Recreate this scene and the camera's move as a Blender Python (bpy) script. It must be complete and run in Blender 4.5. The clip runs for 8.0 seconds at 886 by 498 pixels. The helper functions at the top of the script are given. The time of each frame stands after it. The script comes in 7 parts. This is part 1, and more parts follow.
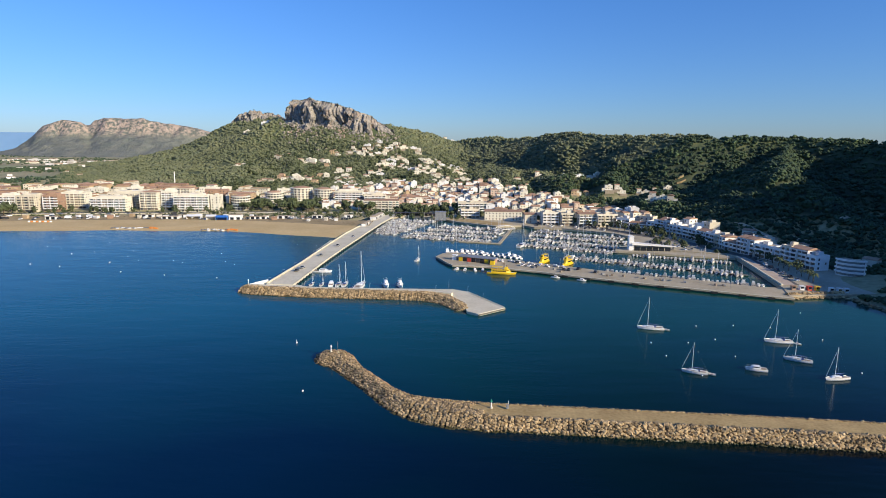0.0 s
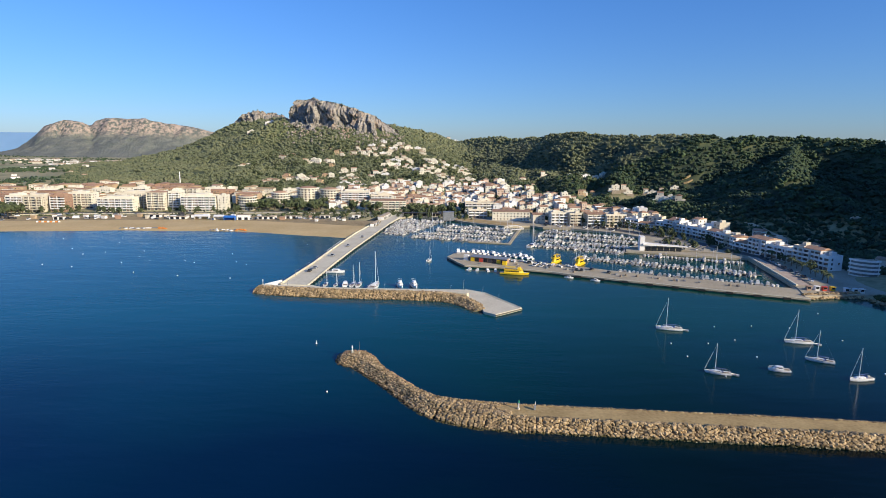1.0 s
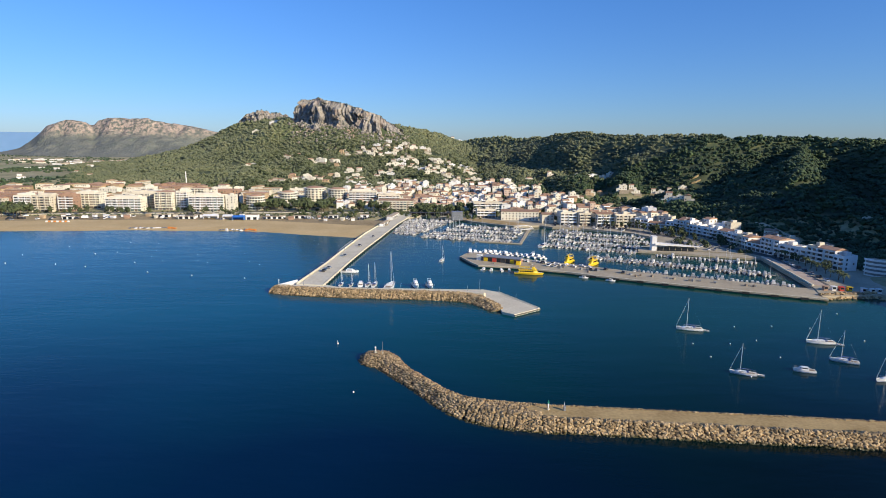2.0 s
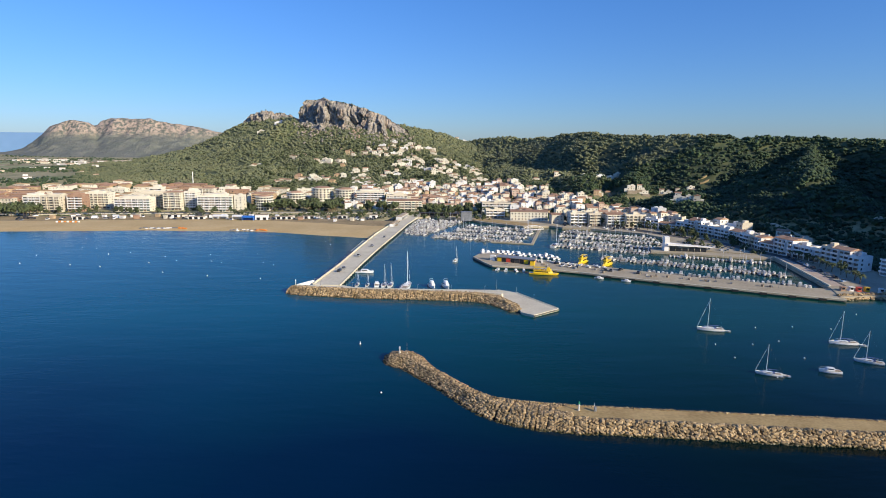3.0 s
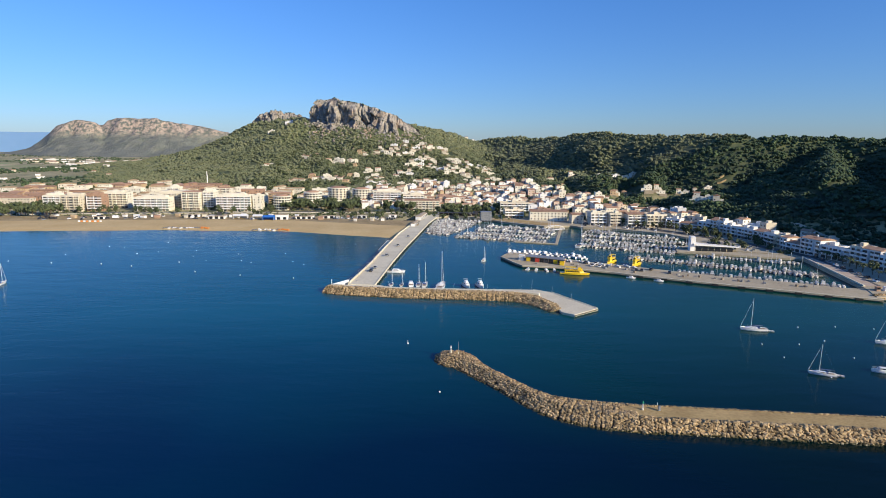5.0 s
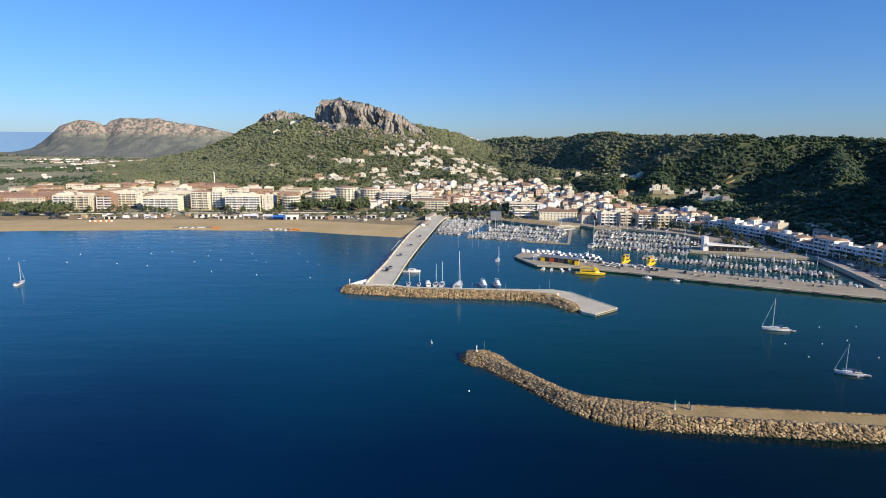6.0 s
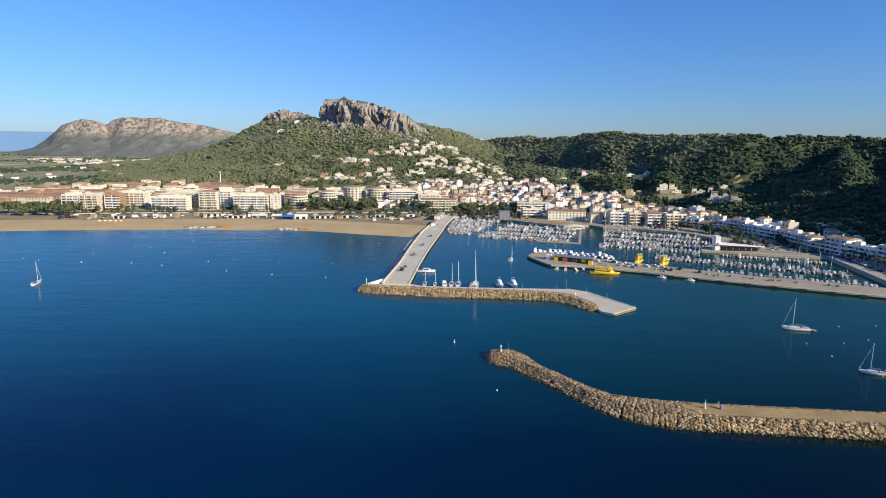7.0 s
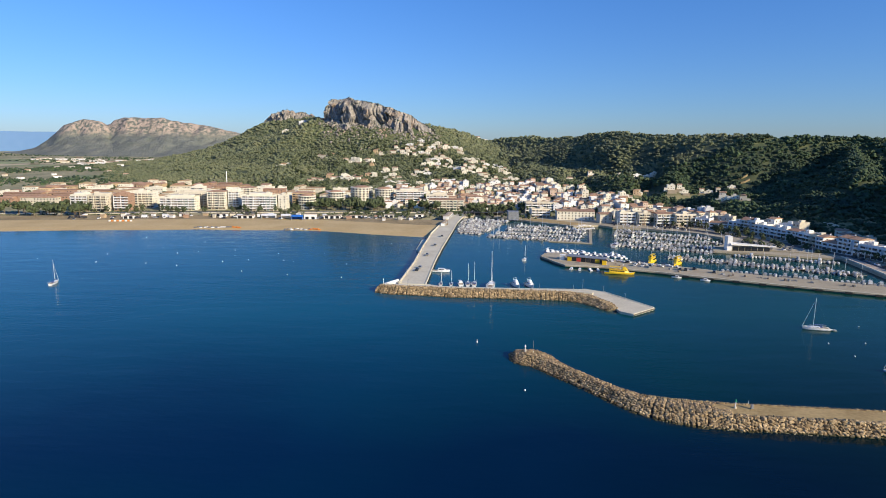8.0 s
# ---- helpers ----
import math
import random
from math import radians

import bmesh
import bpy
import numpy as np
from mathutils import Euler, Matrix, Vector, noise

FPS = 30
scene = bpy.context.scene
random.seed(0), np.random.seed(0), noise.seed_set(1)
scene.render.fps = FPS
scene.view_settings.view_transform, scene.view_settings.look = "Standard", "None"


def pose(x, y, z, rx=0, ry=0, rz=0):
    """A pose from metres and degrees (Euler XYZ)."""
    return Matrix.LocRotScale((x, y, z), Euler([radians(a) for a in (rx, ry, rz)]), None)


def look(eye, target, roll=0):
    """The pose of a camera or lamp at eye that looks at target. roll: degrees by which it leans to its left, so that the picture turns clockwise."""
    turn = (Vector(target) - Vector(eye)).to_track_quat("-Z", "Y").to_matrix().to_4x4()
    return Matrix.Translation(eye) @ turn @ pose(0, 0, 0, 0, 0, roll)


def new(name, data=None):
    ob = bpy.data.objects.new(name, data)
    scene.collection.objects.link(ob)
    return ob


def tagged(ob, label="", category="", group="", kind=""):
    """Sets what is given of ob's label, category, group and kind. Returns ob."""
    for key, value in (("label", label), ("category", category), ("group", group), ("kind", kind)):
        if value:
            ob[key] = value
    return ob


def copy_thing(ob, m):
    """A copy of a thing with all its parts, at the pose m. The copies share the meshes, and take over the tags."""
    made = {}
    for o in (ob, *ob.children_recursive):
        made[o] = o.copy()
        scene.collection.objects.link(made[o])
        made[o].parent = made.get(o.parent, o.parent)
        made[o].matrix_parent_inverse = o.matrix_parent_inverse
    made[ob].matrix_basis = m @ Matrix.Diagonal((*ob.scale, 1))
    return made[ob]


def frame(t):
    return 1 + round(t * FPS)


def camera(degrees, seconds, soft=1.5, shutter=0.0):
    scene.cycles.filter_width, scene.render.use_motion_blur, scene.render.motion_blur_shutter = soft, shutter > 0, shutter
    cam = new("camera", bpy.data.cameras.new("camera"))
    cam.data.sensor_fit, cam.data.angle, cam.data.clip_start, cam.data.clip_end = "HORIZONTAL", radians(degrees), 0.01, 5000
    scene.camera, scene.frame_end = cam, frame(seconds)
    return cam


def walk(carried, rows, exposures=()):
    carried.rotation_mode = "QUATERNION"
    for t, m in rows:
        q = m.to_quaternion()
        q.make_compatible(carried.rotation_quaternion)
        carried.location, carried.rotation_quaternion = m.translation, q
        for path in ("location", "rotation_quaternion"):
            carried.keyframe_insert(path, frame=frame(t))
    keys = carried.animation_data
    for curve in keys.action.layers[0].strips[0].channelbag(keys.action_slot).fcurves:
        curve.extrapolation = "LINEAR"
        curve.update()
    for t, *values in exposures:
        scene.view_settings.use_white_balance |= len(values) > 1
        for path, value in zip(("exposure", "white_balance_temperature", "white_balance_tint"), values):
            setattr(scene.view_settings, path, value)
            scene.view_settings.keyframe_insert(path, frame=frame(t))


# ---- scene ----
cam = camera(75.1, 8.0, soft=0.45)
PATH = [
    (0, (9.469, -0.207, 77.24), (9.477, 1.761, 76.886), 0.5),
    (0.5, (5.682, 0.091, 77.234), (5.689, 2.059, 76.88), 0.5),
    (1, (1.755, 0.266, 77.209), (1.762, 2.235, 76.855), 0.5),
    (1.5, (-2.35, 0.545, 77.177), (-2.344, 2.513, 76.822), 0.5),
    (3, (-14.925, 0.885, 77.112), (-14.924, 2.854, 76.758), 0.5),
    (3.5, (-19.38, 0.812, 77.096), (-19.381, 2.781, 76.742), 0.5),
    (4, (-23.789, 0.678, 77.131), (-23.791, 2.646, 76.777), 0.5),
    (4.5, (-28.26, 0.464, 77.168), (-28.264, 2.432, 76.813), 0.5),
    (6, (-41.861, -0.359, 77.007), (-41.87, 1.609, 76.652), 0.5),
    (6.5, (-46.325, -0.569, 77.11), (-46.335, 1.399, 76.754), 0.5),
    (7, (-50.799, -0.859, 77.134), (-50.808, 1.109, 76.777), 0.5),
    (7.5, (-55.259, -1.093, 77.148), (-55.27, 0.875, 76.791), 0.5),
    (8, (-59.702, -1.416, 77.206), (-59.712, 0.552, 76.849), 0.5),
]
walk(cam, [(t, look(eye, target, roll)) for t, eye, target, roll in PATH])

# ---- world, sun, exposure ----
SUN_EL, SUN_AZ = radians(22), radians(128)          # azimuth from +Y towards +X
world = bpy.data.worlds.new("world")
scene.world = world
world.use_nodes = True
wn = world.node_tree.nodes
sky = wn.new("ShaderNodeTexSky")
sky.sky_type = "NISHITA"
sky.sun_disc = False
sky.sun_elevation, sky.sun_rotation = SUN_EL, SUN_AZ
sky.altitude, sky.air_density, sky.dust_density, sky.ozone_density = 200, 1.0, 0.35, 6.0
tint = wn.new("ShaderNodeMix")
tint.data_type, tint.blend_type = "RGBA", "MULTIPLY"
tint.inputs[0].default_value = 1.0
# the air is greyer near the horizon than overhead
sky_at, sky_z, sky_up, air = (wn.new("ShaderNode" + k) for k in ("TexCoord", "SeparateXYZ", "MapRange", "Mix"))
air.data_type = "RGBA"
air.inputs[6].default_value, air.inputs[7].default_value = (0.655, 0.76, 0.985, 1), (0.58, 0.90, 1.27, 1)
sky_up.inputs["From Min"].default_value, sky_up.inputs["From Max"].default_value = 0.02, 0.30
for link in ((sky_at.outputs["Generated"], sky_z.inputs[0]), (sky_z.outputs["Z"], sky_up.inputs["Value"]), (sky_up.outputs[0], air.inputs[0]), (air.outputs[2], tint.inputs[7])):
    world.node_tree.links.new(*link)
for link in ((sky.outputs[0], tint.inputs[6]), (tint.outputs[2], wn["Background"].inputs[0])):
    world.node_tree.links.new(*link)
wn["Background"].inputs[1].default_value = 0.0995
sun = new("sun", bpy.data.lights.new("sun", "SUN"))
sun.data.energy, sun.data.angle, sun.data.color = 4.6, radians(0.5), (1.0, 0.85, 0.62)
sun_way = Vector((math.sin(SUN_AZ) * math.cos(SUN_EL), math.cos(SUN_AZ) * math.cos(SUN_EL), math.sin(SUN_EL)))
sun.matrix_world = look(sun_way * 1000, (0, 0, 0))
scene.view_settings.exposure = 0.43


# ---- materials ----
def material(name, c1, c2, scale=1.0, rough=0.8, bump=0.2, fine=8.0, fine_mix=0.35, metal=0.0, vary=0.0, island=0.0, dist=0.05, coords="Object"):
    """Two colours mixed by coarse and fine noise; vary: brightness spread from object to object; island: from piece to piece."""
    m = bpy.data.materials.new(name)
    m.use_nodes = True
    nt = m.node_tree
    b = nt.nodes["Principled BSDF"]
    b.inputs["Roughness"].default_value, b.inputs["Metallic"].default_value = rough, metal
    tc = nt.nodes.new("ShaderNodeTexCoord")
    n1, n2 = nt.nodes.new("ShaderNodeTexNoise"), nt.nodes.new("ShaderNodeTexNoise")
    n1.inputs["Scale"].default_value, n2.inputs["Scale"].default_value = scale, scale * fine
    n1.inputs["Detail"].default_value = n2.inputs["Detail"].default_value = 4
    for n in (n1, n2):
        nt.links.new(tc.outputs[coords], n.inputs["Vector"])
    mix = nt.nodes.new("ShaderNodeMix")
    mix.inputs["Factor"].default_value = fine_mix
    nt.links.new(n1.outputs[0], mix.inputs["A"])
    nt.links.new(n2.outputs[0], mix.inputs["B"])
    ramp = nt.nodes.new("ShaderNodeValToRGB")
    ramp.color_ramp.elements[0].color, ramp.color_ramp.elements[1].color = (*c1, 1), (*c2, 1)
    ramp.color_ramp.elements[0].position, ramp.color_ramp.elements[1].position = 0.36, 0.64
    nt.links.new(mix.outputs[0], ramp.inputs[0])
    out = ramp.outputs[0]
    if vary or island:
        src = nt.nodes.new("ShaderNodeObjectInfo").outputs["Random"] if vary else nt.nodes.new("ShaderNodeNewGeometry").outputs["Random Per Island"]
        span = vary or island
        mr = nt.nodes.new("ShaderNodeMapRange")
        mr.inputs["To Min"].default_value, mr.inputs["To Max"].default_value = 1 - span, 1 + span * 0.6
        nt.links.new(src, mr.inputs["Value"])
        hsv = nt.nodes.new("ShaderNodeHueSaturation")
        nt.links.new(mr.outputs[0], hsv.inputs["Value"])
        nt.links.new(out, hsv.inputs["Color"])
        out = hsv.outputs[0]
    nt.links.new(out, b.inputs["Base Color"])
    if bump:
        bp = nt.nodes.new("ShaderNodeBump")
        bp.inputs["Strength"].default_value, bp.inputs["Distance"].default_value = bump, dist
        nt.links.new(n2.outputs[0], bp.inputs["Height"])
        nt.links.new(bp.outputs[0], b.inputs["Normal"])
    return m


def water_material():
    m = bpy.data.materials.new("sea_water")
    m.use_nodes = True
    nt = m.node_tree
    b = nt.nodes["Principled BSDF"]
    b.inputs["Roughness"].default_value, b.inputs["IOR"].default_value = 0.15, 1.33
    b.inputs["Specular IOR Level"].default_value = 0.15
    b.inputs["Specular Tint"].default_value = (0.1, 0.95, 0.90, 1)
    tc = nt.nodes.new("ShaderNodeTexCoord")
    n1 = nt.nodes.new("ShaderNodeTexNoise")
    n1.inputs["Scale"].default_value, n1.inputs["Detail"].default_value = 0.008, 3
    nt.links.new(tc.outputs["Object"], n1.inputs["Vector"])
    # open sea is bluer, the harbour greener; the water offshore is darkest
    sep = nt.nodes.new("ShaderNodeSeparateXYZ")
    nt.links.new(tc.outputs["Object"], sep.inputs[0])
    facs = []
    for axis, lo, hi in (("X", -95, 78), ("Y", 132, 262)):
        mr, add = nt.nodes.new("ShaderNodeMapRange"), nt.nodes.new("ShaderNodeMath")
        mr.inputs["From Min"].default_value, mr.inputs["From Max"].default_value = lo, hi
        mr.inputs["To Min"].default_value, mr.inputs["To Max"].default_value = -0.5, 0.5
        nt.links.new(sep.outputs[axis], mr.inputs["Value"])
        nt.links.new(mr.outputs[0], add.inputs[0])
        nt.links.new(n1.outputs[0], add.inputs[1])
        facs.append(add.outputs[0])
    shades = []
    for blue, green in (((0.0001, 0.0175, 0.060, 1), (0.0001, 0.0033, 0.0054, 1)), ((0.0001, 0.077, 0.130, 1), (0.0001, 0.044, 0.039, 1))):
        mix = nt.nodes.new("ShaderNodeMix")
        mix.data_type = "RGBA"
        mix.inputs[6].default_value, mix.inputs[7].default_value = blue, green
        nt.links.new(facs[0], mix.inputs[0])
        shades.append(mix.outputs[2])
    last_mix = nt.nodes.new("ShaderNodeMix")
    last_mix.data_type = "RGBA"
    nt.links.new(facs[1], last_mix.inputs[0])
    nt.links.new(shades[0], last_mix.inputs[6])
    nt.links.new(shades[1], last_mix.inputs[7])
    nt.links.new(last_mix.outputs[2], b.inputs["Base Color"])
    mp = nt.nodes.new("ShaderNodeMapping")
    mp.inputs["Scale"].default_value, mp.inputs["Rotation"].default_value = (0.35, 1.0, 1.0), (0, 0, 0.25)
    nt.links.new(tc.outputs["Object"], mp.inputs["Vector"])
    last = None
    for sc, strength, d in ((0.09, 0.26, 0.8), (0.5, 0.27, 0.2)):
        w = nt.nodes.new("ShaderNodeTexNoise")
        w.inputs["Scale"].default_value, w.inputs["Detail"].default_value = sc, 4
        nt.links.new(mp.outputs[0], w.inputs["Vector"])
        bp = nt.nodes.new("ShaderNodeBump")
        bp.inputs["Strength"].default_value, bp.inputs["Distance"].default_value = strength, d
        nt.links.new(w.outputs[0], bp.inputs["Height"])
        if last:
            nt.links.new(last.outputs[0], bp.inputs["Normal"])
        last = bp
    nt.links.new(last.outputs[0], b.inputs["Normal"])
    return m


def glass_material():
    m = bpy.data.materials.new("window_glass")
    m.use_nodes = True
    b = m.node_tree.nodes["Principled BSDF"]
    b.inputs["Base Color"].default_value, b.inputs["Roughness"].default_value = (0.015, 0.02, 0.028, 1), 0.08
    return m


WATER = water_material()
GLASS = glass_material()
def pane_material():
    """Openings seen from afar: dark rooms, drawn blinds and brown shutters, from opening to opening."""
    m = bpy.data.materials.new("window_pane")
    m.use_nodes = True
    nt = m.node_tree
    b = nt.nodes["Principled BSDF"]
    b.inputs["Roughness"].default_value = 0.35
    geo, ramp = nt.nodes.new("ShaderNodeNewGeometry"), nt.nodes.new("ShaderNodeValToRGB")
    ramp.color_ramp.interpolation = "CONSTANT"
    stops = ((0.0, (0.03, 0.034, 0.042)), (0.48, (0.085, 0.08, 0.075)), (0.68, (0.19, 0.14, 0.10)), (0.82, (0.32, 0.29, 0.24)), (0.92, (0.11, 0.145, 0.13)))
    while len(ramp.color_ramp.elements) < len(stops):
        ramp.color_ramp.elements.new(0.5)
    for e, (at, c) in zip(ramp.color_ramp.elements, stops):
        e.position, e.color = at, (*c, 1)
    nt.links.new(geo.outputs["Random Per Island"], ramp.inputs[0])
    nt.links.new(ramp.outputs[0], b.inputs["Base Color"])
    return m


PANE = pane_material()
GROUND = material("dry_ground", (0.18, 0.185, 0.085), (0.40, 0.345, 0.195), 0.02, 0.95, 0.3, 12, 0.5, dist=0.4)


def scrub_over(m, c1, c2, z0, z1):
    """Adds a cover of scrub to a ground material above the plain."""
    nt = m.node_tree
    b = nt.nodes["Principled BSDF"]
    old = b.inputs["Base Color"].links[0].from_socket
    geo, sep, mr, n, ramp, mix = (nt.nodes.new("ShaderNode" + k) for k in ("TexCoord", "SeparateXYZ", "MapRange", "TexNoise", "ValToRGB", "Mix"))
    nt.links.new(geo.outputs["Object"], sep.inputs[0])
    nt.links.new(sep.outputs["Z"], mr.inputs["Value"])
    mr.inputs["From Min"].default_value, mr.inputs["From Max"].default_value = z0, z1
    n.inputs["Scale"].default_value, n.inputs["Detail"].default_value = 0.06, 6
    nt.links.new(geo.outputs["Object"], n.inputs["Vector"])
    ramp.color_ramp.elements[0].color, ramp.color_ramp.elements[1].color = (*c1, 1), (*c2, 1)
    ramp.color_ramp.elements[0].position, ramp.color_ramp.elements[1].position = 0.42, 0.60
    nt.links.new(n.outputs[0], ramp.inputs[0])
    mix.data_type = "RGBA"
    nt.links.new(mr.outputs[0], mix.inputs[0])
    nt.links.new(old, mix.inputs[6])
    nt.links.new(ramp.outputs[0], mix.inputs[7])
    nt.links.new(mix.outputs[2], b.inputs["Base Color"])


scrub_over(GROUND, (0.028, 0.045, 0.025), (0.072, 0.088, 0.042), 15, 24)
scrub_over(GROUND, (0.075, 0.102, 0.042), (0.155, 0.165, 0.070), 72, 84)
SAND = material("beach_sand", (0.48, 0.345, 0.155), (0.59, 0.445, 0.225), 0.035, 0.95, 0.25, 14, 0.4, dist=0.1)
BACKSHORE = material("trodden_earth", (0.21, 0.155, 0.072), (0.43, 0.33, 0.175), 0.05, 0.95, 0.3, 9, 0.5, dist=0.1)
PAVING = material("quay_paving", (0.33, 0.285, 0.20), (0.46, 0.40, 0.29), 0.06, 0.9, 0.1, 10, 0.45)
CONCRETE = material("pale_concrete", (0.54, 0.495, 0.375), (0.68, 0.635, 0.50), 0.09, 0.85, 0.12, 9, 0.45)
# wet concrete and the shade under the slab edges, both in this colour
DARK_CONCRETE = material("wet_concrete", (0.09, 0.085, 0.07), (0.16, 0.145, 0.12), 0.3, 0.6, 0.2)
ASPHALT = material("worn_asphalt", (0.075, 0.073, 0.07), (0.13, 0.125, 0.115), 0.08, 0.92, 0.1)
PATH_EARTH = material("gravel_track", (0.28, 0.195, 0.080), (0.47, 0.345, 0.16), 0.12, 0.95, 0.4, 9, 0.5, dist=0.08)
ROCK = material("armour_rock", (0.21, 0.147, 0.073), (0.52, 0.385, 0.212), 0.35, 0.9, 0.5, 7, 0.4, island=0.55, dist=0.12)
ROCK_PIECE = material("armour_rock_single", (0.21, 0.147, 0.073), (0.52, 0.385, 0.212), 0.35, 0.9, 0.5, 7, 0.4, vary=0.55, dist=0.12)


def tide_band(m, level):
    """Rock below the level is dark and glossy with wet weed; the edge of the band is uneven."""
    nt = m.node_tree
    b = nt.nodes["Principled BSDF"]
    old = b.inputs["Base Color"].links[0].from_socket
    geo, sep, n, add, mr, mix, dry = (nt.nodes.new("ShaderNode" + k) for k in ("NewGeometry", "SeparateXYZ", "TexNoise", "Math", "MapRange", "Mix", "MapRange"))
    nt.links.new(geo.outputs["Position"], sep.inputs[0])
    nt.links.new(geo.outputs["Position"], n.inputs["Vector"])
    n.inputs["Scale"].default_value = 0.35
    nt.links.new(sep.outputs["Z"], add.inputs[0])
    nt.links.new(n.outputs[0], add.inputs[1])
    nt.links.new(add.outputs[0], mr.inputs["Value"])
    mr.inputs["From Min"].default_value, mr.inputs["From Max"].default_value = level + 0.35, level + 0.75
    mix.data_type = "RGBA"
    mix.inputs[6].default_value = (0.062, 0.054, 0.018, 1)
    nt.links.new(mr.outputs[0], mix.inputs[0])
    nt.links.new(old, mix.inputs[7])
    nt.links.new(mix.outputs[2], b.inputs["Base Color"])
    nt.links.new(mr.outputs[0], dry.inputs["Value"])
    dry.inputs["To Min"].default_value, dry.inputs["To Max"].default_value = 0.45, 0.9
    nt.links.new(dry.outputs[0], b.inputs["Roughness"])


tide_band(ROCK, 0.35), tide_band(ROCK_PIECE, 0.35)
# core flank: the shade between the armour rocks is put into its colour
GAP_SHADE_ROCK = material("wet_rock", (0.045, 0.045, 0.035), (0.11, 0.095, 0.06), 0.5, 0.5, 0.4, island=0.3)
def cliff_material():
    """Grey limestone with dark upright streaks and rusty tan patches."""
    m = material("limestone_cliff", (0.15, 0.142, 0.130), (0.46, 0.415, 0.35), 0.10, 0.95, 1.0, 6, 0.5, dist=1.6)
    nt = m.node_tree
    b = nt.nodes["Principled BSDF"]
    old = b.inputs["Base Color"].links[0].from_socket
    tc = nt.nodes.new("ShaderNodeTexCoord")
    for scale, stretch, lo, hi, colour, blend in ((0.09, 0.22, 0.52, 0.70, (0.38, 0.38, 0.40, 1), "MULTIPLY"), (0.035, 0.55, 0.52, 0.66, (0.43, 0.29, 0.19, 1), "MIX")):
        mp, n, mr, mix = (nt.nodes.new("ShaderNode" + k) for k in ("Mapping", "TexNoise", "MapRange", "Mix"))
        mp.inputs["Scale"].default_value = (1, 1, stretch)
        n.inputs["Scale"].default_value, n.inputs["Detail"].default_value = scale, 5
        mr.inputs["From Min"].default_value, mr.inputs["From Max"].default_value, mr.inputs["To Max"].default_value = lo, hi, 0.7
        mix.data_type, mix.blend_type = "RGBA", blend
        mix.inputs[7].default_value = colour
        nt.links.new(tc.outputs["Object"], mp.inputs["Vector"])
        nt.links.new(mp.outputs[0], n.inputs["Vector"])
        nt.links.new(n.outputs[0], mr.inputs["Value"])
        nt.links.new(mr.outputs[0], mix.inputs[0])
        nt.links.new(old, mix.inputs[6])
        old = mix.outputs[2]
    nt.links.new(old, b.inputs["Base Color"])
    return m


CLIFF = cliff_material()
# rock colours lifted and greyed: some distance haze is put into them
HAZED_ROCK = material("far_mountain_rock", (0.125, 0.148, 0.125), (0.215, 0.22, 0.185), 0.02, 0.95, 0.8, 6, 0.5, dist=9)
scrub_over(HAZED_ROCK, (0.46, 0.365, 0.295), (0.13, 0.145, 0.125), 98, 140)
# the blue of the distant range is haze put into its base colour
HAZE = material("hazy_range", (0.115, 0.225, 0.42), (0.135, 0.25, 0.45), 0.002, 1.0, 0.0)
# paler copy of LEAF for the far slopes: distance haze is in its colour
LEAF_HAZED = material("dry_pine_foliage", (0.112, 0.136, 0.070), (0.192, 0.204, 0.108), 0.016, 0.9, 0.0, 14, 0.5, island=0.2)
LEAF = material("pine_foliage", (0.022, 0.048, 0.030), (0.076, 0.118, 0.047), 0.018, 0.9, 0.0, 14, 0.5, island=0.35)
LEAF_TREE = material("tree_foliage", (0.040, 0.061, 0.026), (0.102, 0.122, 0.050), 0.4, 0.9, 0.0, 6, 0.5, island=0.45)
BARK = material("bark", (0.09, 0.065, 0.045), (0.17, 0.13, 0.09), 2.0, 0.95, 0.4)
WARM_WHITE = material("warm_white_render", (0.69, 0.65, 0.53), (0.79, 0.755, 0.64), 0.25, 0.85, 0.1, 6, 0.4, vary=0.10)
WHITE_WALL = material("white_render", (0.72, 0.715, 0.69), (0.83, 0.825, 0.80), 0.25, 0.85, 0.1, 6, 0.4, vary=0.10)
CREAM_WALL = material("cream_render", (0.59, 0.535, 0.42), (0.70, 0.65, 0.53), 0.25, 0.85, 0.1, 6, 0.4, vary=0.16)
OCHRE_WALL = material("ochre_render", (0.46, 0.325, 0.185), (0.59, 0.445, 0.285), 0.25, 0.85, 0.1, 6, 0.4, vary=0.18)
PINK_WALL = material("salmon_render", (0.53, 0.405, 0.32), (0.64, 0.51, 0.42), 0.25, 0.85, 0.1, 6, 0.4, vary=0.15)
BRICK_WALL = material("brown_brick", (0.32, 0.195, 0.13), (0.44, 0.29, 0.20), 0.25, 0.85, 0.1, 6, 0.4, vary=0.12)
STONE_WALL = material("terrace_stone", (0.27, 0.23, 0.17), (0.44, 0.37, 0.27), 0.4, 0.9, 0.3, 6, 0.4, vary=0.2)
TILE_ROOF = material("terracotta_tiles", (0.30, 0.17, 0.105), (0.50, 0.325, 0.215), 0.5, 0.85, 0.3, 6, 0.5, vary=0.26, dist=0.1)
TAN_ROOF = material("sun_bleached_tiles", (0.38, 0.245, 0.125), (0.56, 0.40, 0.23), 0.5, 0.85, 0.3, 6, 0.5, vary=0.22, dist=0.1)
FLAT_ROOF = material("terrace_roof", (0.33, 0.265, 0.19), (0.50, 0.415, 0.31), 0.3, 0.9, 0.1, vary=0.25)
GELCOAT = material("white_gelcoat", (0.74, 0.74, 0.73), (0.82, 0.82, 0.81), 0.6, 0.3, 0.0, vary=0.06)
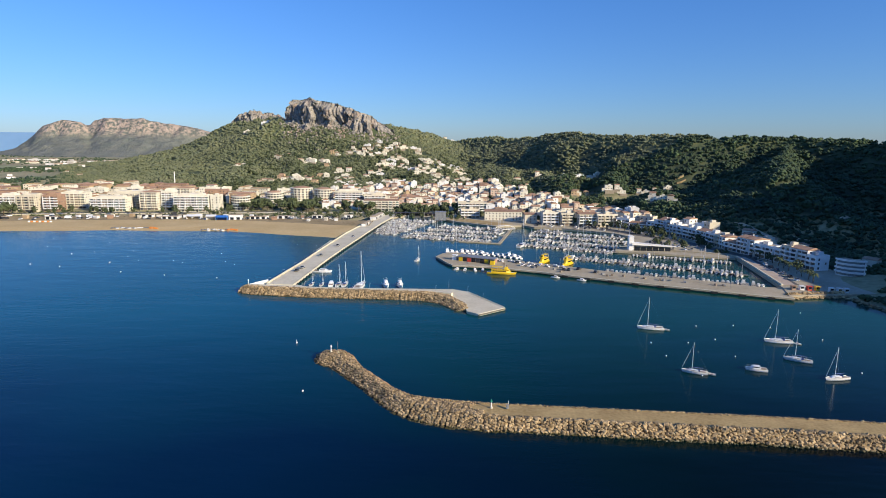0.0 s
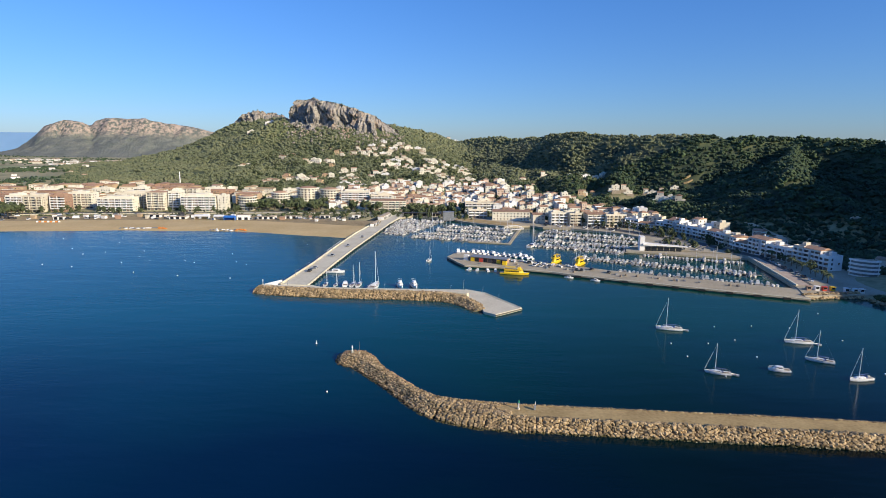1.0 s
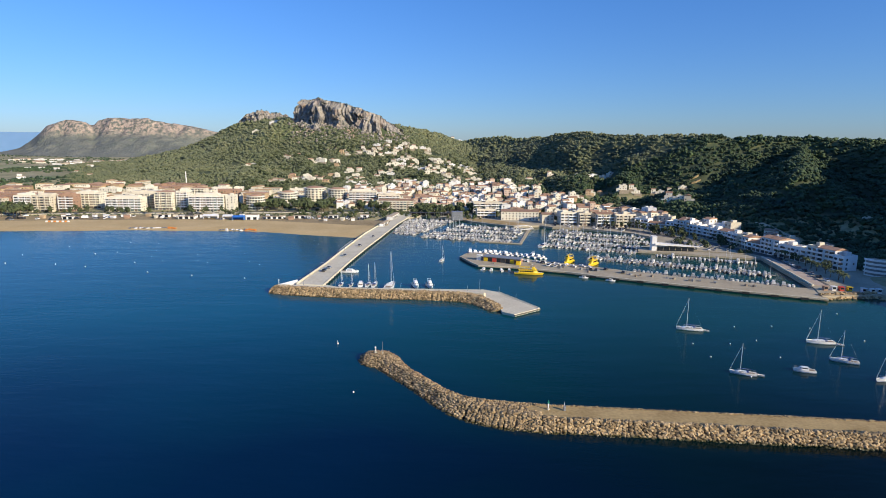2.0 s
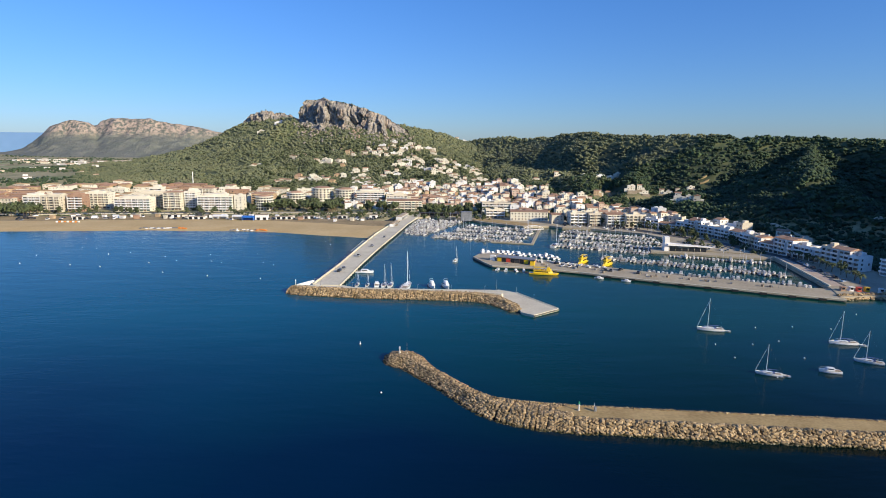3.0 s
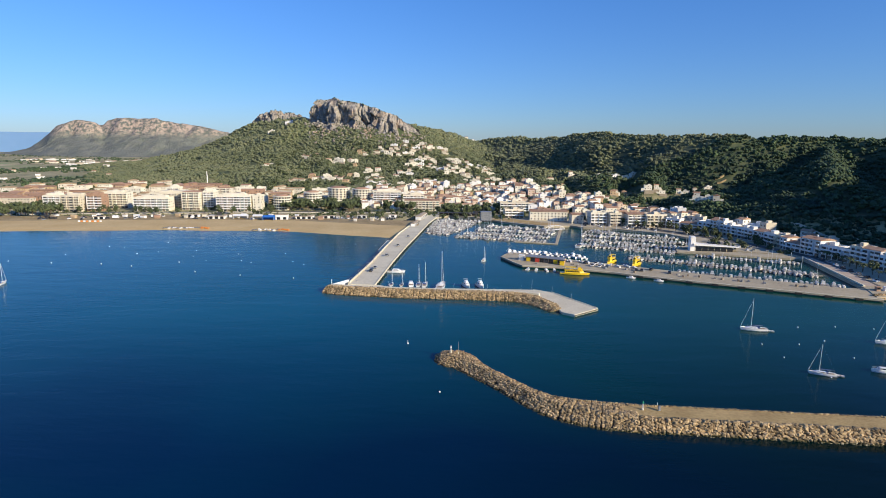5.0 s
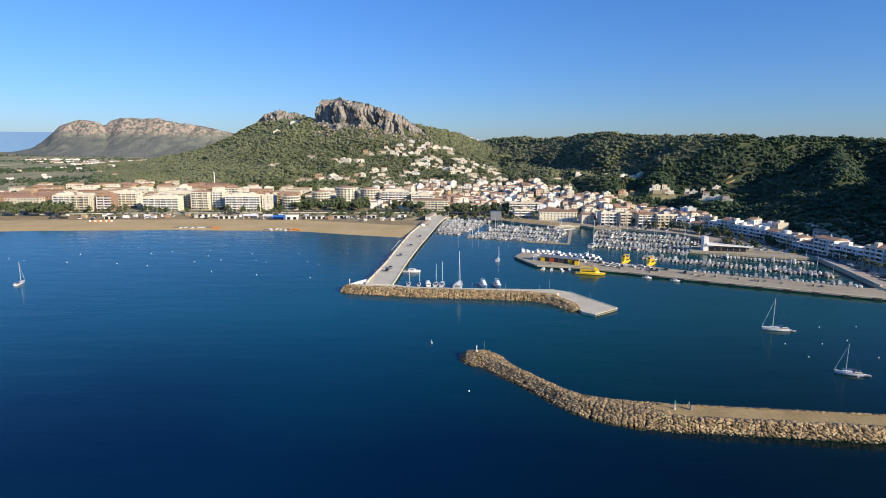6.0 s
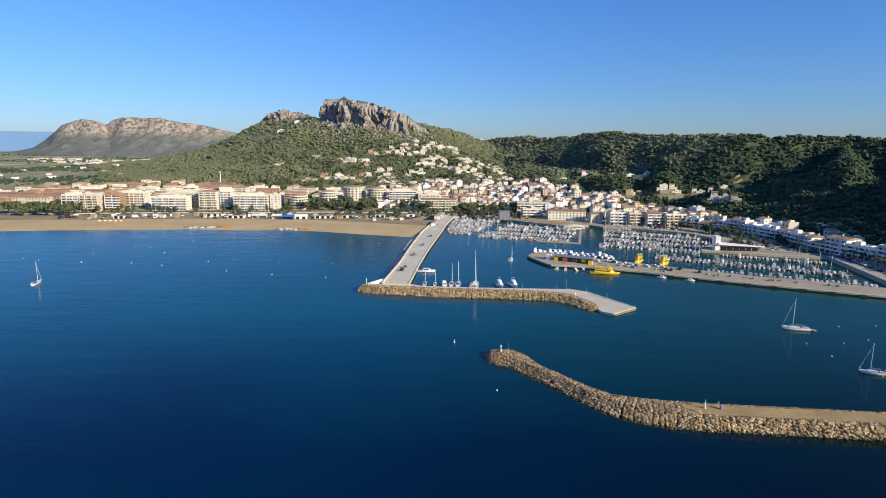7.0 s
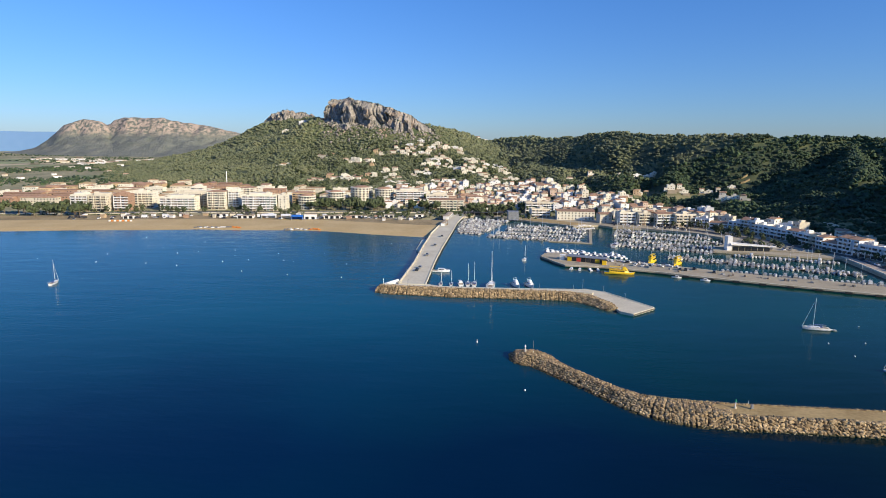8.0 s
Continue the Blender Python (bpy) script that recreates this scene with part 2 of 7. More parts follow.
BERTHED = material("weathered_gelcoat", (0.50, 0.49, 0.46), (0.68, 0.67, 0.64), 0.6, 0.4, 0.0, vary=0.42)
BERTHED_FAR = material("weathered_gelcoat_joined", (0.50, 0.49, 0.46), (0.68, 0.67, 0.64), 0.6, 0.4, 0.0, island=0.5)
# cockpit shade is put into this dark deck colour of the berthed boats
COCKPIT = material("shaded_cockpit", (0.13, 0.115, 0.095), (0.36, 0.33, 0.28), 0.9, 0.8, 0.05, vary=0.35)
DECK = material("pale_deck", (0.50, 0.46, 0.40), (0.66, 0.63, 0.58), 0.8, 0.7, 0.05, vary=0.15)
MAST = material("alloy_mast", (0.62, 0.63, 0.65), (0.74, 0.75, 0.76), 1.0, 0.4, 0.0, metal=0.3)
CANVAS = material("blue_canvas", (0.035, 0.06, 0.16), (0.06, 0.10, 0.24), 1.0, 0.8, 0.1, vary=0.3)
YELLOW = material("yellow_paint", (0.72, 0.47, 0.01), (0.82, 0.56, 0.03), 0.6, 0.45, 0.05)
RED = material("red_paint", (0.55, 0.05, 0.03), (0.65, 0.09, 0.05), 0.6, 0.5, 0.05)
GREEN = material("green_paint", (0.02, 0.22, 0.13), (0.04, 0.30, 0.18), 0.6, 0.5, 0.05)
BLUE = material("blue_tarpaulin", (0.02, 0.13, 0.50), (0.04, 0.20, 0.62), 0.6, 0.6, 0.1)
GREY_METAL = material("grey_metal", (0.22, 0.23, 0.24), (0.33, 0.34, 0.35), 0.8, 0.5, 0.05, metal=0.3)
DARK = material("dark_trim", (0.03, 0.03, 0.033), (0.06, 0.06, 0.062), 1.0, 0.6, 0.05)
RUBBER = material("tyre_rubber", (0.02, 0.02, 0.02), (0.035, 0.035, 0.035), 3.0, 0.8, 0.1)
WOOD = material("weathered_planks", (0.20, 0.16, 0.115), (0.34, 0.28, 0.21), 0.8, 0.85, 0.2)


# ---- mesh tools ----
def mesh_object(name, verts, faces, mat, parent=None, label="", smooth=False):
    me = bpy.data.meshes.new(name)
    me.from_pydata([tuple(v) for v in verts], [], [tuple(q) for q in faces])
    for mt in (mat if isinstance(mat, (list, tuple)) else (mat,)):
        me.materials.append(mt)
    if smooth:
        me.shade_smooth()
    ob = new(name, me)
    ob.parent = parent
    if label:
        tagged(ob, label)
    return ob


def part(name, bm, mat, parent, label="", smooth=False):
    me = bpy.data.meshes.new(name)
    bm.to_mesh(me)
    bm.free()
    for mt in (mat if isinstance(mat, (list, tuple)) else (mat,)):
        me.materials.append(mt)
    if smooth:
        me.shade_smooth()
    ob = new(name, me)
    ob.parent = parent
    if label:
        tagged(ob, label)
    return ob


def like(ob, parent, m):
    """One more object on the mesh of ob."""
    o = new(ob.name.split(".")[0], ob.data)
    o.parent = parent
    o.matrix_basis = m
    return o


def base(name, m, label, category, group="", kind=""):
    ob = new(name)
    ob.matrix_basis = m
    return tagged(ob, label, category, group, kind)


def box(bm, x, y, z, w, d, h, rz=0.0, taper=1.0, mat=0):
    """A box with its base centre at x, y, z."""
    c, s = math.cos(rz), math.sin(rz)
    vs = []
    for k, zz in ((1.0, z), (taper, z + h)):
        for sx, sy in ((-1, -1), (1, -1), (1, 1), (-1, 1)):
            px, py = sx * w / 2 * k, sy * d / 2 * k
            vs.append(bm.verts.new((x + px * c - py * s, y + px * s + py * c, zz)))
    fs = [bm.faces.new(q) for q in ([vs[3], vs[2], vs[1], vs[0]], vs[4:8], [vs[0], vs[1], vs[5], vs[4]], [vs[1], vs[2], vs[6], vs[5]], [vs[2], vs[3], vs[7], vs[6]], [vs[3], vs[0], vs[4], vs[7]])]
    for q in fs:
        q.material_index = mat
    return bm


def bevelled_box(w, d, h, r=0.05, x=0, y=0, z=0):
    bm = box(bmesh.new(), x, y, z, w, d, h)
    bmesh.ops.bevel(bm, geom=bm.edges[:], offset=r, segments=1, affect="EDGES")
    return bm


def tube(bm, a, b, r0, r1=None, n=6):
    """A tapered rod from a to b."""
    a, b = Vector(a), Vector(b)
    r1 = r0 if r1 is None else r1
    q = (b - a).to_track_quat("Z", "Y")
    ring = [[bm.verts.new(p + q @ Vector((math.cos(k * math.tau / n) * r, math.sin(k * math.tau / n) * r, 0))) for k in range(n)] for p, r in ((a, r0), (b, r1))]
    for k in range(n):
        bm.faces.new((ring[0][k], ring[0][(k + 1) % n], ring[1][(k + 1) % n], ring[1][k]))
    bm.faces.new(ring[0][::-1]), bm.faces.new(ring[1])
    return bm


def prism(outline, z0, z1, batter=0.0):
    """A slab with that outline (anticlockwise)."""
    bm = bmesh.new()
    cx, cy = sum(p[0] for p in outline) / len(outline), sum(p[1] for p in outline) / len(outline)
    lo = [bm.verts.new((x, y, z0)) for x, y in outline]
    hi = [bm.verts.new((x, y, z1)) for x, y in outline]
    n = len(outline)
    for k in range(n):
        bm.faces.new((lo[k], lo[(k + 1) % n], hi[(k + 1) % n], hi[k]))
    bm.faces.new(hi), bm.faces.new(lo[::-1])
    bmesh.ops.recalc_face_normals(bm, faces=bm.faces[:])
    return bm


def along(line, step):
    """Points every step metres along a polyline, with the direction there."""
    out, carry = [], 0.0
    for a, b in zip(line, line[1:]):
        a, b = Vector(a), Vector(b)
        n = (b - a).length
        s = carry
        while s < n:
            out.append((a + (b - a) * (s / n), (b - a).normalized()))
            s += step
        carry = s - n
    return out


# ---- lie of the land ----
def lattice(ix, iy, seed):
    v = np.sin(ix * 127.1 + iy * 311.7 + seed * 74.7) * 43758.5453
    return v - np.floor(v)


def noise2(x, y, size, seed=0, octaves=4):
    x, y = np.asarray(x, float) / size, np.asarray(y, float) / size
    total, amp, norm = 0.0, 1.0, 0.0
    for o in range(octaves):
        ix, iy = np.floor(x), np.floor(y)
        fx, fy = x - ix, y - iy
        fx, fy = fx * fx * (3 - 2 * fx), fy * fy * (3 - 2 * fy)
        a, b, c, d = lattice(ix, iy, seed + o), lattice(ix + 1, iy, seed + o), lattice(ix, iy + 1, seed + o), lattice(ix + 1, iy + 1, seed + o)
        total = total + amp * ((a * (1 - fx) + b * fx) * (1 - fy) + (c * (1 - fx) + d * fx) * fy - 0.5)
        norm += amp
        amp, x, y = amp * 0.5, x * 2.03 + 5.1, y * 2.03 + 9.7
    return total / norm * 2


COAST = [(-4600, 300), (-900, 430), (-600, 470), (-375, 498), (-283, 510), (-182, 509), (-81, 479), (-62, 560), (-44, 605), (-28, 623), (9, 601), (25, 575), (62, 545), (92, 560),
         (145, 527), (199, 452), (217, 399), (198, 308), (191, 290), (203, 272), (200, 245), (206, 212), (250, 185), (300, 150), (315, 60), (500, 20), (900, 60), (4600, -200)]
LAND = COAST + [(4600, 4950), (-4600, 4950)]


def edge_distance(x, y, line):
    best = np.full(np.shape(x), 1e9)
    for (ax, ay), (bx, by) in zip(line, line[1:]):
        dx, dy = bx - ax, by - ay
        t = np.clip(((x - ax) * dx + (y - ay) * dy) / (dx * dx + dy * dy), 0, 1)
        best = np.minimum(best, np.hypot(x - ax - t * dx, y - ay - t * dy))
    return best


def inside(x, y, poly):
    odd = np.zeros(np.shape(x), bool)
    for (ax, ay), (bx, by) in zip(poly, poly[1:] + poly[:1]):
        if ay != by:
            odd ^= ((ay > y) != (by > y)) & (x < (bx - ax) * (y - ay) / (by - ay) + ax)
    return odd


def inland(x, y):
    return np.where(inside(x, y, LAND), 1, -1) * edge_distance(x, y, COAST)


def smooth(a, b, v):
    t = np.clip((v - a) / (b - a), 0, 1)
    return t * t * (3 - 2 * t)


# crests: points x, y, height; and how far the flank reaches
CRESTS = [
    ([(-330, 1235, 104), (-260, 1215, 114), (-180, 1195, 114), (-110, 1185, 108), (-30, 1310, 96), (40, 1580, 72), (90, 2000, 70)], 185),
    ([(-494, 1535, 132), (-410, 1440, 116), (-330, 1250, 116)], 205),
    ([(-494, 1535, 118), (-640, 1560, 58), (-900, 1750, 18)], 160),
    ([(40, 1580, 74), (160, 1230, 88), (250, 920, 90.5), (335, 760, 86.5), (440, 725, 79.5), (540, 600, 82.5), (640, 400, 74), (900, 250, 60)], 150),
    ([(440, 725, 74), (350, 580, 68), (300, 500, 45)], 80),
    # unseen headland crest; heights set by the shade it casts on hill and harbour
    ([(600, 640, 121), (580, 450, 138), (500, 330, 141), (440, 280, 112), (405, 235, 96), (388, 190, 88), (376, 150, 100), (370, 110, 106), (366, 50, 104)], 95),
    ([(250, 920, 82), (230, 760, 42), (225, 650, 24)], 60),
]


def crest_height(x, y):
    top = np.zeros(np.shape(x))
    for line, reach in CRESTS:
        for (ax, ay, az), (bx, by, bz) in zip(line, line[1:]):
            dx, dy = bx - ax, by - ay
            t = np.clip(((x - ax) * dx + (y - ay) * dy) / (dx * dx + dy * dy), 0, 1)
            d = np.hypot(x - ax - t * dx, y - ay - t * dy)
            h = (az + (bz - az) * t) * np.exp(-((d / reach) ** 1.15))
            top = np.maximum(top, h)
    return np.maximum(0, top - 5) * 1.05


def land_height(x, y):
    x, y = np.asarray(x, float), np.asarray(y, float)
    s = inland(x, y)
    z = -3 + 4.2 * smooth(8, 34, s) + 0.016 * np.clip(s - 100, 0, 700)
    hill = crest_height(x, y) * smooth(24, 95, s)
    # ravines and spurs on the middle of the flanks, none on the crests
    k = np.clip(hill / 74, 0, 1)
    ravine = (1 - smooth(0, 0.42, np.abs(noise2(x, y * 0.55, 105, 13, 3)))) * (7 + 17 * smooth(90, 220, x)) * 4 * k * (1 - k)
    return z + hill * (1 + 0.10 * noise2(x, y, 140, 3)) - ravine + smooth(5, 30, hill) * 5 * noise2(x, y, 60, 7)


def height_at(x, y):
    return float(land_height(np.array([x]), np.array([y]))[0])


def sheet(name, xs, ys, zfun, mat, label, keep=None):
    gx, gy = np.meshgrid(xs, ys)
    gz = zfun(gx, gy)
    n, m = len(xs), len(ys)
    faces = [(j * n + i, j * n + i + 1, (j + 1) * n + i + 1, (j + 1) * n + i) for j in range(m - 1) for i in range(n - 1) if keep is None or keep(gz[j:j + 2, i:i + 2])]
    ob = mesh_object(name, np.stack([gx, gy, gz], -1).reshape(-1, 3), faces, mat, smooth=True)
    return tagged(ob, label, name.replace("_", " "), kind="structure")


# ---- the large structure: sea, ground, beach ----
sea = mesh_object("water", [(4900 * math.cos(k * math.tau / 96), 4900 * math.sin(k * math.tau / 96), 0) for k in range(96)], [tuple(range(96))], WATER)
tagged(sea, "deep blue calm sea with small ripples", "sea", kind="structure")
gxs = np.concatenate([np.arange(-4500, -950, 150), np.arange(-950, 700, 9), np.arange(700, 4500, 150)])
gys = np.concatenate([np.arange(36, 1750, 9), np.arange(1750, 4900, 120)])
sheet("ground", gxs, gys, land_height, GROUND, "dry earth and scrub of the coastal plain and hills", keep=lambda q: q.max() > -2.9)


def coast_y(x):
    return np.interp(x, [p[0] for p in COAST[:7]], [p[1] for p in COAST[:7]])


def beach_height(x, v):
    return np.interp(v, [-14, 0, 16, 60, 150], [-1.2, -0.05, 1.3, 2.0, 2.5]) + 0.12 * noise2(x, v, 18, 21) * smooth(0, 10, v)


bxs, bvs = np.arange(-1000, -56, 6.0), np.concatenate([np.arange(-14, 30, 2.0), np.arange(30, 97, 6.0)])
bgx, bgv = np.meshgrid(bxs, bvs)
bverts = np.stack([bgx, coast_y(bgx) + bgv + 2.5 * noise2(bgx, bgx * 0, 40, 5) * (bgv < 25), beach_height(bgx, bgv)], -1).reshape(-1, 3)
nb = len(bxs)
n_sand = int(np.argmax(bvs > 56))
for bname, lo, hi, bmat, blabel in (("beach", 0, n_sand, SAND, "wide beach of golden sand with a gentle slope"), ("backshore", n_sand, len(bvs) - 1, BACKSHORE, "trodden dry brown earth behind the beach")):
    tagged(mesh_object(bname, bverts, [(j * nb + i, j * nb + i + 1, (j + 1) * nb + i + 1, (j + 1) * nb + i) for j in range(lo, hi) for i in range(nb - 1)], bmat, smooth=True), blabel, bname, kind="structure")

def shore_ground(x, y):
    """Height of the sand or trodden earth near the beach, else of the land."""
    v = y - float(coast_y(x))
    return float(beach_height(np.array([x]), np.array([v]))[0]) if x < -58 and 0 < v < 93 else height_at(x, y)


# town quay slab round the inner harbour
town = [(-47, 668), (-44, 605), (-28, 623), (9, 601), (25, 575), (62, 545), (88, 552), (98, 540), (123, 534), (142, 521), (163, 505), (174, 481), (159, 447), (146, 435), (215, 409), (217, 399), (198, 308), (191, 290), (214, 293), (248, 296), (300, 292), (300, 330),
        (275, 400), (250, 470), (225, 530), (175, 590), (110, 640), (40, 680)]
tagged(part("pavement", prism(town[::-1], -3, 1.8), PAVING, None), "worn paved quayside along the inner harbour", "quayside", kind="structure")

# ---- breakwaters, pier and quays ----
def rock_shape(seed, r=1.0):
    """An angular quarried block: the hull of a few points near the faces of a box."""
    rnd = random.Random(seed)
    bm = bmesh.new()
    for k in range(22):
        p = [rnd.uniform(-1, 1) for _ in range(3)]
        p[k % 3] = (1 if k % 2 else -1) * rnd.uniform(0.88, 1.0)
        k4 = 1.04 / sum(abs(c) ** 2.6 for c in p) ** (1 / 2.6)
        bm.verts.new((p[0] * 1.12 * k4 * r, p[1] * 0.92 * k4 * r, p[2] * 0.76 * k4 * r))
    bmesh.ops.convex_hull(bm, input=bm.verts[:])
    for v in [v for v in bm.verts if not v.link_faces]:
        bm.verts.remove(v)
    bm.verts.index_update()
    vs = np.array([v.co[:] for v in bm.verts])
    fs = np.array([[v.index for v in q.verts] for q in bm.faces])
    bm.free()
    return vs, fs


ROCKS = [rock_shape(k) for k in range(14)]


def turned(rnd):
    return np.array(Euler((rnd.uniform(-0.26, 0.26), rnd.uniform(-0.26, 0.26), rnd.uniform(0, 6.28))).to_matrix())


def rock_heap(name, owner, spots, single, label):
    """spots: x, y, z, radius. The first single ones are pieces of their own, the rest one joined heap."""
    rnd = random.Random(11)
    shapes = []
    for vs, fs in ROCKS:
        me = bpy.data.meshes.new("rock")
        me.from_pydata([tuple(v) for v in vs], [], [tuple(q) for q in fs])
        me.materials.append(ROCK_PIECE)
        shapes.append(me)
    verts, faces, count = [], [], 0
    for k, (x, y, z, r) in enumerate(spots):
        turn = turned(rnd)
        if k < single:
            ob = new("rock", rnd.choice(shapes))
            ob.parent = owner
            ob.matrix_basis = Matrix.Translation((x, y, z)) @ Matrix(turn.tolist()).to_4x4() @ Matrix.Scale(r, 4)
            continue
        vs, fs = rnd.choice(ROCKS)
        verts.append(vs * r @ turn.T + np.array((x, y, z)))
        faces.append(fs + count)
        count += len(vs)
    if verts:
        heap = mesh_object("rock_heap", np.concatenate(verts), np.concatenate(faces), ROCK, owner, label)
        tagged(heap, kind="stuff")


def bank(rows, z0=-3.0):
    """A body swept through rows of (near foot, near edge, far edge, far foot) in plan, with the top height."""
    bm = bmesh.new()
    prev = None
    for a, b, c, d, top in rows:
        ring = [bm.verts.new((*a, z0)), bm.verts.new((*b, top)), bm.verts.new((*c, top)), bm.verts.new((*d, z0))]
        if prev:
            for k in range(3):
                q = bm.faces.new((prev[k], ring[k], ring[k + 1], prev[k + 1]))
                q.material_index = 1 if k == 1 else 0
        else:
            bm.faces.new(ring)
        prev = ring
    bm.faces.new(prev[::-1])
    bmesh.ops.recalc_face_normals(bm, faces=bm.faces[:])
    return bm


# outer breakwater: plan of its middle line, half width of the crest, height of the crest
OUTER = [((-36, 201.6), 0.8, 0.9), ((-33, 201.6), 2.6, 2.3), ((-28.5, 199.8), 3.4, 3.0), ((-24.3, 196.2), 2.4, 3.0), ((-20.8, 190), 1.4, 2.9), ((-18.2, 185.8), 1.1, 2.8), ((-12.7, 178.3), 1.1, 2.7), ((-5.7, 168.3), 1.3, 2.8), ((0.2, 162), 1.9, 2.9),
         ((6, 159), 2.7, 3.0), ((14, 156.4), 3.6, 3.2), ((24, 154.0), 4.3, 3.3),
         ((60, 150.6), 4.3, 3.3), ((95, 147.4), 4.3, 3.3), ((132, 143.3), 4.3, 3.3), ((200, 138), 4.3, 3.3), ((290, 151), 4.3, 3.3)]


def offset_line(pts):
    out = []
    for k, (p, half, top) in enumerate(pts):
        a, b = Vector(pts[max(k - 1, 0)][0]), Vector(pts[min(k + 1, len(pts) - 1)][0])
        d = (b - a).normalized()
        out.append((Vector(p), Vector((d.y, -d.x)), half, top))       # normal towards the open sea
    return out


outer_rows = offset_line(OUTER)


def sea_slope(x):
    """How far the seaward slope of the breakwater runs out; widest in the bend."""
    return float(np.interp(x, (-34, -6, 3, 12, 20, 30), (5.1, 5.2, 6.6, 6.4, 4.8, 3.6)))


breakwater = base("breakwater", Matrix.Identity(4), "long breakwater of tan armour rocks with a gravel track", "breakwater", kind="structure")
part("core", bank([(p + n * (h + sea_slope(p.x) + 1.2), p + n * (h - 0.4), p - n * h, p - n * (h + 3.6), t - 0.45) for p, n, h, t in outer_rows]), (GAP_SHADE_ROCK, PATH_EARTH), breakwater, "gravel track along the crest")


def scatter_bank(rows, length_step, seed, size, covered, reach=(3.2, 3.0), outer=False):
    """Rocks over both flanks, and over the crest where covered(x) says so."""
    rnd = random.Random(seed)
    spots = []
    for (p0, n0, h0, t0), (p1, n1, h1, t1) in zip(rows, rows[1:]):
        n_along = max(1, round((p1 - p0).length / length_step))
        for i in range(n_along):
            k = (i + rnd.uniform(-0.3, 0.3) + 0.5) / n_along
            p, n, h, t = p0.lerp(p1, k), n0.lerp(n1, k), h0 + (h1 - h0) * k, t0 + (t1 - t0) * k
            u, far = -(h + reach[1]), h + (sea_slope(p.x) if outer else reach[0])
            while u < far:
                r = rnd.uniform(*size)
                if outer:
                    r *= 0.62 if u < -h * 0.5 and p.x > 6 else 0.85 + 0.32 * min(1.0, max(0.0, (p.x + 10) / 40))
                e = abs(u) - h
                if e > -0.6 or covered(p.x + n.x * u, p.y + n.y * u):
                    z = t - 0.35 - max(0, e) * (t + 0.6) / (far - h if u > 0 else reach[1]) + rnd.uniform(-0.14, 0.06)
                    q = p + n * u
                    spots.append((q.x + rnd.uniform(-0.2, 0.2), q.y + rnd.uniform(-0.2, 0.2), z, r))
                u += length_step * rnd.uniform(0.7, 1.0)
    return spots


def near_first(spots, at):
    return sorted(spots, key=lambda s: math.hypot(s[0] - at[0], s[1] - at[1]))


outer_spots = scatter_bank(outer_rows, 0.74, 5, (0.46, 0.62), lambda x, y: x < 20 + 2.5 * math.sin(y), (3.2, 2.2), True)
edge_rnd = random.Random(6)
for p, d in along([tuple(p - n * (h - 0.25)) for p, n, h, t in outer_rows[8:]], 0.55):
    outer_spots.append((p.x, p.y, 2.85 + edge_rnd.uniform(-0.06, 0.06), edge_rnd.uniform(0.22, 0.38)))
rock_heap("rock", breakwater, near_first(outer_spots, (10, 148)), 300, "heap of tan armour rocks")

# mole with its concrete crown wall, quay and rock face
MOLE = [((-95, 299), 1.4, 3.2), ((-87, 296), 1.6, 3.4), ((-57, 291), 1.6, 3.4), ((-13, 288), 1.6, 3.4), ((4, 285.5), 1.6, 3.4), ((13, 280), 1.8, 3.2), ((20, 269), 1.4, 2.4), ((21.5, 263.5), 0.8, 1.4)]
mole = base("mole", Matrix.Identity(4), "rock-faced concrete mole across the harbour mouth", "mole", kind="structure")
mole_rows = offset_line(MOLE)
part("core", bank([(p + n * (h + 6.5), p + n * h, p - n * h, p - n * (h + 3), t - 0.5) for p, n, h, t in mole_rows]), (ROCK, ROCK), mole)
mole_spots = scatter_bank(mole_rows, 0.95, 8, (0.55, 0.86), lambda x, y: True, reach=(5.2, 0.4))
rock_heap("rock", mole, near_first(mole_spots, (-20, 280)), 0, "heap of pale tan armour rocks")
part("quay", prism([(-88, 298), (-57, 293.5), (4, 288.3), (16, 286), (16, 299.5), (-60, 301.5), (-69, 307), (-86, 306)], -3, 1.5), CONCRETE, mole, "concrete quay behind the rocks")
part("crown_wall", prism([(-92, 297.6), (-57, 292.6), (4, 287.3), (15, 283.5), (16, 285.0), (4, 289.3), (-57, 294.6), (-91.5, 299.8)], 1.0, 3.5), CONCRETE, mole, "low concrete crown wall")

ramp = base("landing_platform", Matrix.Identity(4), "sloping pale concrete landing platform at the mole's end", "platform", kind="structure")
part("slab", prism([(27, 255), (40.5, 266), (24, 296), (15, 302), (15.5, 284), (21, 272), (22, 259)], -3, 1.15), CONCRETE, ramp)
part("kerb", prism([(40.5, 266), (24, 296), (23.4, 295.7), (39.9, 265.7)], 1.15, 1.4), CONCRETE, ramp, "low edge kerb")
part("fender", prism([(27.3, 254.6), (40.9, 265.9), (40.5, 266.2), (27, 255)], 0.3, 0.85), DARK_CONCRETE, ramp, "dark rubbing strip")

pier = base("pier", Matrix.Identity(4), "long straight concrete pier road with a parapet", "pier", kind="structure")
west = [(-85.5, 306), (-80.4, 362), (-77.2, 420), (-72.3, 490), (-63.5, 560), (-49.5, 640)]
east = [(-70.5, 305), (-66.6, 368), (-62.2, 421), (-54.2, 500), (-48.5, 560), (-38, 632)]
part("deck", prism(west[::-1] + east, 0.9, 2.0), CONCRETE, pier, "pale concrete deck")
part("footing", prism([(x + 0.8, y) for x, y in west[::-1]] + [(x - 0.8, y) for x, y in east], -3, 0.9), DARK_CONCRETE, pier, "shadowed wet footing")
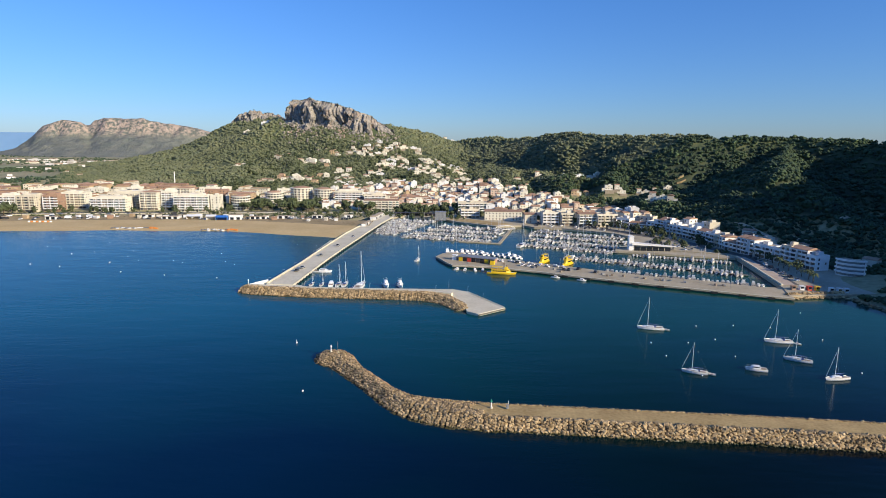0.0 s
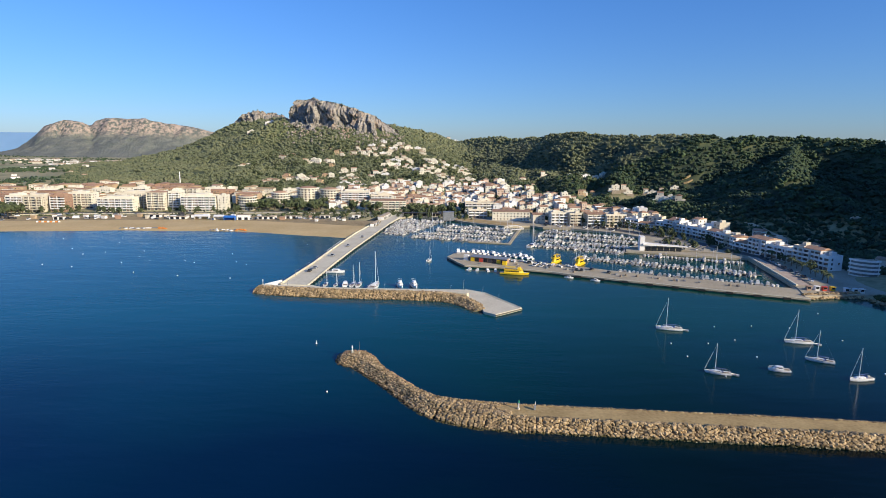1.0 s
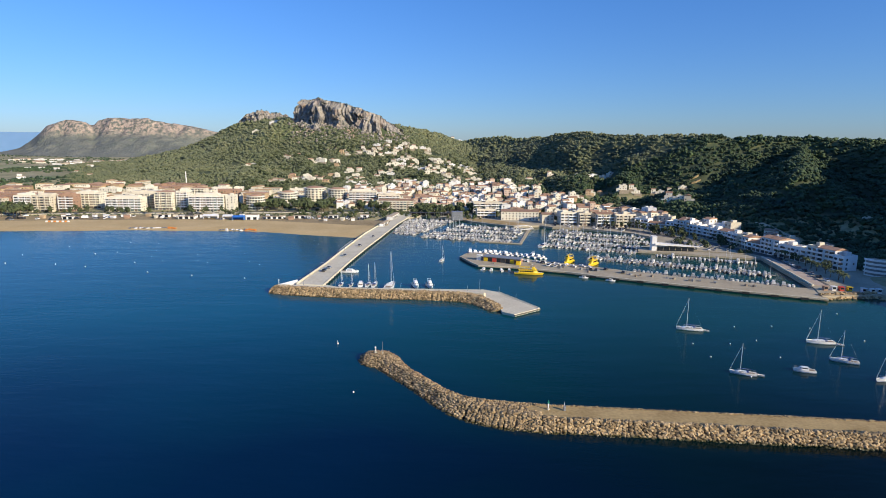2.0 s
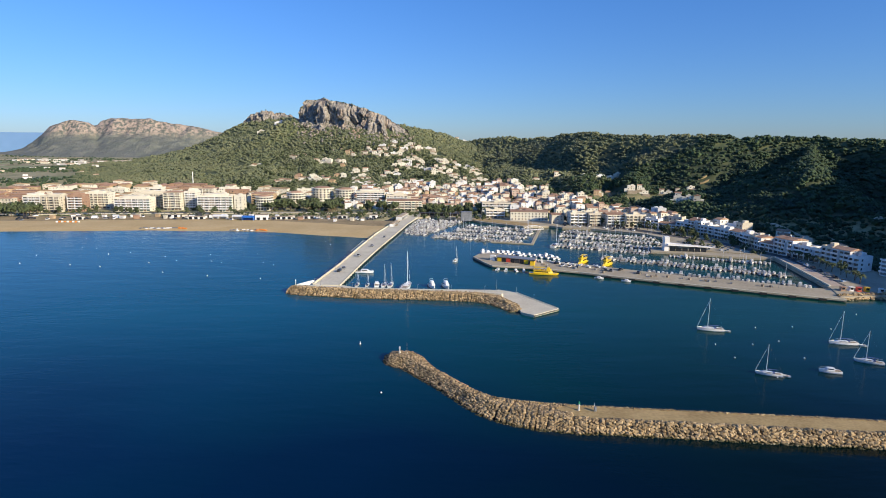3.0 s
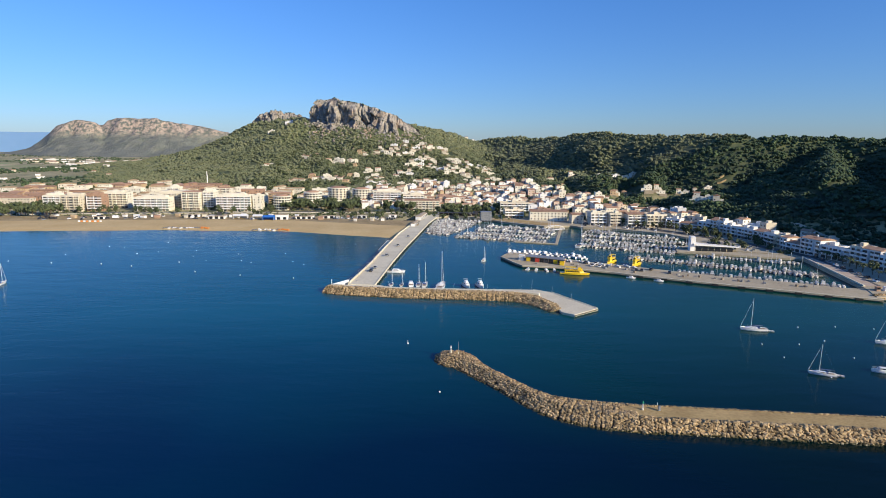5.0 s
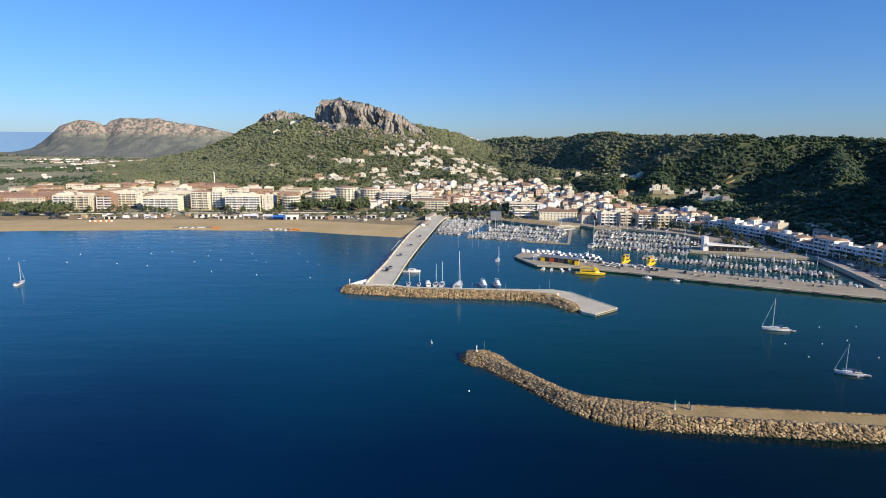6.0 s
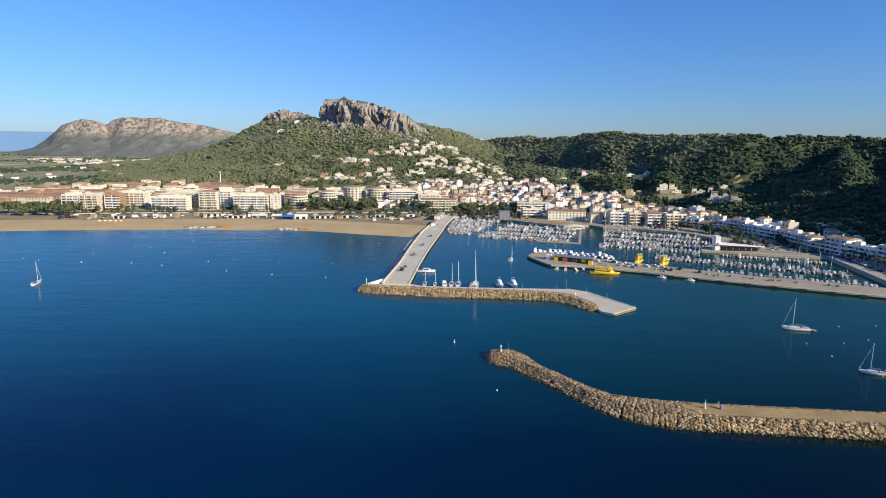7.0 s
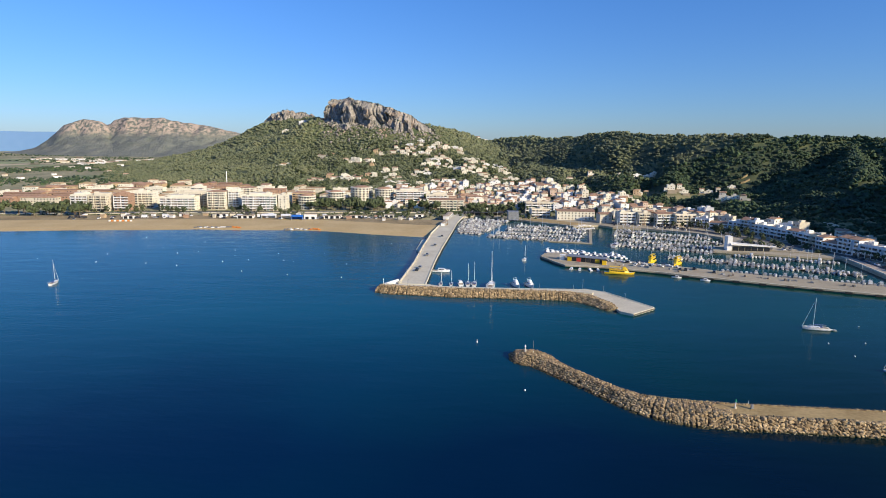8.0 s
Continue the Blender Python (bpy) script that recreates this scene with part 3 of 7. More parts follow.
part("parapet", prism(west[::-1] + [(x + 0.5, y) for x, y in west], 2.0, 2.9), CONCRETE, pier, "sea-side parapet")
part("end_wall", prism([(-92, 299.5), (-85.5, 310), (-86.2, 310.4), (-92.7, 300)], 1.5, 3.6), WHITE_WALL, pier, "white wall at the pier's end")
part("apron", prism([(-77.6, 408), (-81.5, 414), (-79.2, 458), (-74.2, 463), (-76.6, 428)][::-1], -3, 1.2), CONCRETE, pier, "lower landing apron")
part("kerb", prism(east + [(x - 0.5, y) for x, y in east[::-1]], 2.0, 2.25), CONCRETE, pier, "harbour-side kerb")
for p, d in along(east[:5], 6.0):
    part("fender", box(bmesh.new(), p.x + 0.25, p.y, 0.2, 0.5, 1.6, 1.1), RUBBER, pier)

quay = base("quay", Matrix.Identity(4), "broad paved harbour quay with sheds and boats alongside", "quay", kind="structure")
quay_near = [(6, 392), (13, 371), (17, 362), (38, 358), (69, 345), (84, 336), (113, 321), (140, 308), (165, 296), (191, 285)]
quay_far = [(199, 308), (185, 311), (163, 324), (134, 335), (106, 352), (90, 362), (73, 372), (56, 381), (38, 397), (22, 406), (11, 404)]
part("slab", prism(quay_near + quay_far, 0.7, 1.5), PAVING, quay)
part("footing", prism([(x, y + 0.9) for x, y in quay_near] + [(x, y - 0.9) for x, y in quay_far], -3, 0.7), DARK_CONCRETE, quay, "shadowed wet footing")
part("kerb", prism(quay_near + [(x + 0.1, y + 0.7) for x, y in quay_near[::-1]], 1.5, 1.72), CONCRETE, quay, "pale edge kerb")
for p, d in along(quay_near[5:], 13.5):
    part("fender", box(bmesh.new(), p.x - 0.1, p.y - 0.25, 0.1, 3.4, 0.6, 1.1, math.atan2(d.y, d.x)), RUBBER, quay)

# ---- crags, far mountains ----
LEDGES = []          # places on the crags where scrub can grow: x, y, z


def crag(name, line, top, depth, drop, label, seed, pillar=(7, 19), bold=1.0):
    """A cliff of upright pillars: line is the foot of its face in plan from left to right, top the crest heights along it."""
    pts = [Vector(p) for p in line]
    lengths = np.cumsum([0] + [(b - a).length for a, b in zip(pts, pts[1:])])
    n_u, n_v = int(lengths[-1] / 1.25), 30
    us = np.linspace(0, lengths[-1], n_u)
    px, py = np.interp(us, lengths, [p.x for p in pts]), np.interp(us, lengths, [p.y for p in pts])
    tz = np.interp(us, lengths, top)
    dx, dy = np.gradient(px), np.gradient(py)
    dx, dy = np.convolve(np.pad(dx, 9, "edge"), np.ones(19) / 19, "valid"), np.convolve(np.pad(dy, 9, "edge"), np.ones(19) / 19, "valid")
    nl = np.hypot(dx, dy)
    nx, ny = dy / nl, -dx / nl
    rn = random.Random(seed)

    def blocks(u, z, wide, tall, spread, sway):
        """Broken faces: every block of rock stands out by its own amount and is tilted its own way."""
        count = int(lengths[-1] / wide * max(1.0, drop / tall) * 1.3) + 4
        bu, bz = np.array([rn.uniform(-10, lengths[-1] + 10) for _ in range(count)]), np.array([rn.uniform(-10, drop + 12) for _ in range(count)])
        o, tu, tv = (np.array([rn.uniform(-k, k) for _ in range(count)]) for k in (spread, sway, sway * 0.7))
        d = ((u[..., None] - bu) / wide) ** 2 + ((z[..., None] - bz) / tall) ** 2
        k = d.argmin(-1)
        near2 = np.sort(d, -1)[..., :2]
        return o[k] + tu[k] * (u - bu[k]) + tv[k] * (z - bz[k]), np.sqrt(near2[..., 1]) - np.sqrt(near2[..., 0])

    vs = np.minimum(np.arange(n_v + 7) / n_v, 1.0)
    gu, gz = np.meshgrid(us, vs * drop)
    gu, gz = gu + 5 * noise2(gu, gz, 16, seed + 20, 2), gz + 6 * noise2(gu, gz, 20, seed + 21, 2)
    lean_u = gu + 0.22 * gz
    big, gap_b = blocks(lean_u, gz, pillar[1] * 1.7, 52, 8.5 * bold, 0.38)
    mid, gap_m = blocks(lean_u, gz, pillar[0] * 1.6, 26, 4.0 * bold, 0.42)
    fine, gap_f = blocks(gu, gz, pillar[0] * 0.7, 9, 1.5 * bold, 0.4)
    cracks = 5.0 * np.clip(1 - gap_b * 6, 0, 1) + 1.6 * np.clip(1 - gap_m * 5, 0, 1)
    skyline = 3.4 * noise2(us, us * 0, 24, seed + 5) + 2.6 * np.round(1.5 * noise2(us, us * 0 + 4, 13, seed + 7, 2))
    foot = tz - drop + 12 * noise2(us, us * 0 + 2, 42, seed + 12, 2)
    rows = []
    for j in range(n_v + 7):
        v = vs[j]
        back = max(0, j - n_v) / 6
        lean = -10 * v - 8 * smooth(0.78, 1.0, v) * (1 + noise2(us, us * 0, 14, seed + 2, 2)) - back * depth + 12 * (1 - smooth(0, 0.25, v))
        out = (big[j] + mid[j] + fine[j] - cracks[j]) * (1 - back) * (0.55 + 0.45 * math.sin(math.pi * min(0.15 + v * 0.75, 0.9))) + lean
        z = foot + (tz + skyline - foot) * v - back * back * drop * 0.7
        rows.append(np.stack([px + nx * out, py + ny * out, z], -1))
        for i in range(n_u):
            chance = 0.30 if j == n_v else 0.06 if j > n_v else 0.16 if j < 6 else 0.10 if gap_b[j, i] < 0.06 else 0.03 if gap_m[j, i] < 0.05 else 0.0
            if rn.random() < chance:
                LEDGES.append((*rows[-1][i], rn.uniform(0.8, 2.1) * (0.8 if j >= n_v else 1.0)))
    faces = [(j * n_u + i, j * n_u + i + 1, (j + 1) * n_u + i + 1, (j + 1) * n_u + i) for j in range(n_v + 6) for i in range(n_u - 1)]
    return tagged(mesh_object(name, np.concatenate(rows), faces, CLIFF), label, "cliff", kind="structure")


crag("rock_crag", [(-338, 1300), (-316, 1236), (-272, 1200), (-200, 1170), (-136, 1142), (-84, 1146), (-52, 1168)], [118, 166, 170, 153, 135, 104, 80], 60, 60, "grey limestone crag with sheer weathered faces", 3)
crag("rock_knob", [(-562, 1560), (-534, 1512), (-486, 1494), (-430, 1485), (-385, 1478), (-345, 1490)], [116, 146, 163, 153, 139, 116], 40, 44, "smaller limestone knob above the wooded slope", 8, (5, 12), 0.8)


def far_height(x, y):
    u = x * 3180 / np.maximum(y, 2000)
    rise = np.interp(u, (-2560, -2400, -2302, -2230, -2141, -2033, -1928, -1895, -1862, -1805, -1593, -1560, -1428, -1307, -1202, -950), (0, 14, 36, 80, 158, 190, 177, 158, 190, 203, 200, 188, 170, 150, 126, 56))
    rough = 40 * noise2(x, y, 120, 31, 4)
    gentle = smooth(2480, 3120, y + 1.6 * rough)
    steep = smooth(2990, 3090, y + rough)
    back = 1 - 0.7 * smooth(3260, 3600, y)
    ribs = 9 * noise2(x, y, 45, 33, 3) - 26 * np.abs(noise2(x, y * 0.6, 75, 36, 3)) + 6
    return 6 + rise * (0.60 * gentle + 0.37 * steep) * back + ribs * gentle * (1 - 0.6 * steep) * smooth(20, 60, rise)


sheet("far_mountain", np.arange(-2900, -500, 11.0), np.concatenate([np.arange(2300, 2800, 40.0), np.arange(2800, 3260, 10.0), np.arange(3260, 3600, 40.0)]), far_height, HAZED_ROCK, "bare rocky mountain ridges beyond the plain")


def ridge_backdrop():
    bm = bmesh.new()
    prev = None
    for k in range(90):
        a = radians(95 + k * 1.0)
        x, y = 4550 * math.cos(a), 4550 * math.sin(a)
        h = 128 + 24 * float(noise2(np.array([k * 1.0]), np.array([0.0]), 9, 40)[0])
        pair = [bm.verts.new((x, y, -5)), bm.verts.new((x, y, h))]
        if prev:
            bm.faces.new((prev[0], pair[0], pair[1], prev[1]))
        prev = pair
    return bm


tagged(part("backdrop", ridge_backdrop(), HAZE, None), "distant blue hazy hill range", "distant hills", kind="structure")


# ---- woods ----
def grove(name, label, spots, mat, seed, lobes=8, flat=0.8):
    """A joined wood: every spot (x, y, z, radius) becomes a crown, a core with many small uneven tufts over it."""
    rng = np.random.default_rng(seed)
    v0 = np.array([(1, 0, 0), (-1, 0, 0), (0, 1, 0), (0, -1, 0), (0, 0, 1), (0, 0, -1)], float)
    f0 = np.array([(0, 2, 4), (2, 1, 4), (1, 3, 4), (3, 0, 4), (2, 0, 5), (1, 2, 5), (3, 1, 5), (0, 3, 5)])
    n = len(spots)
    r = spots[:, 3:4]
    a, u = rng.uniform(0, math.tau, (n, lobes)), np.sqrt(rng.random((n, lobes))) * 0.95
    squash = flat * rng.uniform(0.75, 1.3, (n, 1))
    size = r * rng.uniform(0.24, 0.50, (n, lobes))
    cx, cy = spots[:, 0:1] + r * u * np.cos(a), spots[:, 1:2] + r * u * np.sin(a)
    cz = spots[:, 2:3] + r * squash * (0.35 + 0.85 * np.sqrt(1 - u * u * 0.9) * rng.uniform(0.75, 1.1, (n, lobes)))
    cx[:, 0], cy[:, 0], cz[:, 0], size[:, 0] = spots[:, 0], spots[:, 1], spots[:, 2] + 0.45 * (r * squash)[:, 0], 0.86 * r[:, 0]
    c = np.stack([cx, cy, cz], -1).reshape(-1, 3)
    size = size.reshape(-1)
    turn = rng.uniform(0, math.tau, len(c))
    ct, st = np.cos(turn)[:, None], np.sin(turn)[:, None]
    v = v0[None] * (1 + rng.uniform(-0.3, 0.3, (len(c), 6, 1))) * size[:, None, None] * np.array((1, 1, 0.82))
    v = np.stack([v[..., 0] * ct - v[..., 1] * st, v[..., 0] * st + v[..., 1] * ct, v[..., 2]], -1) + c[:, None, :]
    ff = (f0[None] + (np.arange(len(c)) * 6)[:, None, None]).reshape(-1, 3)
    me = bpy.data.meshes.new(name)
    me.vertices.add(len(c) * 6), me.loops.add(ff.size), me.polygons.add(len(ff))
    me.vertices.foreach_set("co", v.ravel())
    me.loops.foreach_set("vertex_index", ff.ravel())
    me.polygons.foreach_set("loop_start", np.arange(0, ff.size, 3))
    me.polygons.foreach_set("loop_total", np.full(len(ff), 3))
    me.polygons.foreach_set("use_smooth", np.ones(len(ff), bool))
    me.update()
    me.materials.append(mat)
    return tagged(new(name, me), label, "woodland", kind="stuff")


HOMES = []          # x, y, radius kept free of trees


def wood_spots(x0, x1, y0, y1, step, size, seed, low=4.0, clear=-0.42):
    rng = np.random.default_rng(seed)
    gx, gy = np.meshgrid(np.arange(x0, x1, step), np.arange(y0, y1, step))
    x, y = gx.ravel() + rng.uniform(-0.5, 0.5, gx.size) * step, gy.ravel() + rng.uniform(-0.5, 0.5, gx.size) * step
    hill = crest_height(x, y)
    dense = noise2(x, y, 70, 51) + 0.6 * noise2(x, y, 22, 52)
    keep = (hill > low + 6 * rng.random(x.size)) & (dense > clear) & (inland(x, y) > 36)
    keep &= (hill > 8) | (x > -560)
    # strips of open grass along the tops
    keep &= ~((hill > 66) & (x > 150) & (hill < 84) & (noise2(x, y * 3.2, 42, 57, 3) > 0.40))
    # ground that falls away behind a crest is left bare: nothing of it is seen
    tilt = land_height(x, y + 25) - land_height(x, y - 25)
    keep &= tilt > -14
    foot = np.interp(x, (-338, -316, -272, -200, -136, -84), (1300, 1236, 1200, 1170, 1142, 1146))
    keep &= ~((x > -345) & (x < -90) & (y > foot - 4) & (y < foot + 60))
    x, y = x[keep], y[keep]
    ok = np.ones(x.size, bool)
    for hx, hy, hr in HOMES:
        ok &= np.hypot(x - hx, y - hy + hr * 0.3) > hr
    x, y = x[ok], y[ok]
    z = land_height(x, y)
    r = size * (0.55 + 0.85 * rng.random(x.size) ** 1.6) * (1 + 0.25 * noise2(x, y, 45, 58, 2))
    return np.stack([x, y, z - 0.3, r], -1)

# ---- buildings ----
def window_mesh(w, h, frame_mat):
    bm = bmesh.new()
    box(bm, 0, 0.02, 0, w, 0.06, h, mat=1)
    for x in (-w / 2, w / 2):
        box(bm, x, 0, -0.05, 0.10, 0.14, h + 0.1)
    for z in (-0.06, h - 0.04):
        box(bm, 0, 0, z, w + 0.1, 0.14, 0.10)
    me = bpy.data.meshes.new("window")
    bm.to_mesh(me)
    bm.free()
    me.materials.append(frame_mat), me.materials.append(GLASS)
    return me


DOORWIN = window_mesh(2.2, 2.1, WHITE_WALL)
SHOP = window_mesh(3.2, 2.4, GREY_METAL)


def put_window(me, parent, x, y, z, rz):
    o = new("window", me)
    o.parent = parent
    o.matrix_basis = pose(x, y, z, 0, 0, rz)
    return o


def gable_roof(w, d, z, rise=1.6, over=0.5, along_x=True):
    bm = bmesh.new()
    a, b = w / 2 + over, d / 2 + over
    if along_x:
        pts = [(-a, -b, z), (a, -b, z), (a, b, z), (-a, b, z), (-a, 0, z + rise), (a, 0, z + rise)]
        fs = [(0, 1, 5, 4), (2, 3, 4, 5), (1, 2, 5), (3, 0, 4), (3, 2, 1, 0)]
    else:
        pts = [(-a, -b, z), (a, -b, z), (a, b, z), (-a, b, z), (0, -b, z + rise), (0, b, z + rise)]
        fs = [(0, 1, 4), (1, 2, 5, 4), (2, 3, 5), (3, 0, 4, 5), (3, 2, 1, 0)]
    vs = [bm.verts.new((x, y, zz + (0.18 if k < 4 else 0.0))) for k, (x, y, zz) in enumerate(pts)]
    for q in fs:
        bm.faces.new([vs[k] for k in q])
    return box(bm, 0, 0, z - 0.05, w + 0.5, d + 0.5, 0.2)


def hip_roof(w, d, z, rise=1.8, over=0.5):
    bm = bmesh.new()
    a, b = w / 2 + over, d / 2 + over
    k = max(0.3, (w - d) / 2) if w > d else 0.3
    pts = [(-a, -b, z + 0.15), (a, -b, z + 0.15), (a, b, z + 0.15), (-a, b, z + 0.15), (-k, 0, z + rise), (k, 0, z + rise)]
    vs = [bm.verts.new(p) for p in pts]
    for q in ((0, 1, 5, 4), (2, 3, 4, 5), (1, 2, 5), (3, 0, 4), (3, 2, 1, 0)):
        bm.faces.new([vs[i] for i in q])
    return box(bm, 0, 0, z - 0.05, w + 0.5, d + 0.5, 0.2)


def parapet_ring(bm, w, d, z, t=0.24, h=0.9):
    rings = [[bm.verts.new((sx * (w / 2 - k), sy * (d / 2 - k), zz)) for sx, sy in ((-1, -1), (1, -1), (1, 1), (-1, 1))] for k, zz in ((0, z), (0, z + h), (t, z + h), (t, z))]
    for r0, r1 in zip(rings, rings[1:]):
        for k in range(4):
            bm.faces.new((r0[k], r0[(k + 1) % 4], r1[(k + 1) % 4], r1[k]))
    return bm


def window_row(b, places, mat, w=1.2, h=1.4):
    """One storey's openings: dark panes with their sills; places: x, y, z and whether it looks along x."""
    bm = bmesh.new()
    for x, y, z, turned_x in places:
        a, c = (0.08, w) if turned_x else (w, 0.08)
        box(bm, x, y, z, a, c, h, mat=1)
        box(bm, x, y, z - 0.12, a + 0.16, c + 0.16, 0.1)
    if bm.verts:
        tagged(part("glazing", bm, (mat, PANE), b), kind="stuff")
    else:
        bm.free()


def building(m, w, d, storeys, wall, roof, label, category, seed=0, balconies=False, name="house", group="", step=3.0, roof_mat=None, sink=4.0, win=0.85, wing=False):
    """A house with its walls, roof, windows and, where it has them, balconies storey by storey. Its front looks to -y."""
    rnd = random.Random(seed)
    b = base(name, m, label, category, group)
    h = storeys * step + 0.5
    body = box(bmesh.new(), 0, 0, -sink, w, d, h + sink)
    if roof == "flat":
        parapet_ring(body, w, d, h)
    part("wall", body, wall, b)
    if wing and seed % 3 and name != "villa":
        side = rnd.choice((-1, 1))
        ww, wh = w * 0.5, max(1.8, h - step * rnd.choice((0.4, 1.0)))
        part("wing", box(bmesh.new(), side * (w / 2 + ww / 2 + 0.01), rnd.uniform(-0.3, 0.1) * d, -sink, ww, d * 0.7, wh + sink), wall, b)
    rm = roof_mat or (FLAT_ROOF if roof == "flat" else TILE_ROOF)
    if roof == "flat":
        part("roof", box(bmesh.new(), 0, 0, h - 0.1, w - 0.6, d - 0.6, 0.2), rm, b)
        if balconies and storeys > 4:
            part("penthouse", box(bmesh.new(), rnd.uniform(-0.1, 0.1) * w, 0.12 * d, h, w * rnd.uniform(0.5, 0.75), d * 0.6, 2.5), wall, b, "set-back top storey")
        part("stair_house", box(bmesh.new(), rnd.uniform(-0.25, 0.25) * w, rnd.uniform(0, 0.2) * d, h, min(4, w * 0.35), min(4, d * 0.4), 3.6 if balconies and storeys > 4 else 2.4), wall, b)
    else:
        part("roof", hip_roof(w, d, h) if roof == "hip" else gable_roof(w, d, h, along_x=roof == "gable"), rm, b)
        if seed % 2 and not wing:
            part("chimney", box(bmesh.new(), rnd.uniform(-0.3, 0.3) * w, 0.2 * d, h, 0.7, 0.7, 2.4), wall, b)
    cols = max(2, int(w / (3.8 if balconies else 3.4)))
    n_side = max(1, int(d / 4.5))
    small = []
    for s in range(storeys):
        z = s * step + 0.9
        flank = [(sx * (w / 2 + 0.03), (k + 0.5) / n_side * d - d / 2, z, True) for k in range(n_side) for sx in (-1, 1) if rnd.random() < 0.6]
        if balconies:
            window_row(b, [((k + 0.5) / cols * w - w / 2, -d / 2 - 0.03, s * step + 0.3, False) for k in range(cols)], wall, w / cols * (0.82 if seed % 3 else 0.66), 1.95)
            window_row(b, flank, wall)
            if s > 0:
                slab = bmesh.new()
                bays = max(2, round(w / 6.5))
                for k in range(bays):
                    bx, bw, deep = ((k + 0.5) / bays - 0.5) * (w - 0.4), (w - 0.4) / bays - (0.0 if seed % 2 else 0.9), (1.9 if k % 2 == seed % 2 else 1.2) + (0.5 if s < storeys - 2 else 0.0) * (seed % 3 == 0)
                    box(slab, bx, -d / 2 - deep / 2, s * step - 0.05, bw, deep, 0.2)
                    box(slab, bx, -d / 2 - deep + 0.06, s * step + 0.15, bw, 0.12, 0.95)
                    for sx in (-1, 1):
                        box(slab, bx + sx * (bw / 2 - 0.1), -d / 2 - deep / 2, s * step + 0.15, 0.2, deep - 0.1, step - 0.2 if k % 2 == 0 else 0.95)
                tagged(part("balcony", slab, WHITE_WALL if seed % 2 else wall, b), kind="stuff")
        else:
            small += [((k + 0.5) / cols * w - w / 2, -d / 2 - 0.03, z, False) for k in range(cols) if rnd.random() < win] + flank
    window_row(b, small, wall)
    return b


def round_block(m, r, storeys, label, seed=0):
    """A rounded apartment block ringed by balcony bands."""
    b = base("apartment_block", m, label, "apartment block")
    bm = bmesh.new()
    bmesh.ops.create_cone(bm, cap_ends=True, segments=28, radius1=r, radius2=r, depth=storeys * 3.0 + 4, matrix=Matrix.Translation((0, 0, storeys * 1.5 - 2)))
    part("wall", bm, CREAM_WALL, b)
    for s in range(1, storeys + 1):
        ring = bmesh.new()
        for r0, z0, hh in ((r + 1.5, s * 3.0 - 0.1, 1.05),):
            bmesh.ops.create_cone(ring, cap_ends=True, segments=28, radius1=r0, radius2=r0, depth=hh, matrix=Matrix.Translation((0, 0, z0 + hh / 2)))
        part("balcony", ring, WARM_WHITE, b)
    for s in range(storeys):
        for k in range(9):
            a = radians(-172 + k * 20.5)
            put_window(DOORWIN, b, math.cos(a) * (r + 0.02), math.sin(a) * (r + 0.02), s * 3.0 + 1.0, math.degrees(a) + 90)
    top = bmesh.new()
    bmesh.ops.create_cone(top, cap_ends=True, segments=24, radius1=r * 0.9, radius2=r * 0.5, depth=1.6, matrix=Matrix.Translation((0, 0, storeys * 3.0 + 1.8)))
    part("roof", top, TILE_ROOF, b)
    return b


def site(x, y, rz=0.0, lift=0.0):
    HOMES.append((x, y, 9))
    return pose(x, y, max(1.7, height_at(x, y)) + lift, 0, 0, rz)


# beach front
def block(x, y, w, d, n, wall, roof, label, rz=3, balconies=True, seed=1, **more):
    return building(site(x, y + d / 2, rz), w, d, n, wall, roof, label, "apartment block", seed, balconies, "apartment_block", step=2.8, **more)


block(-461, 624, 18, 16, 6, WARM_WHITE, "flat", "white stepped apartment block behind the beach", seed=1)
block(-441, 625, 20, 15, 6, CREAM_WALL, "flat", "cream apartment block with white balcony bands", seed=2)
block(-420, 633, 16, 15, 6, BRICK_WALL, "flat", "brown brick apartment tower with balconies", seed=3)
block(-413, 660, 30, 14, 6, WARM_WHITE, "flat", "long white hotel block with rows of balconies", seed=4)
block(-360, 638, 38, 16, 5, WARM_WHITE, "flat", "pale seafront hotel with deep balconies", seed=5)
block(-352, 664, 44, 14, 6, CREAM_WALL, "flat", "tall cream apartment block behind the hotel", seed=6)
block(-364, 700, 14, 14, 7, WARM_WHITE, "flat", "narrow tall white apartment tower", seed=7)
block(-322, 652, 20, 18, 7, WARM_WHITE, "hip", "terraced white block with red tiled roof", seed=8)
block(-305, 660, 12, 18, 7, WARM_WHITE, "flat", "white gable-ended apartment block", seed=9)
block(-303, 700, 17, 14, 7, WARM_WHITE, "hip", "white block with a pinkish tiled roof", seed=10)
block(-270, 643, 38, 15, 6, WARM_WHITE, "flat", "white seafront hotel with a grid of balconies", seed=11)
block(-245, 646, 9, 16, 6, WARM_WHITE, "flat", "plain white end wing of the hotel", balconies=False, seed=12)
for x, y, r, n in ((-221, 655, 9, 5), (-168, 722, 13, 6), (-138, 715, 11, 6), (-196, 700, 10, 5)):
    round_block(site(x, y + r), r, n, "rounded cream apartment block ringed with white balconies")
block(-105, 712, 34, 16, 6, WARM_WHITE, "flat", "white town apartment block with balconies", seed=13)
block(-60, 668, 40, 14, 4, WARM_WHITE, "gable", "white terraced town block with tiled roofs", seed=14)
block(-72, 705, 26, 14, 5, CREAM_WALL, "flat", "cream town apartment block", seed=15)
block(-235, 700, 26, 14, 5, OCHRE_WALL, "hip", "ochre apartment block with a tiled roof", seed=16)
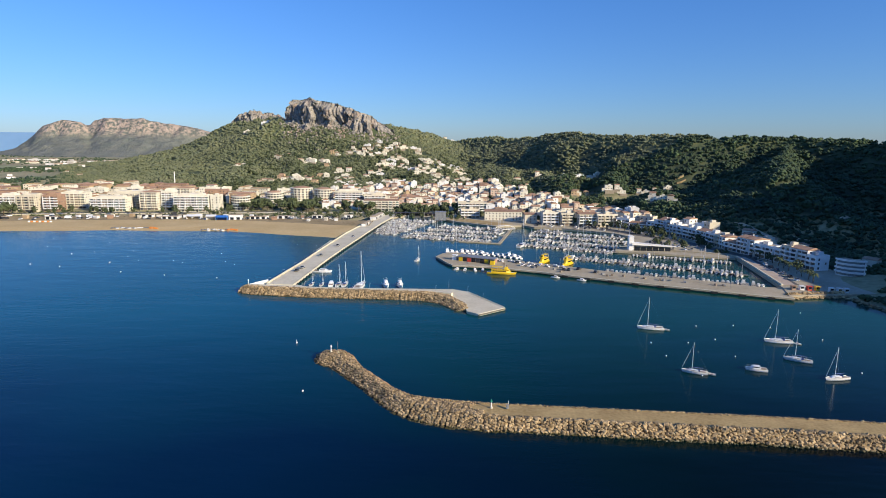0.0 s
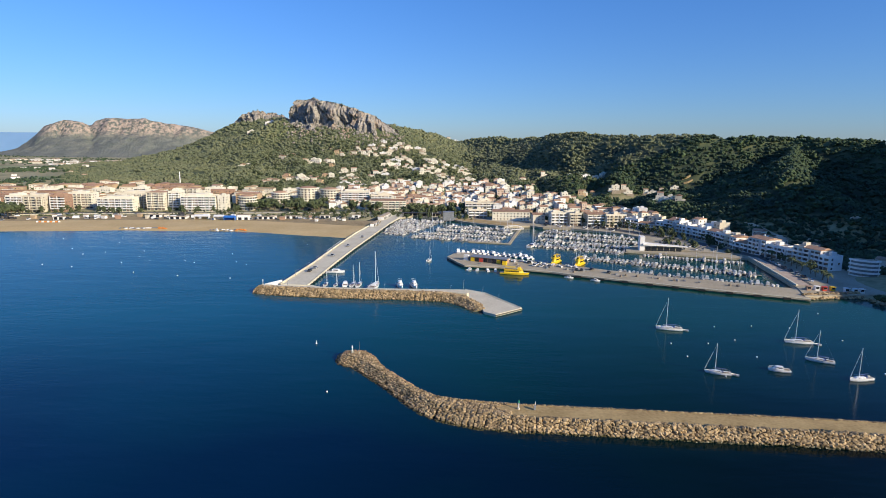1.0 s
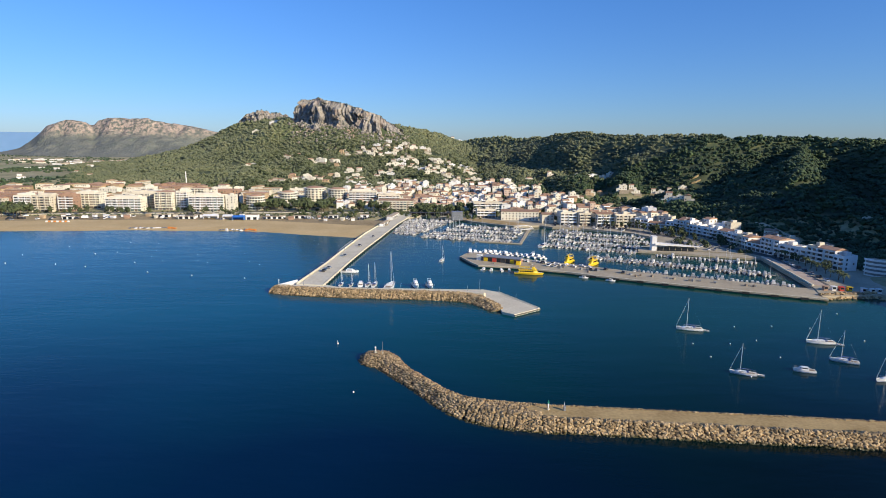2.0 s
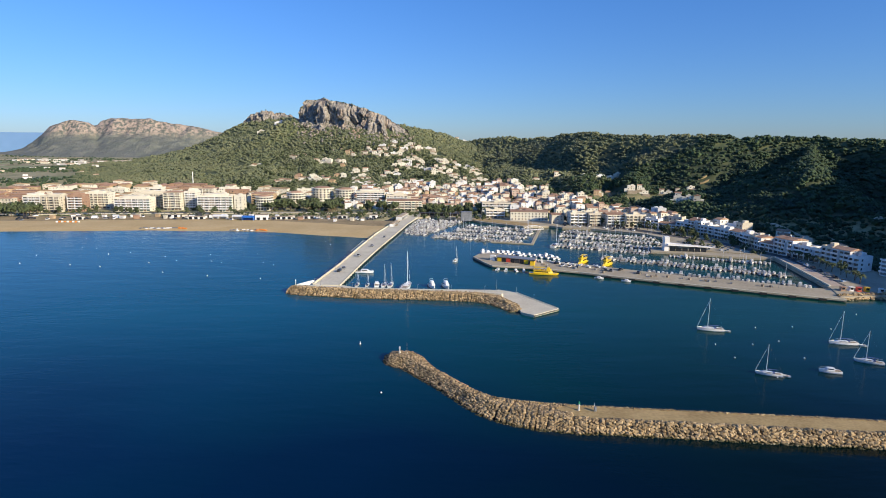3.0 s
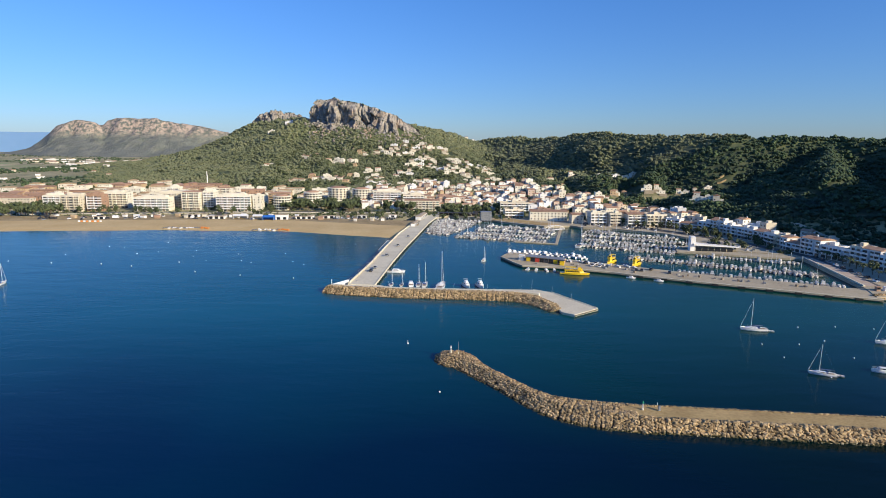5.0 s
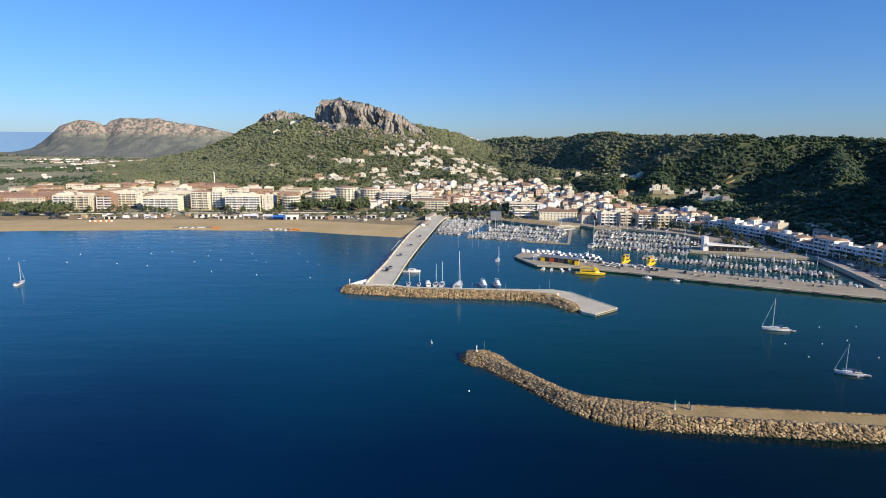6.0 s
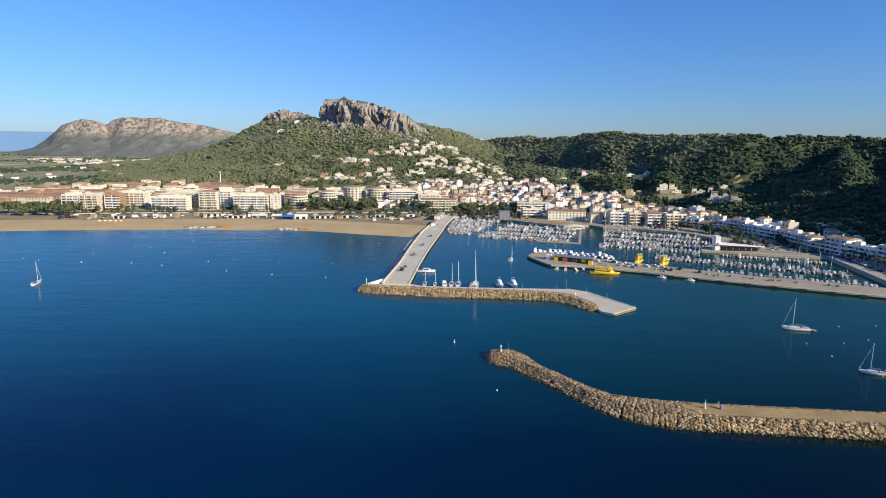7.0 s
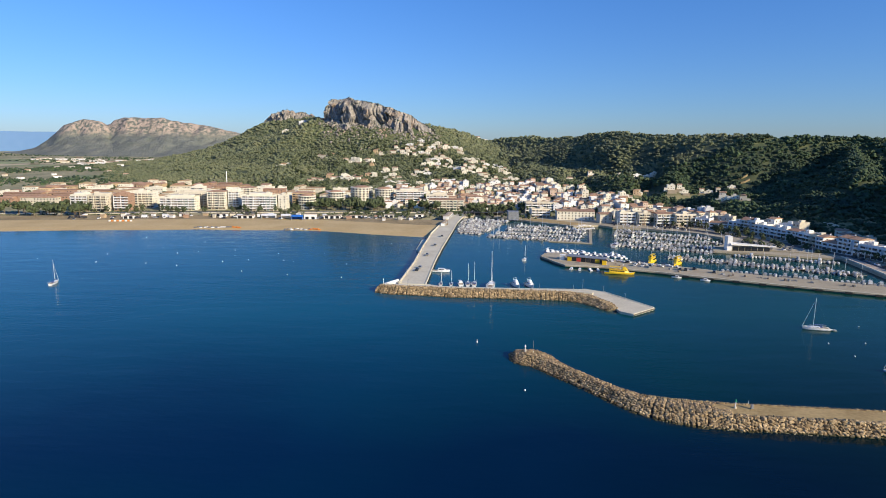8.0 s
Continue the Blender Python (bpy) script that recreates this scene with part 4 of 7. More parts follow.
block(44, 640, 32, 14, 4, CREAM_WALL, "flat", "cream waterfront block with balconies", seed=17)
block(74, 588, 38, 18, 3, WARM_WHITE, "gable", "long white building with big terracotta roof", balconies=False, seed=18, rz=-4)
block(40, 606, 20, 12, 3, CREAM_WALL, "flat", "cream waterfront apartment block with balconies", seed=19)
block(98, 566, 12, 12, 3, CREAM_WALL, "gable", "small cream house with tiled roof near the quay", balconies=False, seed=20)
block(116, 556, 16, 12, 4, WARM_WHITE, "flat", "white waterfront apartment block with balconies", seed=21)
block(131, 552, 12, 12, 4, CREAM_WALL, "flat", "pale yellow waterfront house with balconies", seed=22)
block(150, 548, 18, 14, 4, WARM_WHITE, "gable", "white waterfront hotel with tiled roof", seed=23, rz=5)
block(168, 545, 20, 14, 4, CREAM_WALL, "flat", "cream glazed waterfront block", seed=24, rz=2)

# row facing the harbour under the wooded hill
ROW = [(176, 541), (200, 518), (214, 488), (221, 458), (224, 425), (229, 402), (236, 378), (244, 348), (248, 340)]
row_points = along(ROW, 1.0)
rr = random.Random(17)
k, at = 0, 0
while at < len(row_points) - 14:
    w = rr.choice((7, 8, 9, 11, 13, 16))
    p, d = row_points[min(at + w // 2, len(row_points) - 1)]
    nrm = Vector((-d.y, d.x))
    rz = math.degrees(math.atan2(-d.y, -d.x)) + 180
    deep = rr.choice((10, 11, 13))
    q = p + nrm * (deep / 2 + rr.choice((0, 0, 0.8)))
    n = rr.choice((2, 3, 3, 4, 4)) if p.y > 345 else 3
    wall, word = rr.choice(((WHITE_WALL, "white"),) * 6 + ((CREAM_WALL, "cream"),))
    rf = rr.choice(("flat", "flat", "flat", "gable"))
    building(pose(q.x, q.y, 1.8, 0, 0, rz), w - 0.15, deep, n, wall, rf, f"{word} harbour-front apartment house with balconies", "apartment house", 40 + k, rr.random() < 0.95, "town_house", "houses along the harbour street", step=2.8)
    HOMES.append((q.x, q.y, 10))
    if rr.random() < 0.6 and p.y > 385:
        q2 = q + nrm * rr.uniform(13, 17)
        building(pose(q2.x, q2.y, 3.0, 0, 0, rz), w * 0.8, 10, rr.choice((3, 3, 4)), rr.choice((WHITE_WALL, CREAM_WALL)), rr.choice(("flat", "gable")), "pale house in the second harbour row", "house", 140 + k, False, "town_house", "houses behind the harbour street")
        HOMES.append((q2.x, q2.y, 8))
    at += w
    k += 1

BLIND = material("drawn_blinds", (0.10, 0.12, 0.14), (0.30, 0.31, 0.31), 0.9, 0.5, 0.0, 3, 0.3)
# curved white apartment building at the end of the row
crescent = base("apartment_building", pose(254.5, 336.5, 1.8, 0, 0, -40) @ Matrix.Diagonal((0.56, 0.66, 0.86, 1)), "curved white apartment building with long balcony bands", "apartment building")


def arc_band(r0, r1, z0, z1, a0=-44, a1=44, n=14):
    """A curved slab round a centre behind the front."""
    bm = bmesh.new()
    rings = []
    for k in range(n + 1):
        a = radians(-90 + a0 + (a1 - a0) * k / n)
        rings.append([bm.verts.new((math.cos(a) * r, math.sin(a) * r + 17, z)) for r, z in ((r0, z0), (r1, z0), (r1, z1), (r0, z1))])
    for p, q in zip(rings, rings[1:]):
        for k in range(4):
            bm.faces.new((p[k], q[k], q[(k + 1) % 4], p[(k + 1) % 4]))
    bm.faces.new(rings[0]), bm.faces.new(rings[-1][::-1])
    bmesh.ops.recalc_face_normals(bm, faces=bm.faces[:])
    return bm


part("wall", arc_band(9, 19, -3, 11.4), WHITE_WALL, crescent)
for k in range(4):
    part("balcony", arc_band(19, 20.6, k * 2.8 + 2.6, k * 2.8 + 3.7), WHITE_WALL, crescent, "white balcony band")
    part("glazing", arc_band(19, 19.08, k * 2.8 + 0.9, k * 2.8 + 2.3, -40, 40), BLIND, crescent, "storey of windows with drawn blinds")
part("roof", arc_band(9.3, 18.7, 11.4, 11.9), FLAT_ROOF, crescent)
HOMES.append((251, 337, 20))

# templates for the old town and the hillside
def template(w, d, n, wall, roof, label, category, name, seed, roof_mat=None):
    return building(pose(0, 0, -400), w, d, n, wall, roof, label, category, seed, False, name, sink=5.0, win=0.75, wing=True, roof_mat=roof_mat)


TOWN_KINDS = [template(w, d, n, wl, rf, lb, "house", "town_house", 60 + i) for i, (w, d, n, wl, rf, lb) in enumerate((
    (8.5, 8, 2, CREAM_WALL, "gable", "cream village house with terracotta tiles"),
    (7.5, 8, 3, WHITE_WALL, "gable_y", "narrow white village house with terracotta tiles"),
    (8, 8, 2, OCHRE_WALL, "gable_y", "ochre village house with terracotta tiles"),
    (10, 8, 3, WHITE_WALL, "flat", "white town house with a flat roof terrace"),
    (10, 8, 2, WARM_WHITE, "gable", "white village house with terracotta tiles"),
    (7.5, 8, 3, WARM_WHITE, "flat", "tall white town house with roof terrace"),
    (9, 8, 3, PINK_WALL, "gable", "salmon village house with terracotta tiles"),
    (11, 8, 2, WARM_WHITE, "flat", "warm white village house with roof terrace"),
    (8, 8, 3, WARM_WHITE, "hip", "pale town house with hipped tiled roof"),
    (13, 9, 3, WARM_WHITE, "gable", "pale apartment house with broad tile roof"),
    (12, 8, 2, CREAM_WALL, "gable_y", "cream village house with tiled gable roof")))]
BLOCK_KINDS = [template(w, d, n, wl, rf, lb, "apartment house", "apartment_house", 70 + i, rm) for i, (w, d, n, wl, rf, lb, rm) in enumerate((
    (26, 12, 3, CREAM_WALL, "gable", "long cream apartment house with sun-bleached tiles", TAN_ROOF),
    (34, 11, 2, CREAM_WALL, "gable", "long low cream terrace with sun-bleached tiles", TAN_ROOF),
    (30, 12, 3, BRICK_WALL, "gable", "long brick apartment terrace with terracotta roof", TILE_ROOF),
    (22, 13, 3, WARM_WHITE, "hip", "pale apartment house with hipped tile roof", TAN_ROOF),
    (24, 13, 3, WARM_WHITE, "flat", "warm white apartment house with roof terrace", None),
    (18, 12, 3, OCHRE_WALL, "gable", "ochre apartment house with tiled roof", TILE_ROOF),
    (20, 12, 3, CREAM_WALL, "hip", "cream apartment house with hipped tile roof", TAN_ROOF),
    (16, 12, 3, WARM_WHITE, "gable", "short warm white apartment house with tiled roof", TILE_ROOF)))]
def villa(w, d, n, wall, roof, label, seed, terrace):
    """A hillside house on its walled terrace, with a lower wing."""
    v = template(w, d, n, wall, roof, label, "villa", "villa", seed)
    side = 1 if seed % 2 else -1
    part("annex", box(bmesh.new(), side * (w / 2 + 2.2), -0.8, -5, 4.4, d * 0.75, 5 + 2.4), wall, v)
    part("terrace", box(bmesh.new(), -side * 1.0, -d / 2 - 1.8, -7, w + 2, 3.6, 6.2), terrace, v, "walled garden terrace")
    return v


VILLA_KINDS = [villa(w, d, n, wl, rf, lb, 80 + i, tr_m) for i, (w, d, n, wl, rf, lb, tr_m) in enumerate((
    (10, 6.5, 1, WARM_WHITE, "flat", "white hillside villa with a flat terrace roof", STONE_WALL),
    (8, 7, 2, WARM_WHITE, "gable", "white hillside villa with tiled roof", STONE_WALL),
    (11, 7, 1, CREAM_WALL, "hip", "low cream villa among pines", STONE_WALL),
    (9, 7, 2, OCHRE_WALL, "hip", "ochre hillside villa with hipped tile roof", STONE_WALL),
    (16, 6.5, 1, WHITE_WALL, "flat", "long low white hillside villa with terraces", STONE_WALL),
    (8, 6, 2, CREAM_WALL, "gable_y", "small cream hillside house with tiled roof", STONE_WALL),
    (12, 7, 2, WARM_WHITE, "flat", "two-storey pale hillside villa with terrace roof", STONE_WALL)))]


def spread(kinds, poly, gap, tries, seed, group, turn, limit, sparse=-2.0, quarter=True):
    rnd = random.Random(seed)
    xs, ys = [p[0] for p in poly], [p[1] for p in poly]
    made = 0
    for _ in range(tries):
        x, y = rnd.uniform(min(xs), max(xs)), rnd.uniform(min(ys), max(ys))
        if made >= limit or not bool(inside(np.array([x]), np.array([y]), poly)[0]):
            continue
        if sparse > -1 and float(noise2(np.array([x]), np.array([y * 2.2]), 46, 77)[0]) < sparse:
            continue
        if any(abs(x - hx) < 60 and math.hypot(x - hx, y - hy) < max(gap, hr + 2) for hx, hy, hr in HOMES):
            continue
        kind = rnd.choice(kinds)
        o = copy_thing(kind, pose(x, y, max(1.7, height_at(x, y)) - 0.2, 0, 0, turn + (rnd.choice((0, 0, 0, 90, -90)) if quarter else 0) + rnd.uniform(-11, 11)) @ Matrix.Diagonal((rnd.uniform(0.65, 1.1), rnd.uniform(0.75, 1.05), rnd.uniform(0.75, 1.02) * (1 if quarter else 0.85), 1)))
        tagged(o, group=group)
        HOMES.append((x, y, min(gap * 0.42, 6) if quarter else 4.6))
        made += 1


spread(TOWN_KINDS, [(-130, 690), (-40, 688), (30, 665), (110, 590), (180, 570), (215, 545), (205, 600), (150, 660), (120, 740), (70, 860), (-60, 880), (-150, 830)], 8.6, 14000, 3, "houses of the old town", 4, 330)
for x, y, w in ((-585, 660, 44), (-540, 672, 40), (-568, 690, 50), (-515, 694, 44), (-590, 715, 46), (-535, 722, 52), (-480, 718, 40)):
    block(x, y, w, 11, 3, BRICK_WALL if w > 42 else CREAM_WALL, "gable", "long brick holiday terrace with terracotta roof" if w > 42 else "long cream holiday terrace with terracotta roof", balconies=False, seed=int(w), roof_mat=TILE_ROOF)
spread(BLOCK_KINDS, [(-640, 740), (-480, 740), (-430, 690), (-330, 725), (-240, 730), (-180, 760), (-170, 800), (-330, 835), (-480, 880), (-640, 850)], 23, 6000, 4, "apartment houses behind the beach", 5, 84)
VILLA_GROUPS = [(-60, 1105, 26, 8, 7), (-98, 1104, 22, 8, 3), (-175, 1066, 18, 10, 4), (-122, 1076, 34, 22, 13), (-70, 1052, 22, 12, 8), (-8, 1050, 24, 22, 9), (-12, 984, 20, 26, 12), (34, 1040, 22, 40, 10), (-104, 970, 16, 14, 7), (-163, 962, 26, 26, 10), (-204, 922, 20, 18, 8),
                (-260, 928, 24, 20, 7), (-226, 1026, 16, 10, 4), (-194, 1020, 10, 12, 3), (-282, 1062, 16, 12, 3), (-348, 1030, 20, 18, 3), (-60, 1010, 40, 20, 9), (-90, 900, 60, 22, 16), (30, 930, 34, 26, 10)]          # centre, half spread, number
gr = random.Random(27)
for gx0, gy0, hx0, hy0, number in VILLA_GROUPS:
    poly = [(gx0 - hx0, gy0 - hy0), (gx0 + hx0, gy0 - hy0), (gx0 + hx0, gy0 + hy0), (gx0 - hx0, gy0 + hy0)]
    white_first = [k for i, k in enumerate(VILLA_KINDS) if i not in ((2, 3) if gx0 > -150 else (4,))]
    spread(white_first, poly, 8.0, 400, gr.randrange(9999), "villas on the hillside", -4, number, -2, False)
# houses standing apart in the wooded valley
for x, y, k, rz, size in ((194, 778, 4, 6, 0.9), (210, 784, 6, 4, 0.8), (222, 786, 0, 4, 0.8), (214, 706, 6, -8, 0.85), (224, 706, 1, -8, 0.8), (230, 702, 0, -8, 0.8), (173, 710, 3, -10, 0.8), (178, 716, 1, -10, 0.7), (192, 728, 3, -6, 0.8), (250, 702, 1, -10, 0.75), (258, 698, 0, -14, 0.8), (266, 694, 5, -10, 0.7), (238, 622, 1, -24, 0.9), (234, 612, 6, -24, 0.8), (244, 606, 0, -24, 0.9), (248, 598, 5, -24, 0.9),
                          (281, 690, 0, -10, 0.7), (180, 800, 0, 0, 0.8), (150, 850, 1, 0, 0.8), (121, 850, 2, 0, 0.9), (126, 788, 5, 0, 0.8), (140, 742, 2, 0, 0.8), (160, 690, 1, -8, 0.8), (205, 650, 5, -10, 0.8), (188, 668, 2, -10, 0.8)):
    tagged(copy_thing(VILLA_KINDS[k], pose(x, y, height_at(x, y) - 0.5, 0, 0, rz) @ Matrix.Scale(size * 0.9, 4)), group="villas in the wooded valley")
    HOMES.append((x, y - 4, 7.5))
HOMES.append((298, 692, 9))
copy_thing(VILLA_KINDS[4], pose(-372, 1290, height_at(-372, 1290) + 1, 0, 0, 8))
copy_thing(VILLA_KINDS[0], pose(-405, 1262, height_at(-405, 1262) + 1, 0, 0, 0))
HOMES += [(-372, 1282, 13), (-405, 1255, 10)]
for x, y, k, rz in ((276, 418, 5, -40), (285, 360, 1, -60), (268, 445, 5, -50), (256, 455, 1, -55), (34, 1470, 4, 0), (18, 1462, 1, 10)):
    copy_thing(VILLA_KINDS[k], pose(x, y, height_at(x, y) + 0.5, 0, 0, rz))
    HOMES.append((x, y, 6))
for kind in TOWN_KINDS + BLOCK_KINDS + VILLA_KINDS:
    for o in (*kind.children_recursive, kind):
        bpy.data.objects.remove(o)

HOMES += [(232, 306, 13), (246, 312, 10), (222, 312, 12)]
wood_near = np.concatenate([wood_spots(222, 650, 330, 760, 4.3, 3.3, 1, -9, -0.95), wood_spots(226, 340, 226, 330, 4.3, 2.6, 9, -9, -0.95)])
wood_vale = wood_spots(95, 240, 590, 790, 5.4, 3.0, 8, -7, -0.6)
wood_mid = wood_spots(-760, 760, 760, 1180, 5.0, 3.3, 2, 3.0, -0.62)
wood_far = wood_spots(-900, 640, 1180, 1760, 7.4, 4.6, 3, 4.0, -0.7)
grove("woodland", "dark green pines covering the steep hill above the harbour", wood_near, LEAF, 1, 7, 0.72)
grove("woodland", "green trees among the valley houses", wood_vale, LEAF, 7, 9, 0.9)
grove("woodland", "green pine wood on the slopes of the rocky hill", wood_mid, LEAF_HAZED, 2, 5, 0.55)
grove("woodland", "green pine wood on the far slopes", wood_far, LEAF_HAZED, 3, 3, 0.5)

# ---- boats ----
def hull_mesh(L, beam, free, draft=0.45, transom=0.75, fine=1.9, flare=1.0):
    """A lofted hull; bow towards +x, waterline at z = 0. Slot 1 is the deck, slot 2 the boot stripe."""
    bm = bmesh.new()
    rings = []
    n = 11
    for k in range(n):
        t = k / (n - 1)
        half = beam / 2 * (transom + (1 - transom) * min(1, t / 0.35)) if t < 0.35 else beam / 2 * (1 - ((t - 0.35) / 0.65) ** fine)
        half = max(half, 0.03)
        x, sheer = (t - 0.5) * L, free * (1 + 0.28 * t * t * flare)
        rake = 0.09 * L * max(0, t - 0.75) / 0.25
        row = [(x - rake, 0.0, -draft * (1 - t * 0.6)), (x - rake * 0.7, half * 0.72, -draft * 0.25), (x - rake * 0.45, half * 0.86, 0.16), (x - rake * 0.4, half * 0.88, 0.30), (x, half, sheer), (x, half * 0.93, sheer - 0.12)]
        pts = [bm.verts.new((a, -b, c)) for a, b, c in row[::-1]] + [bm.verts.new(p) for p in row[1:]]
        rings.append(pts)
    for a, b in zip(rings, rings[1:]):
        for k in range(len(a) - 1):
            q = bm.faces.new((a[k], b[k], b[k + 1], a[k + 1]))
            q.material_index = 2 if k in (2, 7) else 0
        q = bm.faces.new((a[-1], b[-1], b[0], a[0]))
        q.material_index = 1
    bm.faces.new(rings[0]), bm.faces.new(rings[-1][::-1])
    bmesh.ops.recalc_face_normals(bm, faces=bm.faces[:])
    return bm


def cabin_mesh(length, width, height, x=0.0, z=0.0, slope=0.5, nose=0.35):
    """A coachroof with raked ends and inset sides."""
    bm = bmesh.new()
    a, b = length / 2, width / 2
    lo = [(-a, -b), (a * 0.6, -b), (a, -b * 0.5), (a, b * 0.5), (a * 0.6, b), (-a, b)]
    hi = [(-a + slope * 0.4, -b * 0.82), (a * 0.5 - slope, -b * 0.82), (a - slope * 2 * nose - slope, -b * 0.4), (a - slope * 2 * nose - slope, b * 0.4), (a * 0.5 - slope, b * 0.82), (-a + slope * 0.4, b * 0.82)]
    l = [bm.verts.new((px + x, py, z)) for px, py in lo]
    h = [bm.verts.new((px + x, py, z + height)) for px, py in hi]
    for k in range(6):
        bm.faces.new((l[k], l[(k + 1) % 6], h[(k + 1) % 6], h[k]))
    bm.faces.new(h), bm.faces.new(l[::-1])
    return bm


def sailing_yacht(m, L, label, group="", cover=CANVAS, detail=True, sail_color=GELCOAT):
    b = base("sailing_yacht", m, label, "sailing boat", group)
    free, mast_h = 0.10 * L, L * 1.18
    part("hull", hull_mesh(L, L * 0.31, free), (GELCOAT, DECK, cover), b, smooth=False)
    cab = part("cabin", cabin_mesh(L * 0.42, L * 0.17, 0.42, L * 0.06, free, 0.35), GELCOAT, b)
    if detail:
        bm = bmesh.new()
        for sy in (-1, 1):
            box(bm, L * 0.04, sy * L * 0.078, free + 0.14, L * 0.24, 0.05, 0.16)
        part("window", bm, GLASS, cab, "dark cabin side lights")
        part("cockpit", box(bmesh.new(), -L * 0.30, 0, free - 0.05, L * 0.24, L * 0.13, 0.08), WOOD, b, "teak cockpit sole")
        part("sprayhood", cabin_mesh(L * 0.10, L * 0.19, 0.65, -L * 0.16, free + 0.1, 0.4), cover, b, "folded canvas sprayhood")
        wires = bmesh.new()
        top = (L * 0.10, 0, free + mast_h * 0.97)
        for q in ((L * 0.49, 0, free + 0.35), (-L * 0.49, 0, free), (L * 0.08, L * 0.145, free), (L * 0.08, -L * 0.145, free)):
            tube(wires, q, top, 0.005, n=4)
        part("rigging", wires, GREY_METAL, b, "thin wire stays")
        sail = tube(bmesh.new(), (L * 0.485, 0, free + 0.5), (L * 0.125, 0, free + mast_h * 0.9), 0.065, 0.03, n=6)
        part("furled_jib", sail, GELCOAT, b, "white furled headsail")
        rail = bmesh.new()
        for sy in (-1, 1):
            for k in range(6):
                x = -L * 0.45 + k * L * 0.16
                yy = sy * L * 0.15 * (1 if k < 4 else 0.85 - 0.25 * (k - 4))
                tube(rail, (x, yy, free), (x, yy, free + 0.6), 0.025, n=4)
            tube(rail, (-L * 0.45, sy * L * 0.15, free + 0.6), (L * 0.19, sy * L * 0.145, free + 0.6), 0.02, n=4)
        part("guard_rail", rail, MAST, b)
    part("mast", tube(bmesh.new(), (L * 0.10, 0, free), (L * 0.10, 0, free + mast_h), 0.010 * L + 0.03, 0.007 * L + 0.03), MAST, b)
    part("boom", tube(bmesh.new(), (L * 0.10, 0, free + 1.2), (-L * 0.30, 0, free + 1.25), 0.16, 0.10), cover, b, "boom with sail cover")
    return b


def motor_boat(m, L, label, group="", fly=False, detail=False):
    b = base("motor_boat", m, label, "motor boat", group)
    free = 0.13 * L
    part("hull", hull_mesh(L, L * 0.35, free, 0.4, 0.9, 2.2, 1.3), (GELCOAT, DECK, CANVAS), b)
    part("cabin", cabin_mesh(L * 0.46, L * 0.25, 0.13 * L, L * 0.05, free, 0.10 * L * 0.6), GELCOAT, b)
    glass = bmesh.new()
    for sy in (-1, 1):
        box(glass, L * 0.02, sy * L * 0.117, free + 0.05 * L, L * 0.26, 0.06, 0.055 * L)
    box(glass, L * 0.20, 0, free + 0.045 * L, 0.08, L * 0.15, 0.06 * L)
    part("windscreen", glass, GLASS, b, "dark tinted windscreen")
    if fly:
        part("flybridge", cabin_mesh(L * 0.30, L * 0.20, 0.085 * L, -L * 0.02, free + 0.13 * L, 0.3), GELCOAT, b, "white raised flybridge")
        arch = bmesh.new()
        for sy in (-1, 1):
            tube(arch, (-L * 0.12, sy * L * 0.09, free + 0.2 * L), (-L * 0.16, sy * L * 0.09, free + 0.30 * L), 0.06)
        tube(arch, (-L * 0.16, -L * 0.09, free + 0.30 * L), (-L * 0.16, L * 0.09, free + 0.30 * L), 0.06)
        part("radar_arch", arch, GELCOAT, b)
    if detail:
        part("cockpit", box(bmesh.new(), -L * 0.33, 0, free - 0.04, L * 0.26, L * 0.24, 0.07), WOOD, b, "teak cockpit sole")
        rail = bmesh.new()
        for sy in (-1, 1):
            tube(rail, (L * 0.1, sy * L * 0.155, free * 1.08 + 0.55), (L * 0.44, sy * L * 0.05, free * 1.22 + 0.55), 0.025, n=4)
            for k in range(4):
                x = 0.1 + 0.11 * k
                tube(rail, (L * x, sy * L * (0.155 - 0.031 * k), free * 1.05), (L * x, sy * L * (0.155 - 0.031 * k), free * (1.08 + 0.045 * k) + 0.55), 0.02, n=4)
        part("bow_rail", rail, MAST, b)
    return b


